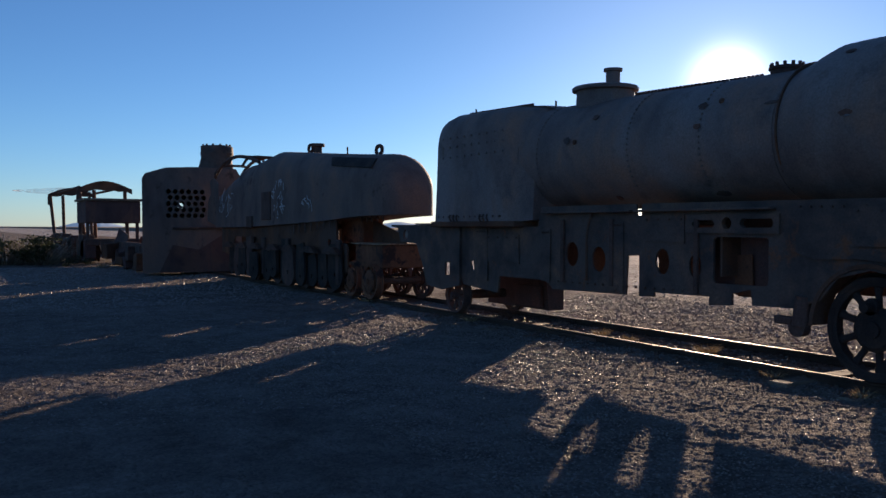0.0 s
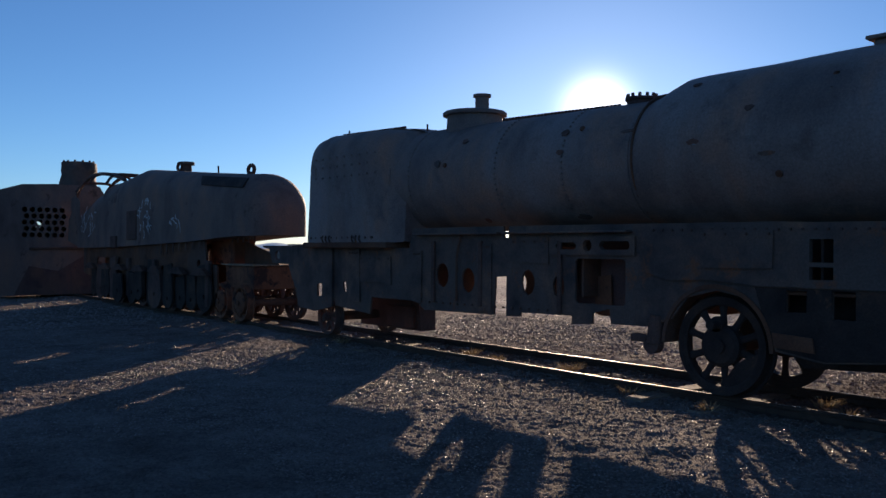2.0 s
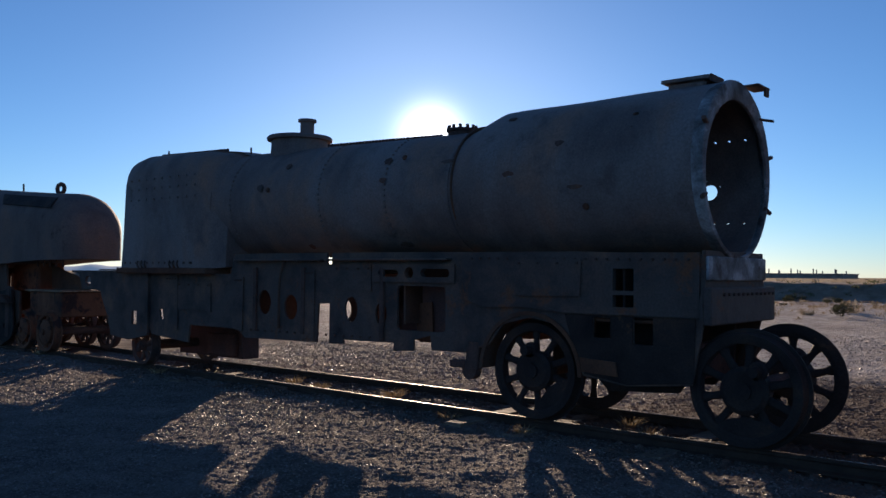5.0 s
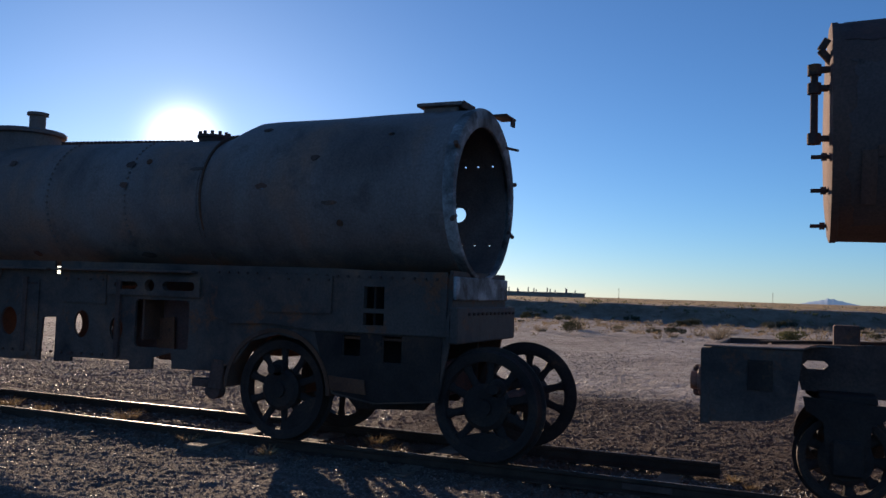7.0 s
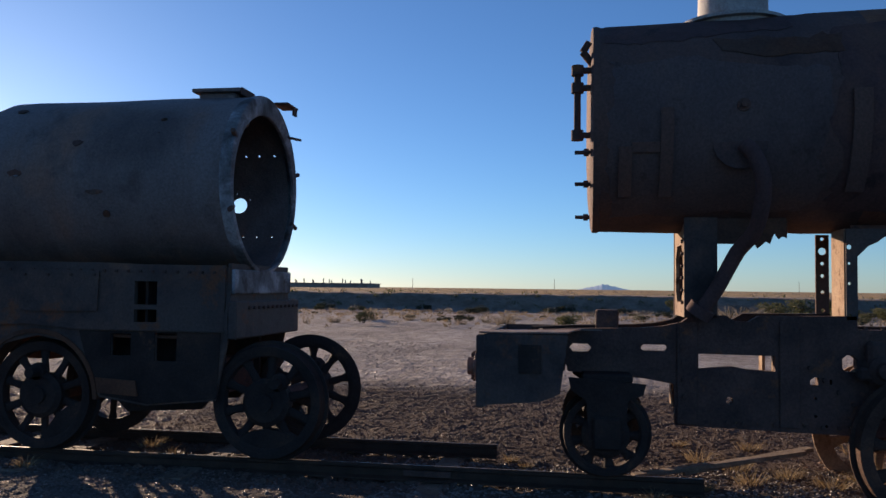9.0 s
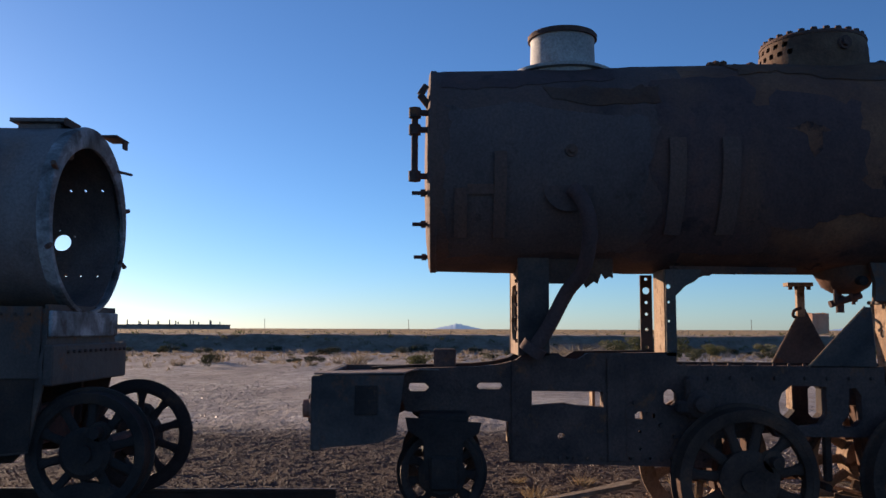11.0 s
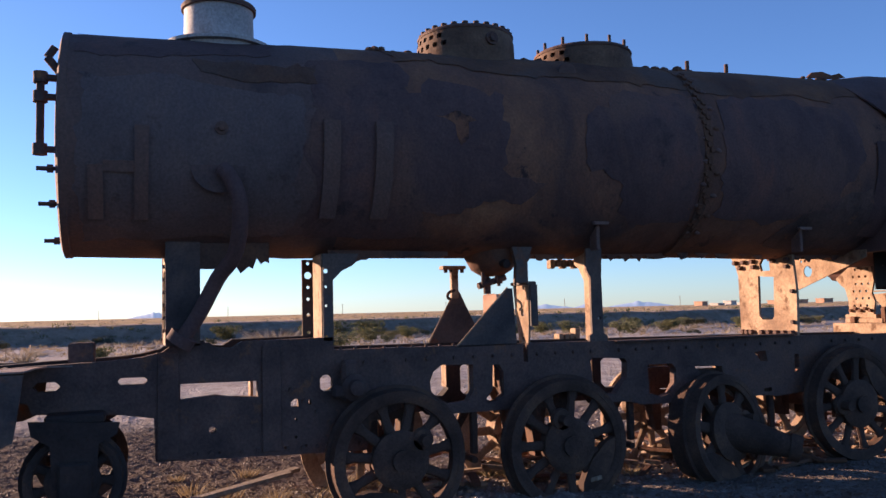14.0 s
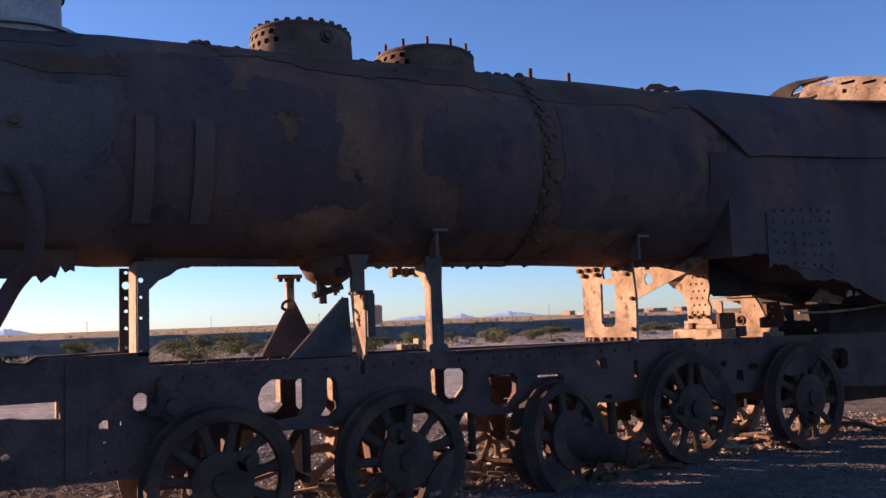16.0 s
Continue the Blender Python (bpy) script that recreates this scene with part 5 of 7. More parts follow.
    # Pale strips stand in for sunlit edges of the far frame's openings.
    for y, z0, z1 in ((-3.19, 0.88, 1.1), (-3.69, 0.86, 1.08), (-4.77, 0.85, 1.1), (-5.27, 0.84, 1.07), (-6.35, 0.86, 1.08), (-8.54, 0.86, 1.03)):
        part("worn_edge", box(bmesh.new(), 7.36, 7.495, y - 0.006, y + 0.006, z0, z1, 0.003), PLATE, L, "pale strip painted as the sunlit edge of the frame plate")
    low = low[:low.index((-2.25, 0.7))] + [(-2.2, 0.8), (-2.12, 1.17), (0.65, 1.17)]
    # Far plate coloured black for the shade on its near face.
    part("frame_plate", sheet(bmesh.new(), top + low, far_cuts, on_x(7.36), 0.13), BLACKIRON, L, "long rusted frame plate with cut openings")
    bolt_row(L, (6.64, -0.6, 0.55), (6.64, -2.15, 0.53), 14, 0.018, 0.02, (-1, 0, 0), IRON, "rivet")
    bolt_row(L, (6.66, -2.0, 1.305), (6.66, -3.0, 1.3), 9, 0.014, 0.02, (0, 0, 1), IRON, "rivet")
    # recessed panel under the long window, ribs and a heavy bolted foot
    part("frame_rib", box(bmesh.new(), 6.622, 6.64, -0.72, -0.56, 0.52, 1.34, 0.006), IRON, L)
    part("frame_rib", box(bmesh.new(), 6.622, 6.64, -1.5, -1.35, 0.52, 1.36, 0.006), IRON, L)
    bolt_row(L, (6.622, -0.62, 0.75), (6.622, -0.6, 1.28), 5, 0.02, 0.025, (-1, 0, 0), IRON)
    # worn bracket cluster ahead of the first driver
    part("rocker_bracket", box(box(bmesh.new(), 6.52, 6.64, -2.12, -1.98, 0.88, 1.22, 0.03), 6.5, 6.62, -2.2, -1.9, 0.92, 1.02, 0.02), IRON, L)
    part("rocker_boss", lathe(bmesh.new(), [(6.64, 0.12), (6.5, 0.11), (6.47, 0.07), (6.42, 0.06), (6.41, 0.02)], "x", (0, -2.08, 1.0), 20), IRON, L)
    bolt_row(L, (6.64, -1.58, 1.0), (6.64, -1.9, 0.72), 4, 0.02, 0.03, (-1, 0, 0), IRON)
    for y in (-2.5, -3.3, -4.1, -4.95, -5.7, -6.4, -7.5, -8.3):
        bolt_row(L, (6.64, y - 0.25, 1.2), (6.64, y + 0.3, 1.2), 4, 0.018, 0.022, (-1, 0, 0), IRON)
    part("top_flange", box(bmesh.new(), 6.6, 6.76, -6.7, -4.6, 1.27, 1.288, 0.004), IRON, L)
    # lower frame rail that ties the horn gaps
    part("frame_tie", box(bmesh.new(), 7.41, 7.46, -9.9, -2.3, 0.66, 0.72, 0.006), IRON, L)
    # crosswise stays low down between the frames
    for y, z0, z1 in ((0.55, 1.0, 1.24), (-0.6, 0.6, 1.3), (-1.36, 0.6, 1.2), (-8.3, 0.7, 1.15)):
        part("frame_stay", sheet(bmesh.new(), rect(6.74, 7.36, z0, z1), [rect(6.85, 7.22, z0 + 0.1, z1 - 0.08, 0.05)], on_y(y), 0.025), PLATE, L, "sandy rusted cross stay")
    # boiler supports above the frame
    def column(y0, y1, z0, z1, near=True):
        hs = [circle((y0 + y1) / 2, z0 + (z1 - z0) * q, 0.016 if q != 0.8 else 0.034, 10) for q in (0.08, 0.3, 0.5, 0.65, 0.8, 0.95)]
        fine = [circle(y0 - 0.05, z0 + (z1 - z0) * q, 0.012 if q != 0.8 else 0.02, 10) for q in (0.05, 0.4, 0.62, 0.8)]
        part("support_plate", sheet(bmesh.new(), [(y0 - 0.025, z0), (y0 - 0.025, z1), (y1 - 0.22, z1), (y1 - 0.2, z1 - 0.06), (y1 - 0.1, z1 - 0.12), (y1, z1 - 0.22), (y1, z0)], fine, on_x(6.64), 0.02), SOOTY, L)
        part("support_plate", sheet(bmesh.new(), rect(y1, y0, z0, z1), hs, on_x(7.42), 0.02), RUST, L)
        part("support_web", sheet(bmesh.new(), rect(6.66, 7.0, z0, z1), [], on_y(y0 - 0.035), 0.02), PLATE, L, "sandy web between the supports")
    column(-1.83, -1.94, 1.38, 2.1)
    part("saddle_plate", sheet(bmesh.new(), rect(-0.88, -0.62, 1.38, 2.2), [], on_x(6.64), 0.03), SOOTY, L)
    part("saddle_plate", sheet(bmesh.new(), rect(-0.88, -0.62, 1.38, 2.2), [], on_x(7.40), 0.03), DARKSKIN, L)
    part("saddle_web", sheet(bmesh.new(), rect(6.67, 7.40, 1.38, 2.14), [rect(6.78, 7.3, 1.5, 1.98, 0.1)], on_y(-0.655), 0.03), PLATE, L, "sandy plate under the smokebox")
    bolt_row(L, (6.7, -0.62, 1.5), (6.7, -0.62, 2.0), 6, 0.018, 0.02, (0, 1, 0), IRON, "rivet")
    for x in (6.64, 7.41):
        a, b = (-3.51, -3.57) if x < 7 else (-3.31, -3.36)
        part("gusset", sheet(bmesh.new(), [(-3.03, 1.29), (-3.60, 1.29), (b, 1.79), (a, 1.79)], [], on_x(x), 0.016), SOOTY, L, "dark triangular gusset plate")
        # Pale rod painted in as the gusset's lit edge.
        part("gusset_edge", cyl(bmesh.new(), (x, -3.03, 1.295), (x, a - 0.01, 1.795), 0.009, seg=8), PLATE, L)
    part("bracket_plate", sheet(bmesh.new(), [(6.63, 1.83), (6.95, 1.83), (6.91, 1.6), (6.86, 1.36), (6.79, 1.12), (6.69, 1.12), (6.64, 1.42)], [circle(6.76, 1.57, 0.035), circle(6.75, 1.33, 0.02, 8), circle(6.74, 1.19, 0.016, 8)], on_y(-3.74), 0.02), PLATE, L)
    part("bracket_flange", box(box(bmesh.new(), 6.6, 6.96, -3.79, -3.70, 1.82, 1.85, 0.006), 6.6, 6.635, -3.80, -3.73, 1.45, 1.82, 0.004), SOOTY, L)
    part("support_post", sheet(bmesh.new(), [(-3.59, 1.84), (-3.71, 1.84), (-3.71, 2.02), (-3.76, 2.16), (-3.56, 2.16), (-3.6, 2.0)], [], on_x(6.6), 0.06), SOOTY, L)
    part("support_post", box(bmesh.new(), 7.38, 7.44, -3.345, -3.275, 1.72, 2.0, 0.008), PLATE, L)
    part("support_cap", box(bmesh.new(), 7.34, 7.46, -3.41, -3.175, 2.0, 2.035, 0.005), PLATE, L)
    bolt_row(L, (7.4, -3.22, 2.0), (7.4, -3.39, 2.0), 4, 0.02, 0.03, (0, 0, -1), IRON)
    part("hook", tube(bmesh.new(), [(7.38, -3.3, 1.8), (7.36, -3.26, 1.79), (7.35, -3.225, 1.77), (7.36, -3.22, 1.73), (7.37, -3.25, 1.715)], 0.014, 8), IRON, L)
    for x in (6.64,):
        part("support_post", sheet(bmesh.new(), [(-4.34, 1.29), (-4.34, 1.34), (-4.37, 1.36), (-4.37, 1.88), (-4.33, 1.95), (-4.33, 2.15), (-4.5, 2.15), (-4.485, 1.88), (-4.49, 1.36), (-4.53, 1.34), (-4.53, 1.29)], [circle(-4.45, 1.5, 0.02, 8)], on_x(x), 0.03), SOOTY, L)
    part("support_web", sheet(bmesh.new(), [(6.67, 1.3), (6.77, 1.3), (6.77, 1.85), (6.86, 1.97), (6.95, 2.02), (6.95, 2.12), (6.67, 2.12)], [], on_y(-4.4), 0.025), PLATE, L)
    for i in range(4):
        part("packing_block", box(bmesh.new(), 7.36, 7.48, -4.46 - i * 0.062, -4.41 - i * 0.062, 1.29, 1.345 + (0.05 if i == 3 else 0), 0.006), PLATE, L)
    for i in range(5):
        part("packing_block", box(bmesh.new(), 7.3, 7.4, -4.36 - i * 0.065, -4.31 - i * 0.065, 2.0 + 0.02 * (i % 2), 2.09, 0.01), PLATE, L)
    for y, z in ((-4.31, 2.36), (-6.62, 2.34)):
        part("side_bracket", box(box(bmesh.new(), 6.3, 6.34, y - 0.075, y + 0.075, z - 0.025, z + 0.005, 0.004), 6.37, 6.5, y - 0.018, y + 0.018, z - 0.24, z - 0.02, 0.006), FADED, L)
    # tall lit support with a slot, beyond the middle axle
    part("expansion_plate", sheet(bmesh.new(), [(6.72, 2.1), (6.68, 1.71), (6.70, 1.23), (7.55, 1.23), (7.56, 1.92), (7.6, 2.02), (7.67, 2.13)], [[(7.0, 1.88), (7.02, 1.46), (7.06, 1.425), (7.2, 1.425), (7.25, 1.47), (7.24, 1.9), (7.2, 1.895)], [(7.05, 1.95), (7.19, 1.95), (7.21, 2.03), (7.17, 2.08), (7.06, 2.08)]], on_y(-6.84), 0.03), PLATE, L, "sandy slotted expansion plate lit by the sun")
    for x0, x1, z, n in ((7.3, 7.58, 2.06, 3), (7.28, 7.5, 2.0, 2), (6.78, 6.98, 2.05, 2), (7.36, 7.5, 1.29, 3), (6.76, 7.2, 1.29, 5)):
        bolt_row(L, (x0, -6.81, z), (x1, -6.81, z), n, 0.028, 0.045, (0, 1, 0), IRON)
    for x, z in ((6.73, 1.72), (6.8, 1.98), (6.74, 1.4)):
        bolt_row(L, (x, -6.81, z), (0, 0, 0), 1, 0.024, 0.03, (0, 1, 0), IRON)
    part("brace_sheet", sheet(bmesh.new(), [(7.56, 1.72), (7.62, 2.14), (6.5, 2.14), (6.5, 2.06), (6.68, 2.0)], [circle(7.325, 1.95, 0.065), circle(7.42, 2.07, 0.018, 7), circle(7.36, 2.07, 0.018, 7)], on_y(-7.6), 0.012), PLATE, L)
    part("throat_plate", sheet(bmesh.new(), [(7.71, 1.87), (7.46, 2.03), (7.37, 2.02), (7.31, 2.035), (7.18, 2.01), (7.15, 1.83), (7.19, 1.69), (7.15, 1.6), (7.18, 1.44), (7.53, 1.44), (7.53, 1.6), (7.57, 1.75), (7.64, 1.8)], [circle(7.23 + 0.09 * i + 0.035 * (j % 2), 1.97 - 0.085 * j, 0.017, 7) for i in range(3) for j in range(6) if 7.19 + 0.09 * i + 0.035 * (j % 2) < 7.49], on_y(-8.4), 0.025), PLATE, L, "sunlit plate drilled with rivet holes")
    for q in range(5):
        bolt_row(L, (7.21 + 0.07 * q, -8.375, 1.49 + 0.02 * (q % 2)), (0, 0, 0), 1, 0.022, 0.035, (0, 1, 0), RUST)
    # stepped castings on the frame below the throat
    part("foot_plate", box(bmesh.new(), 6.9, 7.68, -8.5, -8.26, 1.22, 1.345, 0.008), PLATE, L)
    part("foot_casting", box(box(bmesh.new(), 7.02, 7.56, -8.52, -8.33, 1.345, 1.40, 0.008), 7.12, 7.57, -8.5, -8.35, 1.40, 1.445, 0.006), PLATE, L)
    part("foot_lug", box(bmesh.new(), 6.98, 7.06, -8.6, -8.34, 1.345, 1.53, 0.015), RUST, L)
    part("foot_lug", box(bmesh.new(), 7.38, 7.46, -8.38, -8.3, 1.345, 1.42, 0.01), RUST, L)
    part("foot_clip", box(box(bmesh.new(), 6.9, 6.96, -8.68, -8.54, 1.25, 1.37, 0.01), 6.86, 7, -8.6, -8.52, 1.25, 1.29, 0.006), IRON, L)
    part("ashpan_frame", sheet(bmesh.new(), [(7.83, 1.68), (7.11, 1.715), (7.03, 1.6), (6.96, 1.47), (7.05, 1.45), (7.05, 1.28), (7.77, 1.28), (7.67, 1.5)], [[(7.63, 1.665), (7.63, 1.52), (7.47, 1.535), (7.32, 1.515), (7.32, 1.67)], circle(7.33, 1.43, 0.045, 9), rect(7.41, 7.57, 1.39, 1.44, 0.012), circle(7.11, 1.6, 0.012, 7)], on_y(-9.1), 0.03), PLATE, L)
    part("ashpan_lip", box(bmesh.new(), 7.07, 7.83, -9.1, -9, 1.71, 1.725, 0.004), PLATE, L)
    part("ashpan_ring", lathe(bmesh.new(), [(-9.1, 0.045), (-9.1, 0.065), (-9.05, 0.06), (-9.05, 0.045)], "y", (7.33, 0, 1.43), 16, True), RUST, L)
    part("ashpan_corner", sheet(bmesh.new(), [(7.17, 1.64), (6.93, 1.64), (6.87, 1.42), (6.97, 1.3), (7.13, 1.42)], [circle(7.03 + 0.05 * (j % 2), 1.58 - 0.06 * j, 0.014, 7) for j in range(4)], on_y(-9.3), 0.02), RUST, L)
    part("ashpan_side", box(box(bmesh.new(), 6.85, 7.57, -9.25, -9.02, 1.215, 1.28, 0.008), 6.89, 7.29, -9.2, -9.06, 1.28, 1.33, 0.006), PLATE, L)
    part("ashpan_skid", box(bmesh.new(), 6.65, 7.47, -9.5, -9.28, 1.2, 1.235, 0.006), IRON, L)
    part("grate_block", box(bmesh.new(), 7.17, 7.57, -9.45, -9.25, 1.28, 1.45, 0.02), RUST, L)
    # firebox with a stepped shoulder sheet
    def fsec(y, w, zt, zb):
        n = 20
        arch = [(C2 - w * math.cos(t), y, zt - w + w * math.sin(t)) for t in (math.pi * i / n for i in range(n + 1))]
        return [(C2 - w, y, zb)] + arch + [(C2 + w, y, zb)]
    def along(y, table):
        for (ya, va), (yb, vb) in zip(table, table[1:]):
            if y >= yb:
                return va + (vb - va) * (ya - y) / (ya - yb)
        return table[-1][1]
    widths = [(-7.5, 0.95), (-7.6, 0.96), (-7.8, 1.0), (-14.6, 1.01)]
    tops = [(-7.5, 4.0), (-7.6, 4.01), (-8.0, 4.08), (-9.4, 4.12), (-10.4, 4.17), (-12.0, 4.28), (-14.6, 4.34)]
    hems = [(-7.5, 2.1), (-7.9, 2.14), (-8.17, 2.11), (-8.34, 2.02), (-8.47, 1.95), (-8.79, 1.85), (-9.33, 1.83), (-9.47, 1.77), (-9.97, 1.58), (-14.6, 1.5)]
    secs, y = [], -7.6
    while y > -14.5:
        secs.append(fsec(y, along(y, widths), along(y, tops), along(y, hems) + 0.05 * noise.noise(Vector((y * 5, 1, 2))) + 0.03 * noise.noise(Vector((y * 13, 4, 2)))))
        y -= 0.07 if y > -10.2 else 0.6
    part("firebox", loft(bmesh.new(), secs), DARKSKIN, L, "dark rusted firebox casing burnt away below")
    part("throat_bulge", loft(bmesh.new(), [[(C2 - (0.975 + 0.045 * math.sin(q * math.pi / 4)) * math.cos(t), yy, 3.05 + (0.975 + 0.045 * math.sin(q * math.pi / 4)) * math.sin(t)) for t in (radians(-52 + 60 * i / 14) for i in range(15))] for q, yy in ((0, -7.35), (1, -7.5), (2, -7.7), (3, -7.9))], (False, False)), DARKSKIN, L)
    for i in range(7):
        for j in range(6):
            bolt_row(L, (C2 - 1.018, -8.2 - i * 0.145 + 0.02 * math.sin(i * 3 + j * 5), 2.02 + j * 0.118 + 0.015 * math.sin(i * 7 + j)), (0, 0, 0), 1, 0.016, 0.022, (-1, 0, 0), (FADED, RING, RUST)[(i + 2 * j) % 3], "stay_bolt")
    part("patch_plate", sheet(bmesh.new(), [(-8.08 - 1.14 * q + 0.05 * noise.noise(Vector((q * 7, 1, 0))), z + 0.11 * noise.noise(Vector((q * 4, 4, z * 2))) + 0.05 * noise.noise(Vector((q * 15, 4, z)))) for q, z in [(0.1 * i, 1.98) for i in range(11)] + [(1.0, 2.1 + 0.1 * i) for i in range(5)] + [(1.0 - 0.1 * i, 2.68 - 0.12 * (i > 6)) for i in range(11)] + [(0.0, 2.5 - 0.12 * i) for i in range(4)]], [], on_x(C2 - 1.016), 0.008), SMOKESKIN, L, "paler riveted patch on the firebox side")
    def shoulder(u, v, w):
        rr = 1.03 + w
        return (C2 - rr * math.cos(u), v, 3.06 + along(v, tops) - 4.07 + (rr + 0.012) * math.sin(u))
    part("shoulder_sheet", sheet(bmesh.new(), [(radians(6), -7.86), (radians(9), -12.4), (radians(100), -12.4), (radians(100), -7.32), (radians(60), -7.32), (radians(44), -7.38), (radians(28), -7.55), (radians(14), -7.74)], [(circle(radians(62), -8.6 - 0.55 * i, 0.035, 10)) for i in range(5)], shoulder, 0.012, (0.1, 0.25)), DARKSKIN, L, "overlapping shoulder sheet with round holes")
    # Black pieces added inside the burnt casing imitate its unlit interior.
    part("far_panel", sheet(bmesh.new(), [(-8.92, 2.3), (-14.3, 2.3), (-14.3, 0.2), (-10.2, 0.25), (-9.9, 1.22), (-9.6, 1.72), (-8.92, 1.74)], [circle(-9.07 - 0.11 * i, 2.02, 0.016, 7) for i in range(3)], on_x(7.62), 0.015), BLACKIRON, L, "black sheet for the dark inside the burnt casing")
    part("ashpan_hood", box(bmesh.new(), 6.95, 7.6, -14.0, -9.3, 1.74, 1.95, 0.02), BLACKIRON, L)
    rq = random.Random(12)
    part("inner_wall", sheet(bmesh.new(), [(-7.97 - 0.11 * i, 1.74 + rq.uniform(-0.03, 0.03) - 0.1 * smooth(9, 14, i)) for i in range(20)] + [(-10.1, 2.5), (-7.97, 2.5)], [circle(-8.09 - 0.085 * i, 1.98 + 0.004 * i, 0.014, 7) for i in range(3)], on_x(6.75), 0.012), BLACKIRON, L, "black sheet for the dark behind the burnt casing")
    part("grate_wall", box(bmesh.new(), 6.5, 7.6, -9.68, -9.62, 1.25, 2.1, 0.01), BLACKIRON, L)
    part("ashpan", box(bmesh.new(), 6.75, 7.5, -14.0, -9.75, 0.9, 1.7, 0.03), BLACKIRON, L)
    for k in range(7):
        y = -9.42 - 0.035 * k
        part("torn_scrap", sheet(bmesh.new(), [(y, 1.66 + 0.02 * (k % 3)), (y - 0.1, 1.68), (y - 0.09, 1.74 + 0.03 * (k % 2)), (y - 0.02, 1.72)], [], on_x(6.1 + 0.03 * (k % 4)), 0.008), (PLATE, RUST)[k % 2], L, "bent rusted scrap hanging from the casing")
    part("bent_rod", tube(bmesh.new(), [(6.35, -8.9, 1.5), (6.33, -9.6, 1.5), (6.3, -10.4, 1.56), (6.28, -11.4, 1.66)], 0.014, 8), PLATE, L)
    part("torn_flange", sheet(bmesh.new(), [(-9.3, 1.62), (-9.42, 1.76), (-9.5, 1.86), (-9.55, 1.72), (-9.75, 1.66), (-9.7, 1.58)], [], lambda u, v, w: (6.44 + 0.25 * (u + 9.5) + w, u, v), 0.02), PLATE, L)
    # torn cab roof, curled up and catching the sun
    def curl(u, v, w):
        return (u, -10.0 + 0.25 * (u - 6.3) + 0.05 * noise.noise(Vector((u * 3, v * 3, 0))) + w, v)
    arch = [(6.84, 4.385), (6.6, 4.37), (6.29, 4.33), (6.0, 4.26), (5.6, 4.15), (5.6, 3.88), (6.1, 3.98), (6.5, 4.06), (6.86, 4.15), (6.9, 4.2), (6.8, 4.27)]
    slots = [rect(5.72 + 0.24 * i, 5.88 + 0.24 * i, 4.13 + 0.05 * i, 4.165 + 0.05 * i, 0.012) for i in range(4)] + [circle(5.7 + 0.12 * i, 4.05 + 0.022 * i, 0.008, 6) for i in range(9)] + [circle(6.32, 4.15, 0.03, 7)]
    part("cab_roof", sheet(bmesh.new(), arch, slots, curl, 0.012, (0.1, 0.1)), PLATE, L, "torn curled cab roof sheet catching the sun")
    # Curl coloured black to look shaded, though it faces the sun.
    part("roof_curl", sheet(bmesh.new(), [(7.44, 4.16), (7.25, 4.29), (7.06, 4.37), (6.84, 4.40), (6.5, 4.38), (6.5, 4.362), (6.8, 4.35), (6.92, 4.28), (6.95, 4.2), (7.3, 4.12)], [], lambda u, v, w: curl(u, v, w + 0.02), 0.03, (0.1, 0.1)), BLACKIRON, L, "rolled edge of the torn roof, coloured black for shade")
    part("roof_flap", sheet(bmesh.new(), [(7.3, 4.2), (7.0, 4.22), (6.86, 4.2), (6.8, 4.215), (6.8, 4.19), (6.95, 4.13), (7.2, 4.1)], [], lambda u, v, w: curl(u, v, w + 0.09), 0.012, (0.1, 0.1)), BLACKIRON, L)
    part("cab_top", sheet(bmesh.new(), [(-0.7, -10.35), (-1.3, -10.6), (-1.3, -12.4), (0.9, -12.4), (0.4, -10.3)], [], lambda u, v, w: (C2 + u, v, 4.3 + 0.1 * (1 - u * u) + w), 0.01, (0.2, 0.3)), STEEL, L)
    # front deck and buffer beam
    part("buffer_beam", box(bmesh.new(), 6.04, 8.02, 0.93, 1.0, 0.68, 1.24, 0.01), SOOTY, L, "dark steel front buffer beam")
    side = [(0.94, 1.245), (0.94, 0.70), (0.72, 0.72), (0.5, 0.74), (0.36, 0.8), (0.33, 1.0), (0.3, 1.245)]
    for x in (6.05, 7.97):
        part("beam_side", sheet(bmesh.new(), side, [], on_x(x), 0.03), SOOTY, L)
    # Pocket drawn as a raised black square, its dark put into the colour.
    part("beam_pocket", box(bmesh.new(), 6.035, 6.05, 0.5, 0.67, 0.95, 1.17, 0.003), BLACKIRON, L)
    def deck(u, v, w):
        return (u, v, 1.25 + 0.02 * smooth(0.9, -0.5, v) - 0.07 * smooth(6.3, 8.0, u) + 0.012 * noise.noise(Vector((u * 2, v * 2, 0))) + w)
    part("front_deck", sheet(bmesh.new(), [(6.05, 0.98), (8.0, 0.98), (8.0, 0.2), (7.5, -0.3), (6.72, -0.3), (6.6, 0.2), (6.05, 0.3)], [], deck, 0.012, (0.25, 0.2)), STEEL, L, "bent dusty front deck plate")
    part("front_block", box(bmesh.new(), 6.86, 7.05, -0.11, 0.08, 1.21, 1.425, 0.012), IRON, L, "square block on the front deck")
    for x in (6.35, 7.7):
        part("buffer_stub", lathe(bmesh.new(), [(1.0, 0.12), (1.04, 0.11), (1.05, 0.07), (1.1, 0.07)], "y", (x, 0, 0.97), 18), STEEL, L)
    part("coupling", box(cyl(bmesh.new(), (7.03, 1.0, 0.95), (7.03, 1.12, 0.93), 0.06), 6.97, 7.09, 1.08, 1.16, 0.78, 1.04, 0.02), IRON, L)
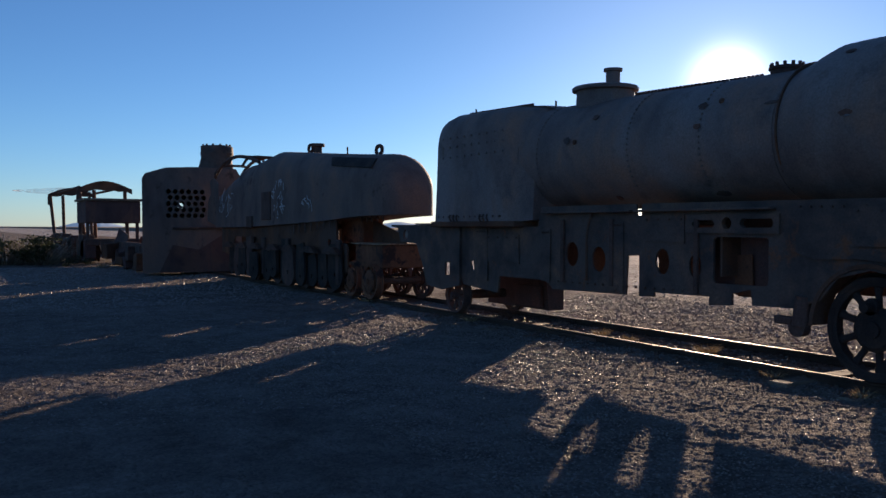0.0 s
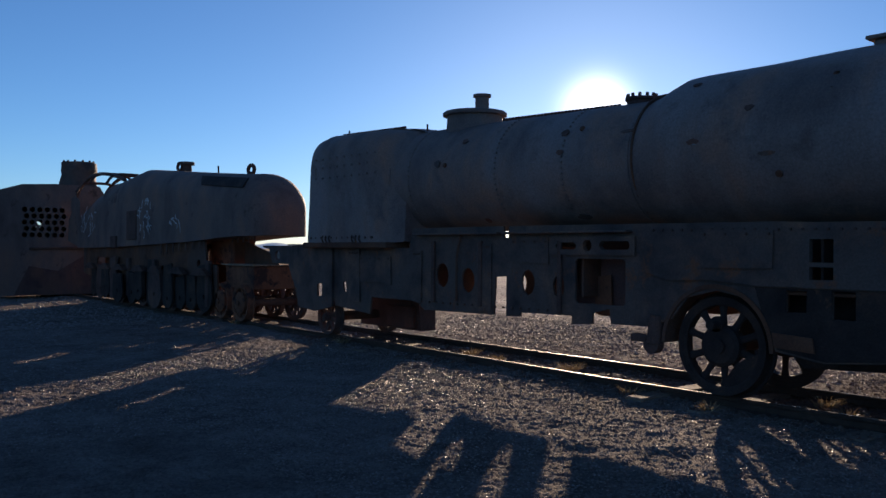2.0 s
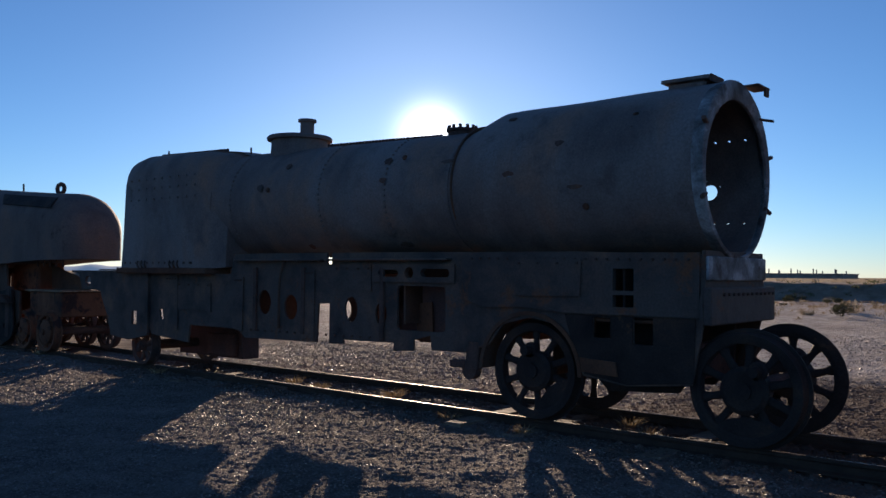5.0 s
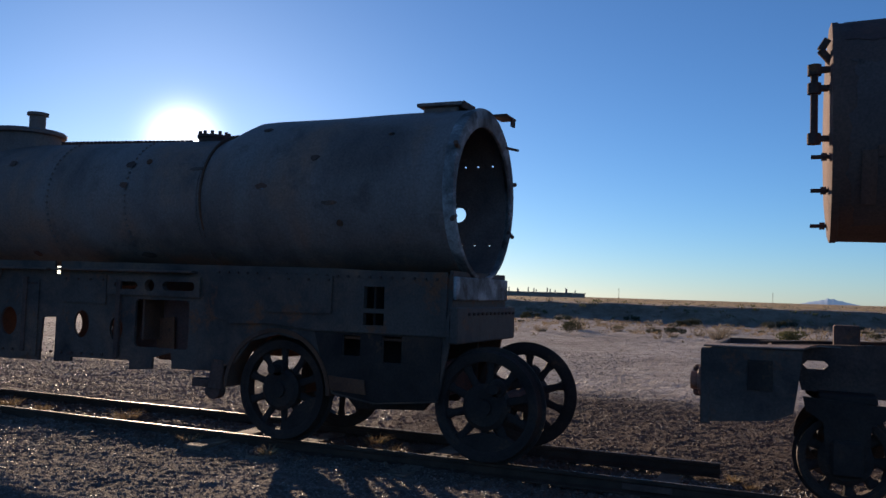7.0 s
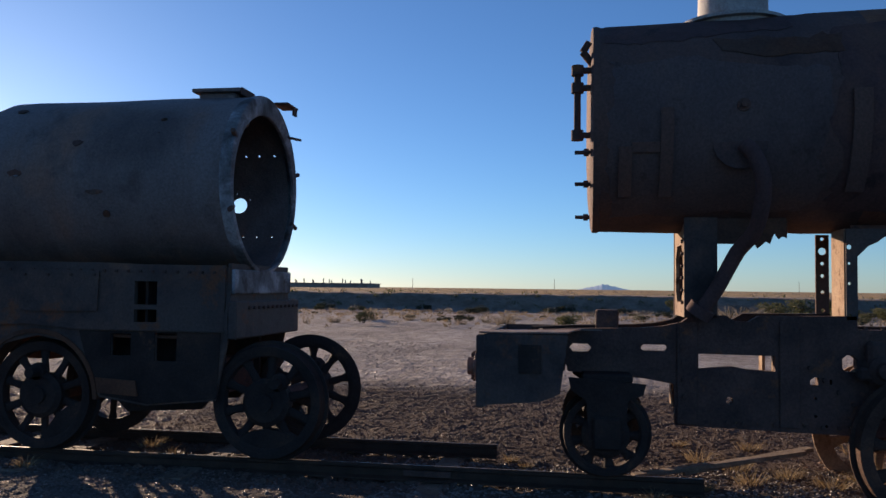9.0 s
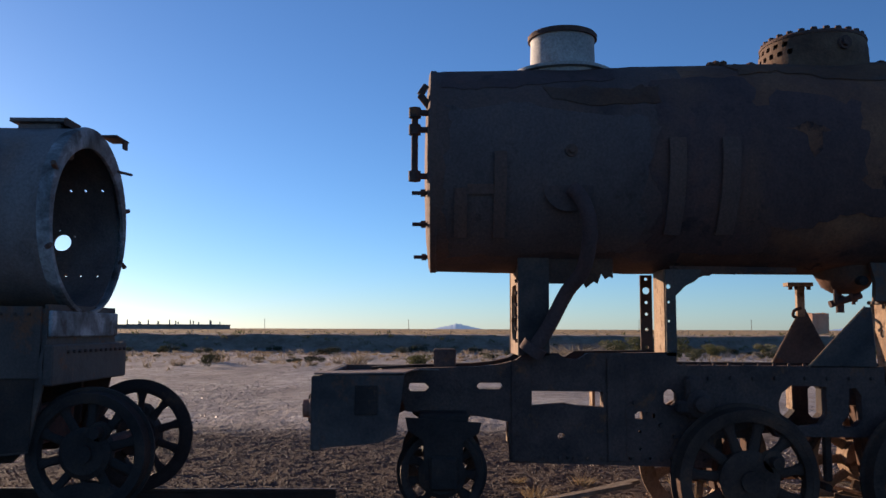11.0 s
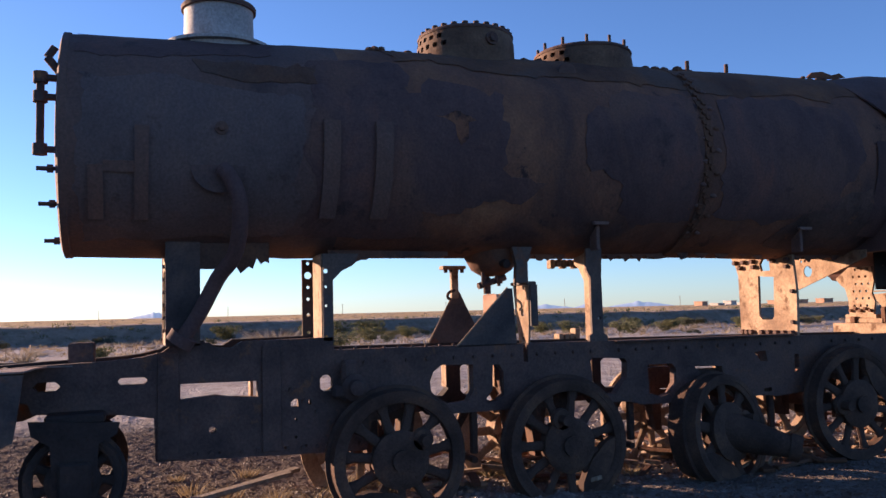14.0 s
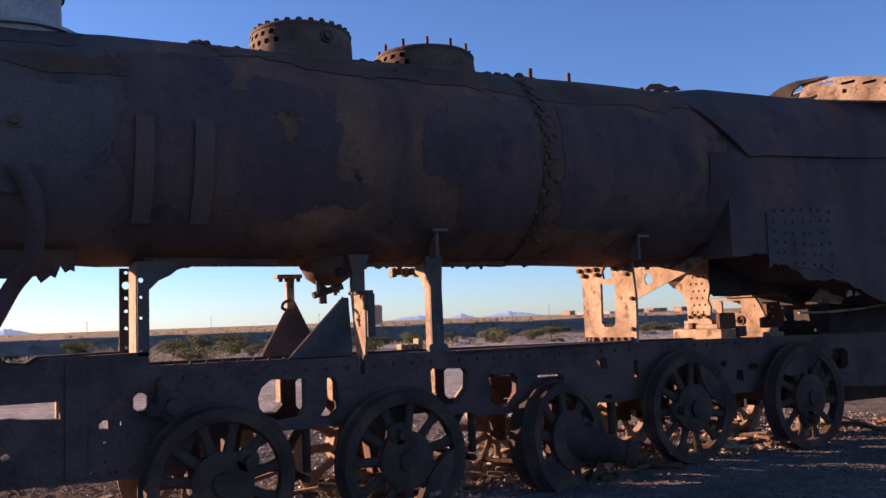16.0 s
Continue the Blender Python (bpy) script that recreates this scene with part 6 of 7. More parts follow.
    # leading bogie
    for y in (0.01,):
        for x, rz in ((6.45, 180), (7.6, 0)):
            wheel(L, pose(x, y, 0.46, 15, 0, rz), 0.335, 9, False, False, BLACKIRON, 0.56)
        axle(L, y, 0.46, 6.4, 7.65)
    for x in (6.34, 7.68):
        part("axle_guard", sheet(bmesh.new(), [(0.3, 0.9), (-0.3, 0.86), (-0.28, 0.78), (-0.16, 0.72), (-0.14, 0.42), (0.14, 0.42), (0.16, 0.72), (0.28, 0.8)], [circle(0, 0.46, 0.02, 8)], on_x(x), 0.04), BLACKIRON, L)
        part("axle_box", box(bmesh.new(), x - 0.04, x + 0.08, -0.11, 0.11, 0.34, 0.6, 0.02), BLACKIRON, L)
    part("bogie_bolster", box(bmesh.new(), 6.36, 7.7, -0.2, 0.2, 0.86, 0.93, 0.015), BLACKIRON, L)
    # driving wheels
    for i, (y, z, r) in enumerate(((-2.42, 0.41, 0.57), (-3.96, 0.41, 0.58), (-7.26, 0.57, 0.575), (-9.05, 0.55, 0.6))):
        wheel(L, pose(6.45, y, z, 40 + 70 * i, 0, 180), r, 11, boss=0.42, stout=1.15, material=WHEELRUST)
        # Far-side wheel takes the pale PLATE colour to look sunlit.
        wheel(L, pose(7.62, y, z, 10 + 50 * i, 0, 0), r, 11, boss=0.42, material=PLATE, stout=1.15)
        axle(L, y, z, 6.45, 7.6, 0.085)
    wheel(L, pose(7.62, -5.6, 0.42, 33, 0, 0), 0.58, 11, material=PLATE)
    wheel(L, pose(6.42, -5.64, 0.4, 25, -8, 196), 0.55, 9, boss=0.5, stout=1.4, material=WHEELRUST)
    part("wheel_drum", lathe(bmesh.new(), [(-0.05, 0.4), (-0.05, 0.53), (-0.26, 0.52), (-0.26, 0.38)], "x", (0, 0, 0), 48, True), WHEELRUST, L).matrix_basis = pose(6.42, -5.64, 0.4, 25, -8, 196)
    part("loose_axle", cyl(cyl(bmesh.new(), (6.46, -5.62, 0.42), (6.08, -6.1, 0.27), 0.2, 0.1, 24), (6.1, -6.08, 0.275), (6.04, -6.16, 0.25), 0.125, seg=20), WHEELRUST, L, "fallen axle stub leaning on the ground")
    # Gear between the wheels takes the darker brown to look shaded.
    for y, z in ((-2.42, 0.5), (-3.96, 0.5), (-7.26, 0.6), (-9.05, 0.6), (-5.6, 0.55)):
        for x in (6.72, 7.26):
            part("horn_block", sheet(bmesh.new(), [(y - 0.26, z + 0.42), (y - 0.17, z - 0.22), (y - 0.1, z - 0.22), (y - 0.1, z + 0.2), (y + 0.1, z + 0.2), (y + 0.1, z - 0.22), (y + 0.17, z - 0.22), (y + 0.26, z + 0.42)], [], on_x(x), 0.14), WHEELRUST, L)
    for y in (-3.35, -4.95, -6.6, -8.25):
        part("brake_hanger", tube(bmesh.new(), [(7.0, y, 1.1), (7.0, y + 0.05, 0.8), (7.0, y + 0.22, 0.5), (7.0, y + 0.16, 0.25)], 0.035, 8), WHEELRUST, L)
        part("cross_rod", cyl(bmesh.new(), (6.7, y + 0.16, 0.3), (7.4, y + 0.16, 0.3), 0.03), WHEELRUST, L)
    # springs and rods between the wheels
    for y in (-3.2, -4.8, -6.45, -8.2):
        bm = bmesh.new()
        for k in range(5):
            box(bm, 6.70, 6.78, y - 0.34 + 0.05 * k, y + 0.34 - 0.05 * k, 0.72 + 0.018 * k, 0.735 + 0.018 * k)
        part("leaf_spring", bm, WHEELRUST, L)
        part("spring_hanger", box(bmesh.new(), 6.71, 6.77, y - 0.03, y + 0.03, 0.35, 0.72, 0.01), WHEELRUST, L)


second_locomotive()


# ---- third wreck, behind the first locomotive: a water tank on its wheels ----
def tank_wreck():
    T = thing("tank_wagon", "dark steel water tank with white scrawls on a rusted frame", "wagon", (7.0, 18, 0))
    rows = []
    nose = [(14.42 + 0.95 * (1 - math.cos(t)), 2.0 + 0.97 * math.sin(t) ** 0.8, 1.76 - 0.02 * math.sin(t), 0.12 + 0.54 * math.sin(t) ** 0.75) for t in (radians(a) for a in (4, 12, 22, 34, 48, 64, 80))]
    for y, zt, zb, w, rr in [(y, zt, zb, w, min(0.58, w * 0.9, (zt - zb) * 0.8)) for y, zt, zb, w in nose] + [(15.9, 3.0, 1.72, 0.665, 0.58), (17.5, 3.13, 1.64, 0.68, 0.58), (20.95, 3.43, 1.55, 0.70, 0.58), (22.4, 3.28, 1.52, 0.72, 0.6), (24.2, 3.0, 1.5, 0.72, 0.6), (25.6, 2.65, 1.5, 0.68, 0.6)]:
        n = 8
        s = [(6.93 - w, y, zb)] + [(6.93 - w + rr * (1 - math.cos(t)), y, zt - rr + rr * math.sin(t)) for t in (math.pi / 2 * i / n for i in range(n + 1))]
        rows.append(s + [(13.86 - x, yy, z) for x, yy, z in s][::-1])
    part("tank_body", loft(bmesh.new(), rows), TANKSKIN, T, "dark riveted tank with a bull-nosed end")
    for y, z in ((16.12, 3.05), (19.9, 3.38)):
        bm = bmesh.new()
        n = 14
        for i in range(n):
            a, b = 2 * math.pi * i / n, 2 * math.pi * (i + 1) / n
            cyl(bm, (7, y + 0.14 * math.cos(a), z + 0.06 + 0.09 * math.sin(a)), (7, y + 0.14 * math.cos(b), z + 0.06 + 0.09 * math.sin(b)), 0.04, seg=8)
        part("lifting_ring", bm, IRON, T)
    part("filler_cap", lathe(bmesh.new(), [(3.1, 0.11), (3.44, 0.1), (3.45, 0.17), (3.52, 0.16), (3.53, 0.03)], "z", (7.0, 19.45, 0), 20), IRON, T)
    def slope(u, v, w):
        zt, ww = (3.0 + (u - 15.9) * 0.081, 0.665 + (u - 15.9) * 0.0094)
        return (6.93 - ww + 0.58 * (1 - math.cos(math.radians(30) + v * 1.72)) - 0.012 - w, u, zt - 0.58 + 0.58 * math.sin(math.radians(30) + v * 1.72) + 0.01 + w)
    # Opening drawn as a black sheet laid on the shoulder, its dark painted.
    part("roof_hatch", sheet(bmesh.new(), [(15.1, 0.0), (17.0, 0.0), (17.35, 0.26), (15.2, 0.26)], [], slope, 0.008, (0.3, 0.06)), BLACKIRON, T, "dark rectangular opening in the tank shoulder")
    part("aerial_stub", cyl(bmesh.new(), (7.0, 17.7, 3.1), (7.0, 17.72, 3.3), 0.018), IRON, T)
    # Side opening drawn as a raised dark panel, its dark painted.
    part("side_door", box(bmesh.new(), 6.2, 6.24, 20.62, 21.28, 1.7, 2.4, 0.01), IRON, T, "dark narrow side opening")
    part("step_box", box(bmesh.new(), 6.16, 6.25, 22.0, 22.4, 1.5, 1.8, 0.01), IRON, T)
    for x in (6.5, 7.3):
        part("roof_rib", tube(bmesh.new(), [(x, 22.3, 3.24), (x, 23.2, 3.42), (x, 24.3, 3.53), (x, 25.4, 3.46), (x, 26.3, 3.2), (x, 26.7, 2.9)], 0.05, 8), IRON, T, "bent iron rib over the broken tank end")
    for y, z in ((23.2, 3.42), (24.6, 3.53), (25.9, 3.34)):
        part("roof_hoop", tube(bmesh.new(), [(6.3, y, z - 0.25), (6.5, y, z), (6.9, y, z + 0.04), (7.3, y, z), (7.5, y, z - 0.25)], 0.04, 8), IRON, T)
    part("torn_side", sheet(bmesh.new(), [(25.4, 1.5), (26.6, 1.7), (26.5, 2.3), (26.2, 2.5), (26.3, 2.9), (25.9, 3.0), (25.4, 2.8)], [], on_x(6.26), 0.02), TANKSKIN, T, "torn end of the tank side")
    part("curved_hood", loft(bmesh.new(), [[(6.93 + q * math.cos(t), y, 2.6 + 0.66 * math.sin(t)) for t in (math.pi * i / 14 for i in range(15))] for y, q in ((22.4, 0.7), (23.0, 0.72), (23.4, 0.7))]), TANKSKIN, T)
    # white scrawls: short strokes of paint
    rnd = random.Random(8)
    for y0, y1, z0, z1, n in ((19.6, 20.4, 1.9, 2.6, 26), (23.6, 25.1, 1.86, 2.45, 24), (17.9, 18.55, 2.02, 2.17, 8)):
        for _ in range(n):
            y, z = rnd.uniform(y0, y1), rnd.uniform(z0, z1)
            a, ln = rnd.uniform(0, 6.28), rnd.uniform(0.08, 0.2)
            p, rows2 = Vector((6.238 - 0.009 * (y0 - 17.0), y, z)), []
            for k in range(5):
                nrm = Vector((0, -math.sin(a), math.cos(a))) * 0.014
                rows2.append((p + nrm, p - nrm))
                p = p + Vector((0, math.cos(a), math.sin(a))) * ln / 3
                a += rnd.uniform(-0.9, 0.9)
            bm = bmesh.new()
            vs = [[bm.verts.new(v) for v in r2] for r2 in rows2]
            for u, v in zip(vs, vs[1:]):
                bm.faces.new((u[0], u[1], v[1], v[0]))
            part("paint_stroke", bm, GRAFFITI, T, "white sprayed stroke", False)
    # frame, uprights and wheels
    side = [(16.9, 1.68), (16.8, 1.2), (16.3, 1.16), (16.25, 0.5), (16.6, 0.3), (18.0, 0.32), (18.2, 0.55), (20.0, 0.5), (20.2, 0.3), (23.6, 0.4), (24.4, 0.7), (25.3, 0.8), (25.3, 1.55), (20.2, 1.6), (18, 1.65)]
    cuts = [circle(17.2, 1.18, 0.1, 10, 0.09), rect(18.6, 19.4, 0.75, 1.1, 0.05), rect(22.9, 24.1, 0.95, 1.25, 0.1)]
    part("underframe", sheet(bmesh.new(), side, cuts, on_x(6.35), 0.04), RUST, T, "rusted underframe plate")
    far = [(18.6, 1.6)] + [p for p in side if p[0] > 18.1]
    part("underframe", sheet(bmesh.new(), far, [], on_x(7.55), 0.04), RUST, T, "rusted underframe plate")
    part("pivot_block", box(bmesh.new(), 6.75, 7.25, 16.4, 17.5, 1.17, 1.7, 0.03), REDRUST, T, "rust-red pivot block under the tank")
    # Plate added to block low sun and shape the lit band on the ground.
    part("sloping_bracket", sheet(bmesh.new(), [(14.95, 1.2), (16.4, 1.2), (16.4, 1.66), (15.4, 1.45), (14.95, 1.3)], [], on_x(7.0), 0.03), RUST, T)
    # axle boxes, spring packs and hangers crowding the side
    rt = random.Random(5)
    for k in range(13):
        y = 16.7 + k * 0.62 + rt.uniform(-0.12, 0.12)
        z1, w, zc = rt.uniform(0.85, 1.25), rt.uniform(0.26, 0.42), rt.uniform(0.4, 0.52)
        low = [(y + w * math.cos(t), zc + w * 0.8 * math.sin(t)) for t in (math.pi + math.pi * i / 8 for i in range(9))]
        part(("axle_guard", "hanger", "spring_guard")[k % 3], sheet(bmesh.new(), low + [(y + w * 0.8, z1), (y - w * 0.7, z1 + rt.uniform(-0.1, 0.1))], [circle(y, zc, 0.05, 8)], on_x(6.2 + rt.uniform(-0.06, 0.08)), rt.uniform(0.03, 0.1)), (BLACKIRON, BLACKIRON, IRON)[rt.randrange(3)], T)
        if k % 2 == 0:
            bm = bmesh.new()
            for q in range(5):
                box(bm, 6.14, 6.24, y - 0.42 + 0.06 * q, y + 0.42 - 0.06 * q, 0.95 + 0.03 * q, 0.975 + 0.03 * q)
            part("leaf_spring", bm, IRON, T)
    # Added backing that stops light from showing through under the tank.
    part("inner_plate", box(bmesh.new(), 6.72, 6.76, 17.6, 24.6, 0.12, 1.5, 0.02), DARKSKIN, T)
    for k in range(7):
        y = 17.0 + 0.36 * k
        part("dangling_strip", box(bmesh.new(), 6.28, 6.3, y, y + 0.05, 1.52 - 0.03 * k, 1.66, 0.004), IRON, T)
    for k in range(5):
        part("dangling_strip", box(bmesh.new(), 6.5, 6.53, 14.95 + 0.24 * k, 14.98 + 0.24 * k, 1.62, 1.76, 0.003), IRON, T)
    # Added box closes the gaps below the tank into one dark mass.
    part("water_pocket", box(bmesh.new(), 6.6, 7.2, 18.4, 24.2, 0.55, 1.5, 0.05), RUST, T)
    part("drag_box", box(bmesh.new(), 6.5, 7.5, 14.95, 16.2, 0.72, 1.17, 0.02), REDRUST, T, "rust-red box behind the end axle")
    part("drag_cap", box(bmesh.new(), 6.44, 7.56, 14.9, 16.3, 1.172, 1.2, 0.006), PLATE, T)
    for i, y in enumerate((15.3, 16.2, 17.2, 18.7, 20.6, 22.2)):
        rr = 0.36 if i < 2 else 0.48
        wheel(T, pose(6.45, y, rr + 0.1, 31 * i, 0, 180), rr, 10, False, False, REDRUST if i < 2 else None, 0.6 if i < 2 else 0.26)
        wheel(T, pose(7.6, y, rr + 0.1, 13 * i, 0, 0), rr, 10, False, False)
        axle(T, y, rr + 0.1, 6.45, 7.6)
    for i, y in enumerate((16.6, 19.6, 21.4)):
        part("hanger", box(bmesh.new(), 6.26, 6.36, y - 0.09, y + 0.09, 0.3, 1.25, 0.02), IRON, T)


tank_wreck()


# ---- upended smokebox with its tube plate showing, then bare wagons ----
def boiler_end():
    B = thing("boiler_wreck", "cut-off boiler end with rows of flue holes and a ragged chimney", "boiler", (6.3, 27.5, 0))
    prof = [(4.42, 0.1), (4.4, 2.98), (4.5, 3.14), (5.1, 3.33), (6.0, 3.38), (7.28, 3.36), (7.5, 3.0), (7.5, 0.1)]
    hs = [circle(5.18 + 0.205 * i + 0.05 * (j % 2), 1.86 + 0.185 * j, 0.078, 10) for i in range(6) for j in range(5)]
    part("tube_plate", sheet(bmesh.new(), prof, hs, on_y(27.0), 0.05), TANKSKIN, B, "flat plate pierced by rows of flue holes")
    bm = loft(bmesh.new(), [[(x + (y - 27.05) * (0.32 if x < 6 else 0.0), y, z) for x, z in prof] for y in (27.05, 28.6)], (False, False))
    part("wrapper", bm, DARKSKIN, B)
    part("rust_stain_plate", sheet(bmesh.new(), [(4.9, 0.1), (7.6, 0.1), (7.6, 0.9), (6.9, 1.3), (6.1, 0.8), (5.3, 0.95)], [], on_y(26.98), 0.015), DARKSKIN, B, "dark rusted lower plate")
    part("chimney", lathe(bmesh.new(), [(3.1, 0.56), (3.3, 0.52), (3.6, 0.5), (3.75, 0.54), (3.96, 0.5), (4.0, 0.42), (3.7, 0.3)], "z", (6.83, 27.6, 0.12), 30, False, 0.14), SOOTY, B, "ragged flared chimney")
    for i in range(12):
        a = 2 * math.pi * i / 12
        bolt_row(B, (6.83 + 0.43 * math.cos(a), 27.6 + 0.43 * math.sin(a), 4.09), (0, 0, 0), 1, 0.035, 0.07, (0, 0, 1), IRON)
    part("cross_bar", cyl(bmesh.new(), (5.3, 26.95, 1.47), (7.1, 26.95, 1.49), 0.04), IRON, B)
    # Unseen backing, added so that most flue holes look dark.
    part("back_plate", sheet(bmesh.new(), [(x + (0.5 if x < 6 else 0.0), z) for x, z in prof], [circle(5.9, 2.2, 0.1, 9)], on_y(28.55), 0.03), RUST, B)


boiler_end()


def bare_wagon(y, x, w, length, roofed):
    W = thing("flat_wagon", "rusted open wagon with bare posts and a bowed roof" if roofed else "low dark boxed wagon with a flat plank top", "wagon", (x, y, 0), "far wagons")
    part("chassis", box(bmesh.new(), x - w, x + w, y, y + length, 0.75, 1.02, 0.03), IRON, W)
    rw = random.Random(int(y))
    for k in range(int(length * 2.4)):
        yy, s = y + length * rw.random(), rw.uniform(0.15, 0.4)
        part(("axle_box", "brake_gear", "spring_pack")[k % 3], box(bmesh.new(), x - w - 0.05, x - w + 0.4, yy - s, yy + s, rw.uniform(0.0, 0.3), rw.uniform(0.7, 1.2), 0.03), (IRON, RUST, DARKSKIN)[k % 3], W)
    for yy in (y + 0.9, y + length - 0.9):
        for xx, rz in ((x - 0.5, 180), (x + 0.55, 0)):
            wheel(W, pose(xx, yy, 0.45, 0, 0, rz), 0.36, 8, False, False)
        axle(W, yy, 0.45, x - 0.5, x + 0.55)
    if roofed:
        for yy, shift in ((y + 0.2, 0.18), (y + length - 0.3, -0.2)):
            for xx, lean in ((x - w + 0.3 + shift, -0.2), (x - w + 0.75 + shift, -0.05), (x + w - 0.2 + shift, -0.12)):
                part("post", cyl(bmesh.new(), (xx, yy, 1.0), (xx + lean, yy, 3.12), 0.08, seg=8), RUST, W)
            n = 12
            us = [(x + shift - w + 2 * w * i / n, i / n) for i in range(n + 1)]
            top = [(u, 3.17 + 0.36 * math.sin(math.pi * q)) for u, q in us]
            bot = [(u, 3.0 + 0.14 * math.sin(math.pi * q) + 0.03 * math.sin(q * 23)) for u, q in us][::-1]
            part("roof_bow", sheet(bmesh.new(), top + bot, [], on_y(yy), 0.12), RUST, W)
            part("hanging_end", box(bmesh.new(), x + shift - w - 0.02, x + shift - w + 0.12, yy, yy + 0.1, 2.62, 3.05, 0.02), RUST, W)
        for q in (0.12, 0.5, 0.88):
            xx = x - w + 2 * w * q
            z = 3.13 + 0.3 * math.sin(math.pi * q)
            part("roof_rail", cyl(bmesh.new(), (xx, y + 0.2, z), (xx, y + length - 0.3, z), 0.06, seg=8), RUST, W)
    else:
        part("body", box(bmesh.new(), x - w, x + w, y, y + length, 1.65, 2.55, 0.03), DARKSKIN, W)
        part("top_board", box(bmesh.new(), x - w - 0.1, x + w + 0.1, y - 0.1, y + length, 2.55, 2.65, 0.02), WOOD, W)
        for xx in (x - w + 0.1, x + w - 0.1):
            for yy in (y + 0.2, y + length - 0.2):
                part("leg", box(bmesh.new(), xx - 0.06, xx + 0.06, yy - 0.06, yy + 0.06, 1.0, 1.67, 0.01), IRON, W)



def stripped_chassis():
    """A low wreck of beams, boxes and wheels between the boiler end and the wagons."""
    S = thing("wagon_chassis", "low dark wrecked chassis heaped with rusted boxes and beams", "wagon", (5.9, 32, 0))
    for x in (5.0, 6.7):
        part("side_beam", box(bmesh.new(), x, x + 0.12, 28.9, 36.4, 0.6, 0.95, 0.02), IRON, S)
    part("floor_sheet", box(bmesh.new(), 5.15, 6.68, 28.9, 36.4, 0.62, 0.7, 0.01), RUST, S)
    rc = random.Random(19)
    for k in range(60):
        y, x, w = 28.8 + 7.6 * rc.random(), rc.uniform(4.7, 6.8), rc.uniform(0.15, 0.5)
        m = pose(x, y, rc.uniform(0.0, 0.6), rc.uniform(-12, 12), rc.uniform(-12, 12), rc.uniform(0, 90))
        part(("box", "bracket", "tank_piece")[k % 3], box(bmesh.new(), -w, w, -w * rc.uniform(0.1, 0.5), w * 0.2, 0.0, rc.uniform(0.15, 0.6), 0.02, m), (IRON, RUST, DARKSKIN)[k % 3], S)
    for y in (30.0, 35.0):
        for x, rz in ((5.35, 180), (6.45, 0)):
            wheel(S, pose(x, y, 0.42, 0, 0, rz), 0.34, 8, False, False)
        axle(S, y, 0.42, 5.35, 6.45)
    part("leaning_sheet", sheet(bmesh.new(), [(33.2, 0.5), (35.8, 0.6), (36.0, 1.45), (33.6, 1.2)], [], lambda u, v, w: (4.75 + 0.35 * v + w, u, v), 0.02), DARKSKIN, S, "dark sheet leaning on the chassis")


stripped_chassis()
bare_wagon(36.6, 5.15, 1.05, 2.6, False)
bare_wagon(40.0, 5.2, 1.15, 8.4, True)


# ---- plants ----
def blades(n, rad, h, width, seed, lean=0.6, clump=0.5):
    rnd = random.Random(seed)
    bm = bmesh.new()
    for _ in range(n):
        a, q = rnd.uniform(0, 6.28), rad * clump * rnd.random() ** 0.7
        p = Vector((q * math.cos(a), q * math.sin(a), 0))
        b = rnd.uniform(0, 6.28)
        out = Vector((math.cos(a + rnd.uniform(-0.8, 0.8)), math.sin(a + rnd.uniform(-0.8, 0.8)), 0)) * lean * rad
        hh = h * rnd.uniform(0.4, 1.0)
        side = Vector((math.cos(b), math.sin(b), 0)) * width
        m1 = p + out * 0.4 + Vector((0, 0, hh * 0.6))
        m2 = p + out + Vector((0, 0, hh))
        v = [bm.verts.new(x) for x in (p - side, p + side, m1 + side * 0.7, m1 - side * 0.7, m2)]
        bm.faces.new(v[:4])
        bm.faces.new((v[3], v[2], v[4]))
    return bm


def leaf_crown(n, rad, h, size, seed):
    rnd = random.Random(seed)
    bm = bmesh.new()
    lobes = [(rnd.uniform(-0.55, 0.55) * rad, rnd.uniform(-0.55, 0.55) * rad, rnd.uniform(0.3, 0.75) * h, rnd.uniform(0.3, 0.55)) for _ in range(9)]
    for _ in range(n):
        lx, ly, lz, lr = rnd.choice(lobes)
        d = Vector((rnd.gauss(0, 1), rnd.gauss(0, 1), rnd.gauss(0, 1))).normalized() * rnd.uniform(0.6, 1.05) * lr
        p = Vector((lx + d.x * rad, ly + d.y * rad, max(0.02, lz + d.z * h * 0.6)))
        u = Vector((rnd.gauss(0, 1), rnd.gauss(0, 1), rnd.gauss(0, 1))).normalized() * size * rnd.uniform(0.5, 1.3)
        w = u.orthogonal().normalized() * size * 0.45
        bm.faces.new([bm.verts.new(x) for x in (p - u, p + w, p + u, p - w)])
    return bm


def shrub(kind, x, y, s):
    m = Matrix.Translation((x, y, ground_height(x, y) - 0.02)) @ Matrix.Rotation(x * 7 + y * 3, 4, "Z") @ Matrix.Scale(s, 4)
    proto = SHRUBS[kind]
    if not proto.get("used"):
        proto["used"] = 1
        proto.matrix_basis = m
        return
    ob = proto.copy()
    scene.collection.objects.link(ob)
    ob.matrix_basis = m


SHRUBS = {}
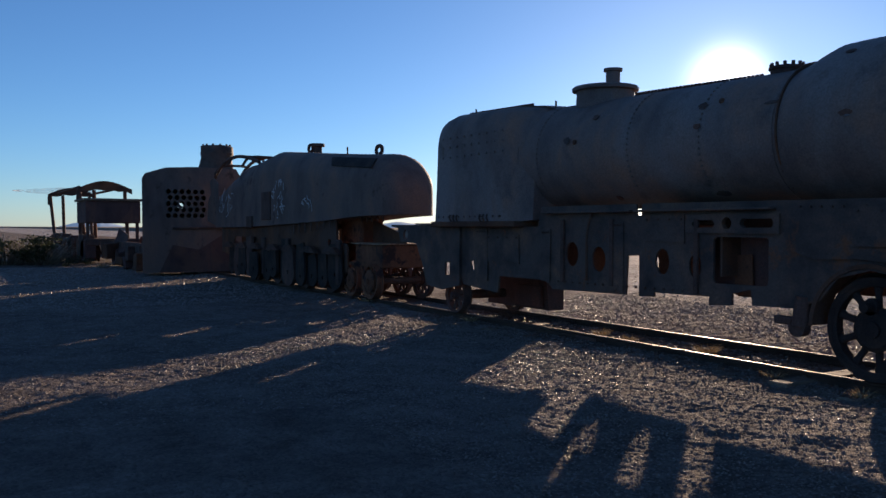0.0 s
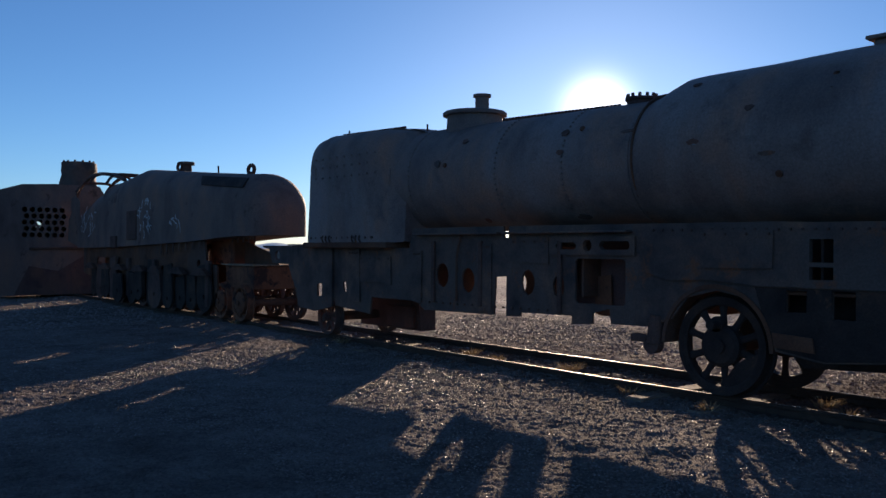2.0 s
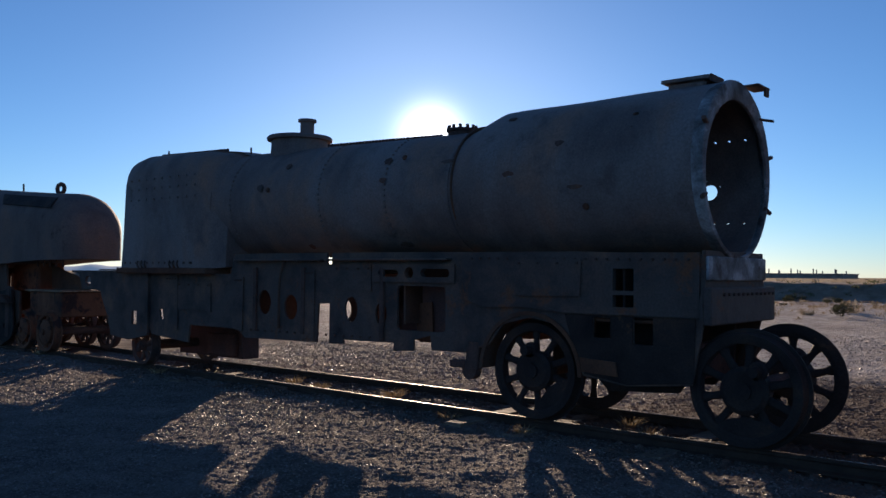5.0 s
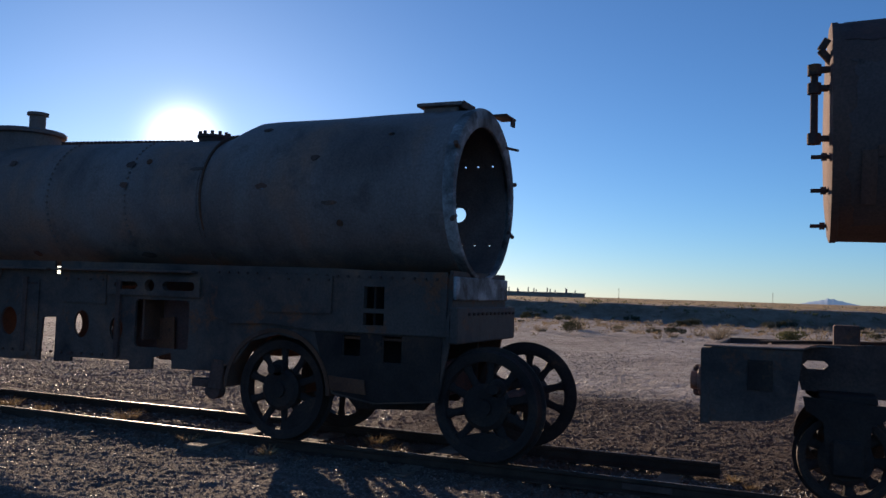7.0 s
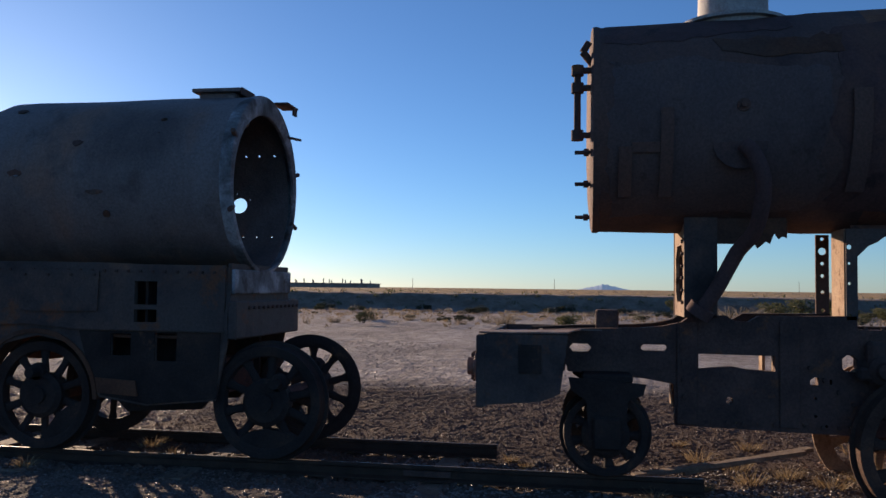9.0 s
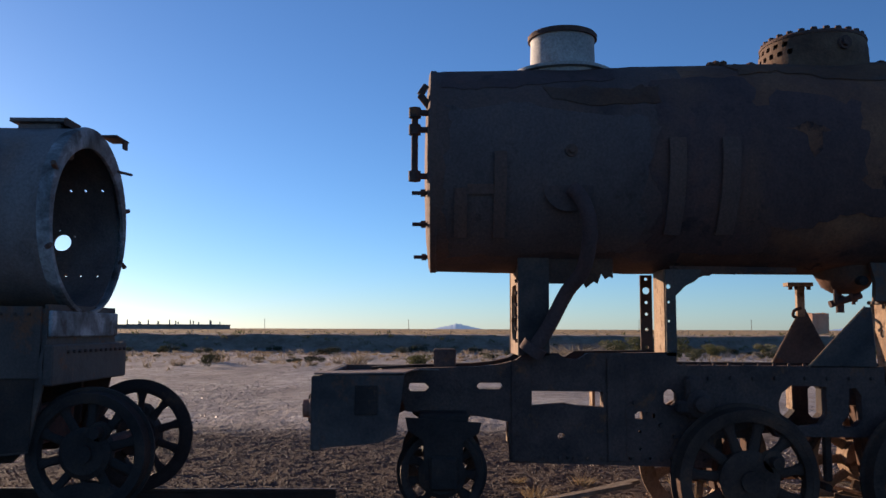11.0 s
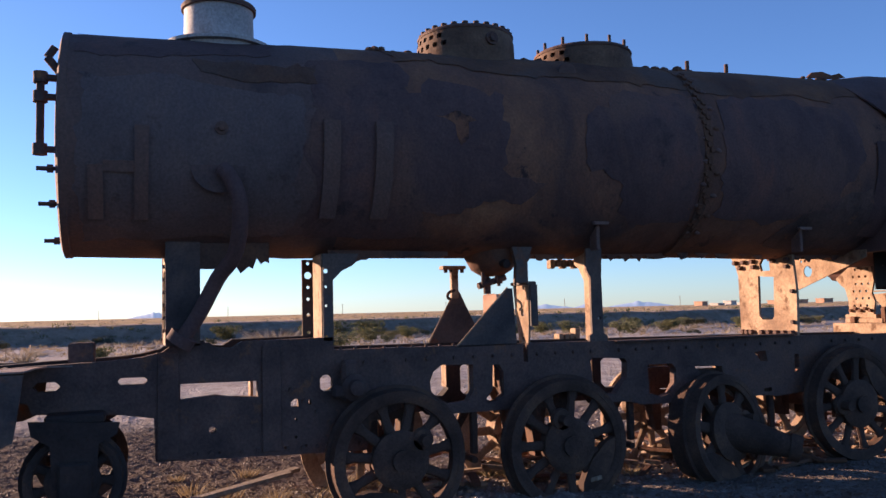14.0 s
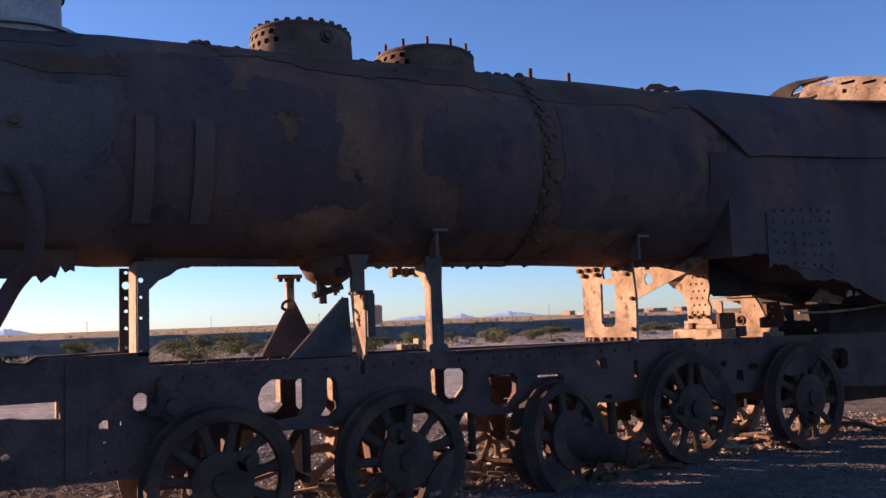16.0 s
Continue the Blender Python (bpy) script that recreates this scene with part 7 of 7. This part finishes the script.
for kind, bm, mat, label in (("green", leaf_crown(900, 0.9, 0.8, 0.06, 1), SHRUB, "olive green desert shrub on dry ground"), ("dark", leaf_crown(700, 0.8, 0.7, 0.06, 2), DARKSHRUB, "dark low desert shrub on dry ground"), ("straw", blades(140, 0.6, 0.55, 0.012, 3, 0.9), DULLSTRAW, "clump of dull dry bunch grass")):
    SHRUBS[kind] = tagged(part("shrub", bm, mat, None, "", False), label, "shrub", "shrubs on the plain")

rp = random.Random(21)
for i in range(170):
    y = rp.uniform(-60, 24)
    x = 53 - 20 * rp.random() ** 1.5
    shrub("straw" if i % 4 else "dark", x, y, rp.uniform(0.2, 0.75))
for i in range(26):
    shrub(rp.choice(("green", "dark")), rp.uniform(44, 55), rp.uniform(-65, -8), rp.uniform(0.6, 1.3))
for i in range(14):
    shrub("dark", rp.uniform(50, 57), rp.uniform(-8, 30), rp.uniform(0.4, 0.9))


def far_scrub(name, count, spot, h, mat, seed, label):
    """Uncounted small bushes, a few blades and twigs each, joined as stuff."""
    rnd = random.Random(seed)
    verts, faces = [], []
    for _ in range(count):
        x, y = spot(rnd)
        z, s = ground_height(x, y), h * rnd.uniform(0.4, 1.0) ** 1.5
        for _k in range(16):
            a, w = rnd.uniform(0, 6.28), rnd.uniform(0.05, 0.14) * s
            px, py, pz = x + rnd.gauss(0, 0.4) * s, y + rnd.gauss(0, 0.45) * s, z + rnd.uniform(0, 0.5) * s
            n = len(verts)
            verts += [(px - w * math.cos(a), py - w * math.sin(a), pz), (px + w * math.cos(a), py + w * math.sin(a), pz), (px + rnd.gauss(0, 0.2) * s, py + rnd.gauss(0, 0.2) * s, pz + rnd.uniform(0.3, 0.6) * s)]
            faces.append((n, n + 1, n + 2))
    me = bpy.data.meshes.new(name)
    me.from_pydata(verts, [], faces)
    me.materials.append(mat)
    tagged(new(name, me), label, "scrub", kind="stuff")


far_scrub("scrub", 1100, lambda r: (62 + 240 * r.random() ** 1.6, r.uniform(-190, 110)), 0.4, DULLSTRAW, 61, "sparse dry scrub over the far plain")
far_scrub("scrub", 420, lambda r: (57.0 + 3.4 * r.random(), r.uniform(-75, 40)), 0.4, SHRUB, 62, "low bushes growing up the bank")
far_scrub("scrub", 500, lambda r: (30 + 26 * r.random() ** 0.6, r.uniform(-62, 34)), 0.45, DULLSTRAW, 63, "low dry tufts before the bank")
far_scrub("scrub", 2600, lambda r: (56.5 - 20 * r.random() ** 1.7, r.uniform(-45, 40)), 0.22, STRAW, 64, "low straw and dry debris before the bank")
for x, y, s, k in ((1.9, 36.5, 1.6, "green"), (2.6, 37.0, 1.9, "straw"), (1.2, 37.5, 2.4, "straw"), (2.3, 38.5, 2.2, "straw"), (0.6, 36.0, 1.5, "green"), (3.0, 38.5, 1.7, "straw"), (0.0, 37.0, 2.2, "straw"), (3.5, 34.5, 0.7, "dark"), (4.2, 33.0, 0.6, "straw")):
    shrub(k, x, y, s)
for x, y, k, q in ((34.0, -8.2, "green", 1.15), (36.5, -6.0, "straw", 2.2), (37.5, -6.6, "straw", 2.0), (30.5, -6.2, "green", 0.5), (32.5, -8.8, "straw", 0.9), (38.0, -17.5, "green", 0.9), (41.0, -27.0, "green", 0.9), (43.0, -30.5, "green", 1.0), (46.0, -39.0, "green", 1.1), (33.0, 0.9, "green", 0.8), (36.0, 3.5, "straw", 1.2)):
    shrub(k, x, y, q)
shrub("green", 45.0, -19.5, 1.0)
shrub("green", 47.0, -24.5, 1.1)
for x, y, q in ((43.4, -12.3, 1.25), (42.2, -12.9, 0.6), (55.0, -13.6, 1.6), (55.5, -5.8, 1.4), (52.0, -17.2, 1.0), (54.0, -11.6, 1.3), (46.0, -14.2, 0.8), (56.0, -15.4, 1.5), (39.0, -9.6, 0.5), (48.0, -34.5, 1.0)):
    shrub("green", x, y, q)


scatter_stones("rubble", 420, (6.7, 8.4, -11.0, -5.2), (0.02, 0.1), 71, "sandy broken rubble under the stripped locomotive", PLATE)
scatter_stones("rubble", 160, (6.7, 8.0, -5.2, -1.8), (0.02, 0.07), 72, "sandy broken rubble under the driving wheels", PLATE)


def tuft(x, y, s, seed):
    s *= 0.55
    ob = tagged(part("grass_tuft", blades(70, 0.22 * s, 0.2 * s, 0.004, seed, 0.9, 0.8), STRAW, None, "", False), "small dry yellow grass tuft in the gravel", "grass", "grass tufts by the track")
    ob.location = (x, y, ground_height(x, y))


for i, (x, y, s) in enumerate(((7.05, 9.3, 1.0), (7.0, 7.4, 1.1), (6.9, 8.6, 0.9), (6.3, 5.9, 0.9), (6.2, 4.9, 0.8), (7.6, 0.85, 0.6), (7.4, 0.7, 0.5), (6.35, -0.35, 0.9), (7.0, -1.2, 1.2), (6.9, -1.8, 1.2), (6.3, 11.5, 1.0), (6.4, 15.5, 1.0), (7.2, -2.6, 1.2), (5.9, -1.7, 0.7), (7.9, -0.9, 1.2), (6.8, 3.9, 1.0), (7.2, 4.3, 1.0))):
    tuft(x, y, s, 40 + i)
for i in range(40):
    tuft(rp.uniform(6.6, 8.8), rp.uniform(-10, 0.1), rp.uniform(0.6, 1.3), 100 + i)


# ---- loose planks and plates on the ground ----
def plank(x, y, z, ln, yaw, tilt, material, label, name="plank", w=0.1):
    ob = tagged(part(name, box(bmesh.new(), -ln / 2, ln / 2, -w / 2, w / 2, 0, 0.035, 0.004), material, None, "", False), label, name, "scrap by the wheels")
    ob.matrix_basis = pose(x, y, z, 0, tilt, yaw)


plank(7.0, -0.95, 0.13, 1.5, -75, -7, WOOD, "weathered plank leaning under the wrecked frame")
plank(7.15, -1.2, 0.14, 1.2, -70, -8, WOOD, "weathered plank leaning under the wrecked frame")
for i in range(110):
    plank(rp.uniform(6.4, 8.6), rp.uniform(-11.0, -2.6), rp.uniform(0.01, 0.12), rp.uniform(0.15, 0.6), rp.uniform(0, 180), rp.uniform(-18, 18), PLATE if i % 2 else RUST, "bent rusted scrap piece lying by the wheels", "scrap", rp.uniform(0.04, 0.14))


# ---- distance ----
def far_building(x, y, sx, sy, h, mat, label, bays, yaw=0.0):
    z = ground_height(x, y)
    B = thing("building", label, "building", (x, y, z), "far buildings")
    m = Matrix.Translation((x, y, z)) @ Matrix.Rotation(radians(yaw), 4, "Z")
    wins = [rect(-sy / 2 + sy * (i + 0.3) / bays, -sy / 2 + sy * (i + 0.7) / bays, h * 0.35, h * 0.75) for i in range(bays)]
    w = part("wall", sheet(bmesh.new(), rect(-sy / 2, sy / 2, -0.5, h), wins, lambda u, v, q: m @ Vector((-sx / 2 + q, u, v)), 0.3), mat, B, "", False)
    bm = box(bmesh.new(), -sx / 2 + 0.31, sx / 2, -sy / 2, sy / 2, -0.5, h)
    bmesh.ops.transform(bm, matrix=m, verts=bm.verts)
    part("core", bm, mat, B, "", False)
    bm = box(bmesh.new(), -sx / 2 - 0.3, sx / 2 + 0.3, -sy / 2 - 0.3, sy / 2 + 0.3, h, h + 0.25)
    bmesh.ops.transform(bm, matrix=m, verts=bm.verts)
    part("roof", bm, mat, B, "", False)
    return B


B = far_building(330, 100, 20, 34, 1.6, RENDERED, "long low unfinished building with rebar columns", 10)
for i in range(15):
    y = 84 + i * 2.5 + 1.2 * math.sin(i * 2.3)
    part("column", box(bmesh.new(), 328, 328.5, y, y + 0.3, 2.7, 4.0 + 0.8 * (i * 7 % 3) / 2), RENDERED, B, "", False)
far_building(330, 128, 14, 22, 1.5, RENDERED, "long low unfinished building with rebar columns", 6)
for y, sy, h, mat, label in ((-228.5, 5, 2.2, BRICKY, "low brown brick house on the plain"), (-237, 6, 1.0, PALEWALL, "low pale house on the plain"), (-243.5, 5.0, 2.3, PALEWALL, "pale two-storey house on the plain"), (-251, 5, 1.0, PALEWALL, "low pale house on the plain"), (-268, 7, 1.9, BRICKY, "low brown brick house on the plain"), (-280, 16, 2.1, BRICKY, "long red brick house on the plain"), (-296, 10, 2.4, BRICKY, "low brown brick house on the plain")):
    far_building(300, y, 4, sy * 0.8, h * 0.75, mat, label, 3, 18)


def brick_hut(x, y, w, h):
    """A small roofless brick tower with an uneven parapet, on the plain above the bank."""
    z = ground_height(x, y)
    H = thing("brick_hut", "small square hut of bare red bricks on the plain", "hut", (x, y, z))
    m = Matrix.Translation((x, y, z)) @ Matrix.Rotation(radians(20), 4, "Z")
    def put(name, bm, mat, label=""):
        bmesh.ops.transform(bm, matrix=m, verts=bm.verts)
        part(name, bm, mat, H, label, False)
    for sx, x0, x1, y0, y1 in ((0, -w / 2, -w / 2 + 0.2, -w / 2, w / 2), (1, w / 2 - 0.2, w / 2, -w / 2, w / 2), (2, -w / 2 + 0.2, w / 2 - 0.2, -w / 2, -w / 2 + 0.2), (3, -w / 2 + 0.2, w / 2 - 0.2, w / 2 - 0.2, w / 2)):
        put("wall", box(bmesh.new(), x0, x1, y0, y1, -0.4, h), BRICKY)
    put("band", box(bmesh.new(), -w / 2 - 0.04, -w / 2, -w / 2, w / 2, h - 0.42, h - 0.3), BRICKY)
    for i in range(5):
        y0 = -w / 2 + w * i / 5
        put("parapet_block", box(bmesh.new(), -w / 2, -w / 2 + 0.2, y0, y0 + w / 5 * 0.7, h, h + 0.1 + 0.08 * (i * 3 % 4) / 3), BRICKY)
        put("parapet_block", box(bmesh.new(), y0, y0 + w / 5 * 0.7, w / 2 - 0.2, w / 2, h, h + 0.1 + 0.06 * (i % 2)), BRICKY)


brick_hut(92, -41.2, 2.3, 2.2)


def pole(x, y, h):
    P = thing("utility_pole", "thin wooden pole on the far plain", "pole", (x, y, ground_height(x, y)), "poles on the plain")
    z = ground_height(x, y)
    part("shaft", cyl(bmesh.new(), (x, y, z - 0.3), (x, y, z + h), 0.11, 0.08, 8), WOOD, P)
    part("cross_arm", box(bmesh.new(), x - 0.08, x + 0.08, y - 0.35, y + 0.35, z + h - 0.5, z + h - 0.42), WOOD, P)


for az in (11.5, 1.9, -6.0, -13.5, -20.5, -28.5, -36.0):
    pole(380 * math.cos(radians(az)), 380 * math.sin(radians(az)), 4.7)


def mountain(az, half, h, d=4200, seed=0):
    """A far ridge, half its width in degrees, h its height in metres."""
    bm = bmesh.new()
    n = 40
    rows = []
    for k, q in ((0, 0.0), (1, 0.35), (2, 0.7), (3, 1.0)):
        row = []
        for i in range(n + 1):
            a = radians(az - half + 2 * half * i / n)
            s = 1 - abs(2 * i / n - 1)
            hh = h * (s ** 0.8) * (0.9 + 0.3 * noise.noise(Vector((i * 0.25, seed, 0)))) if seed else h * s ** 1.25 * (0.9 + 0.35 * noise.noise(Vector((i * 0.45, az, 2))))
            hh = max(0, hh)
            dd = d + 250 * q
            row.append(bm.verts.new((dd * math.cos(a), dd * math.sin(a), -4 + hh * math.sin(q * math.pi / 2) + 4 * (hh > 0))))
        rows.append(row)
    for a, b in zip(rows, rows[1:]):
        for i in range(n):
            bm.faces.new((a[i], a[i + 1], b[i + 1], b[i]))
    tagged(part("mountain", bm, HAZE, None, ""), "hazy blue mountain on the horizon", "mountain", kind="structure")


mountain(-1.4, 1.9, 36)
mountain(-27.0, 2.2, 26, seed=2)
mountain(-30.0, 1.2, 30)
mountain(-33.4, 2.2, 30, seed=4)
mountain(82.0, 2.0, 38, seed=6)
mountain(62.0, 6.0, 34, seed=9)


def cloud(az, el, half, thick, d=4300):
    """A thin streak of evening cloud low over the horizon."""
    mat = bpy.data.materials.new("thin_cloud")
    mat.use_nodes = True
    nt = mat.node_tree
    bsdf = nt.nodes["Principled BSDF"]
    bsdf.inputs["Base Color"].default_value = (0.85, 0.8, 0.78, 1)
    bsdf.inputs["Roughness"].default_value = 1.0
    tc = nt.nodes.new("ShaderNodeTexCoord")
    fac = ramp(nt, noise_tex(nt, tc.outputs["Object"], 0.012, 5, 0.6), [(0.3, (0.0, 0.0, 0.0)), (0.75, (0.55, 0.55, 0.55))])
    nt.links.new(fac, bsdf.inputs["Alpha"])
    a, e = radians(az), radians(el)
    c = Vector((math.cos(a), math.sin(a), math.tan(e))) * d
    side = Vector((-math.sin(a), math.cos(a), 0))
    bm = bmesh.new()
    lathe(bm, [(-half, 1.0), (-half * 0.7, thick * 0.4), (-half * 0.2, thick), (half * 0.4, thick * 0.7), (half, 1.0)], "z", (0, 0, 0), 20, False, thick * 0.3)
    bmesh.ops.transform(bm, matrix=Matrix.Translation(c) @ side.to_track_quat("Z", "Y").to_matrix().to_4x4(), verts=bm.verts)
    ob = part("cloud", bm, mat)
    ob.visible_shadow = False
    tagged(ob, "thin pale streak of cloud over the horizon", "cloud", kind="structure")


cloud(84.2, 2.2, 170, 16)
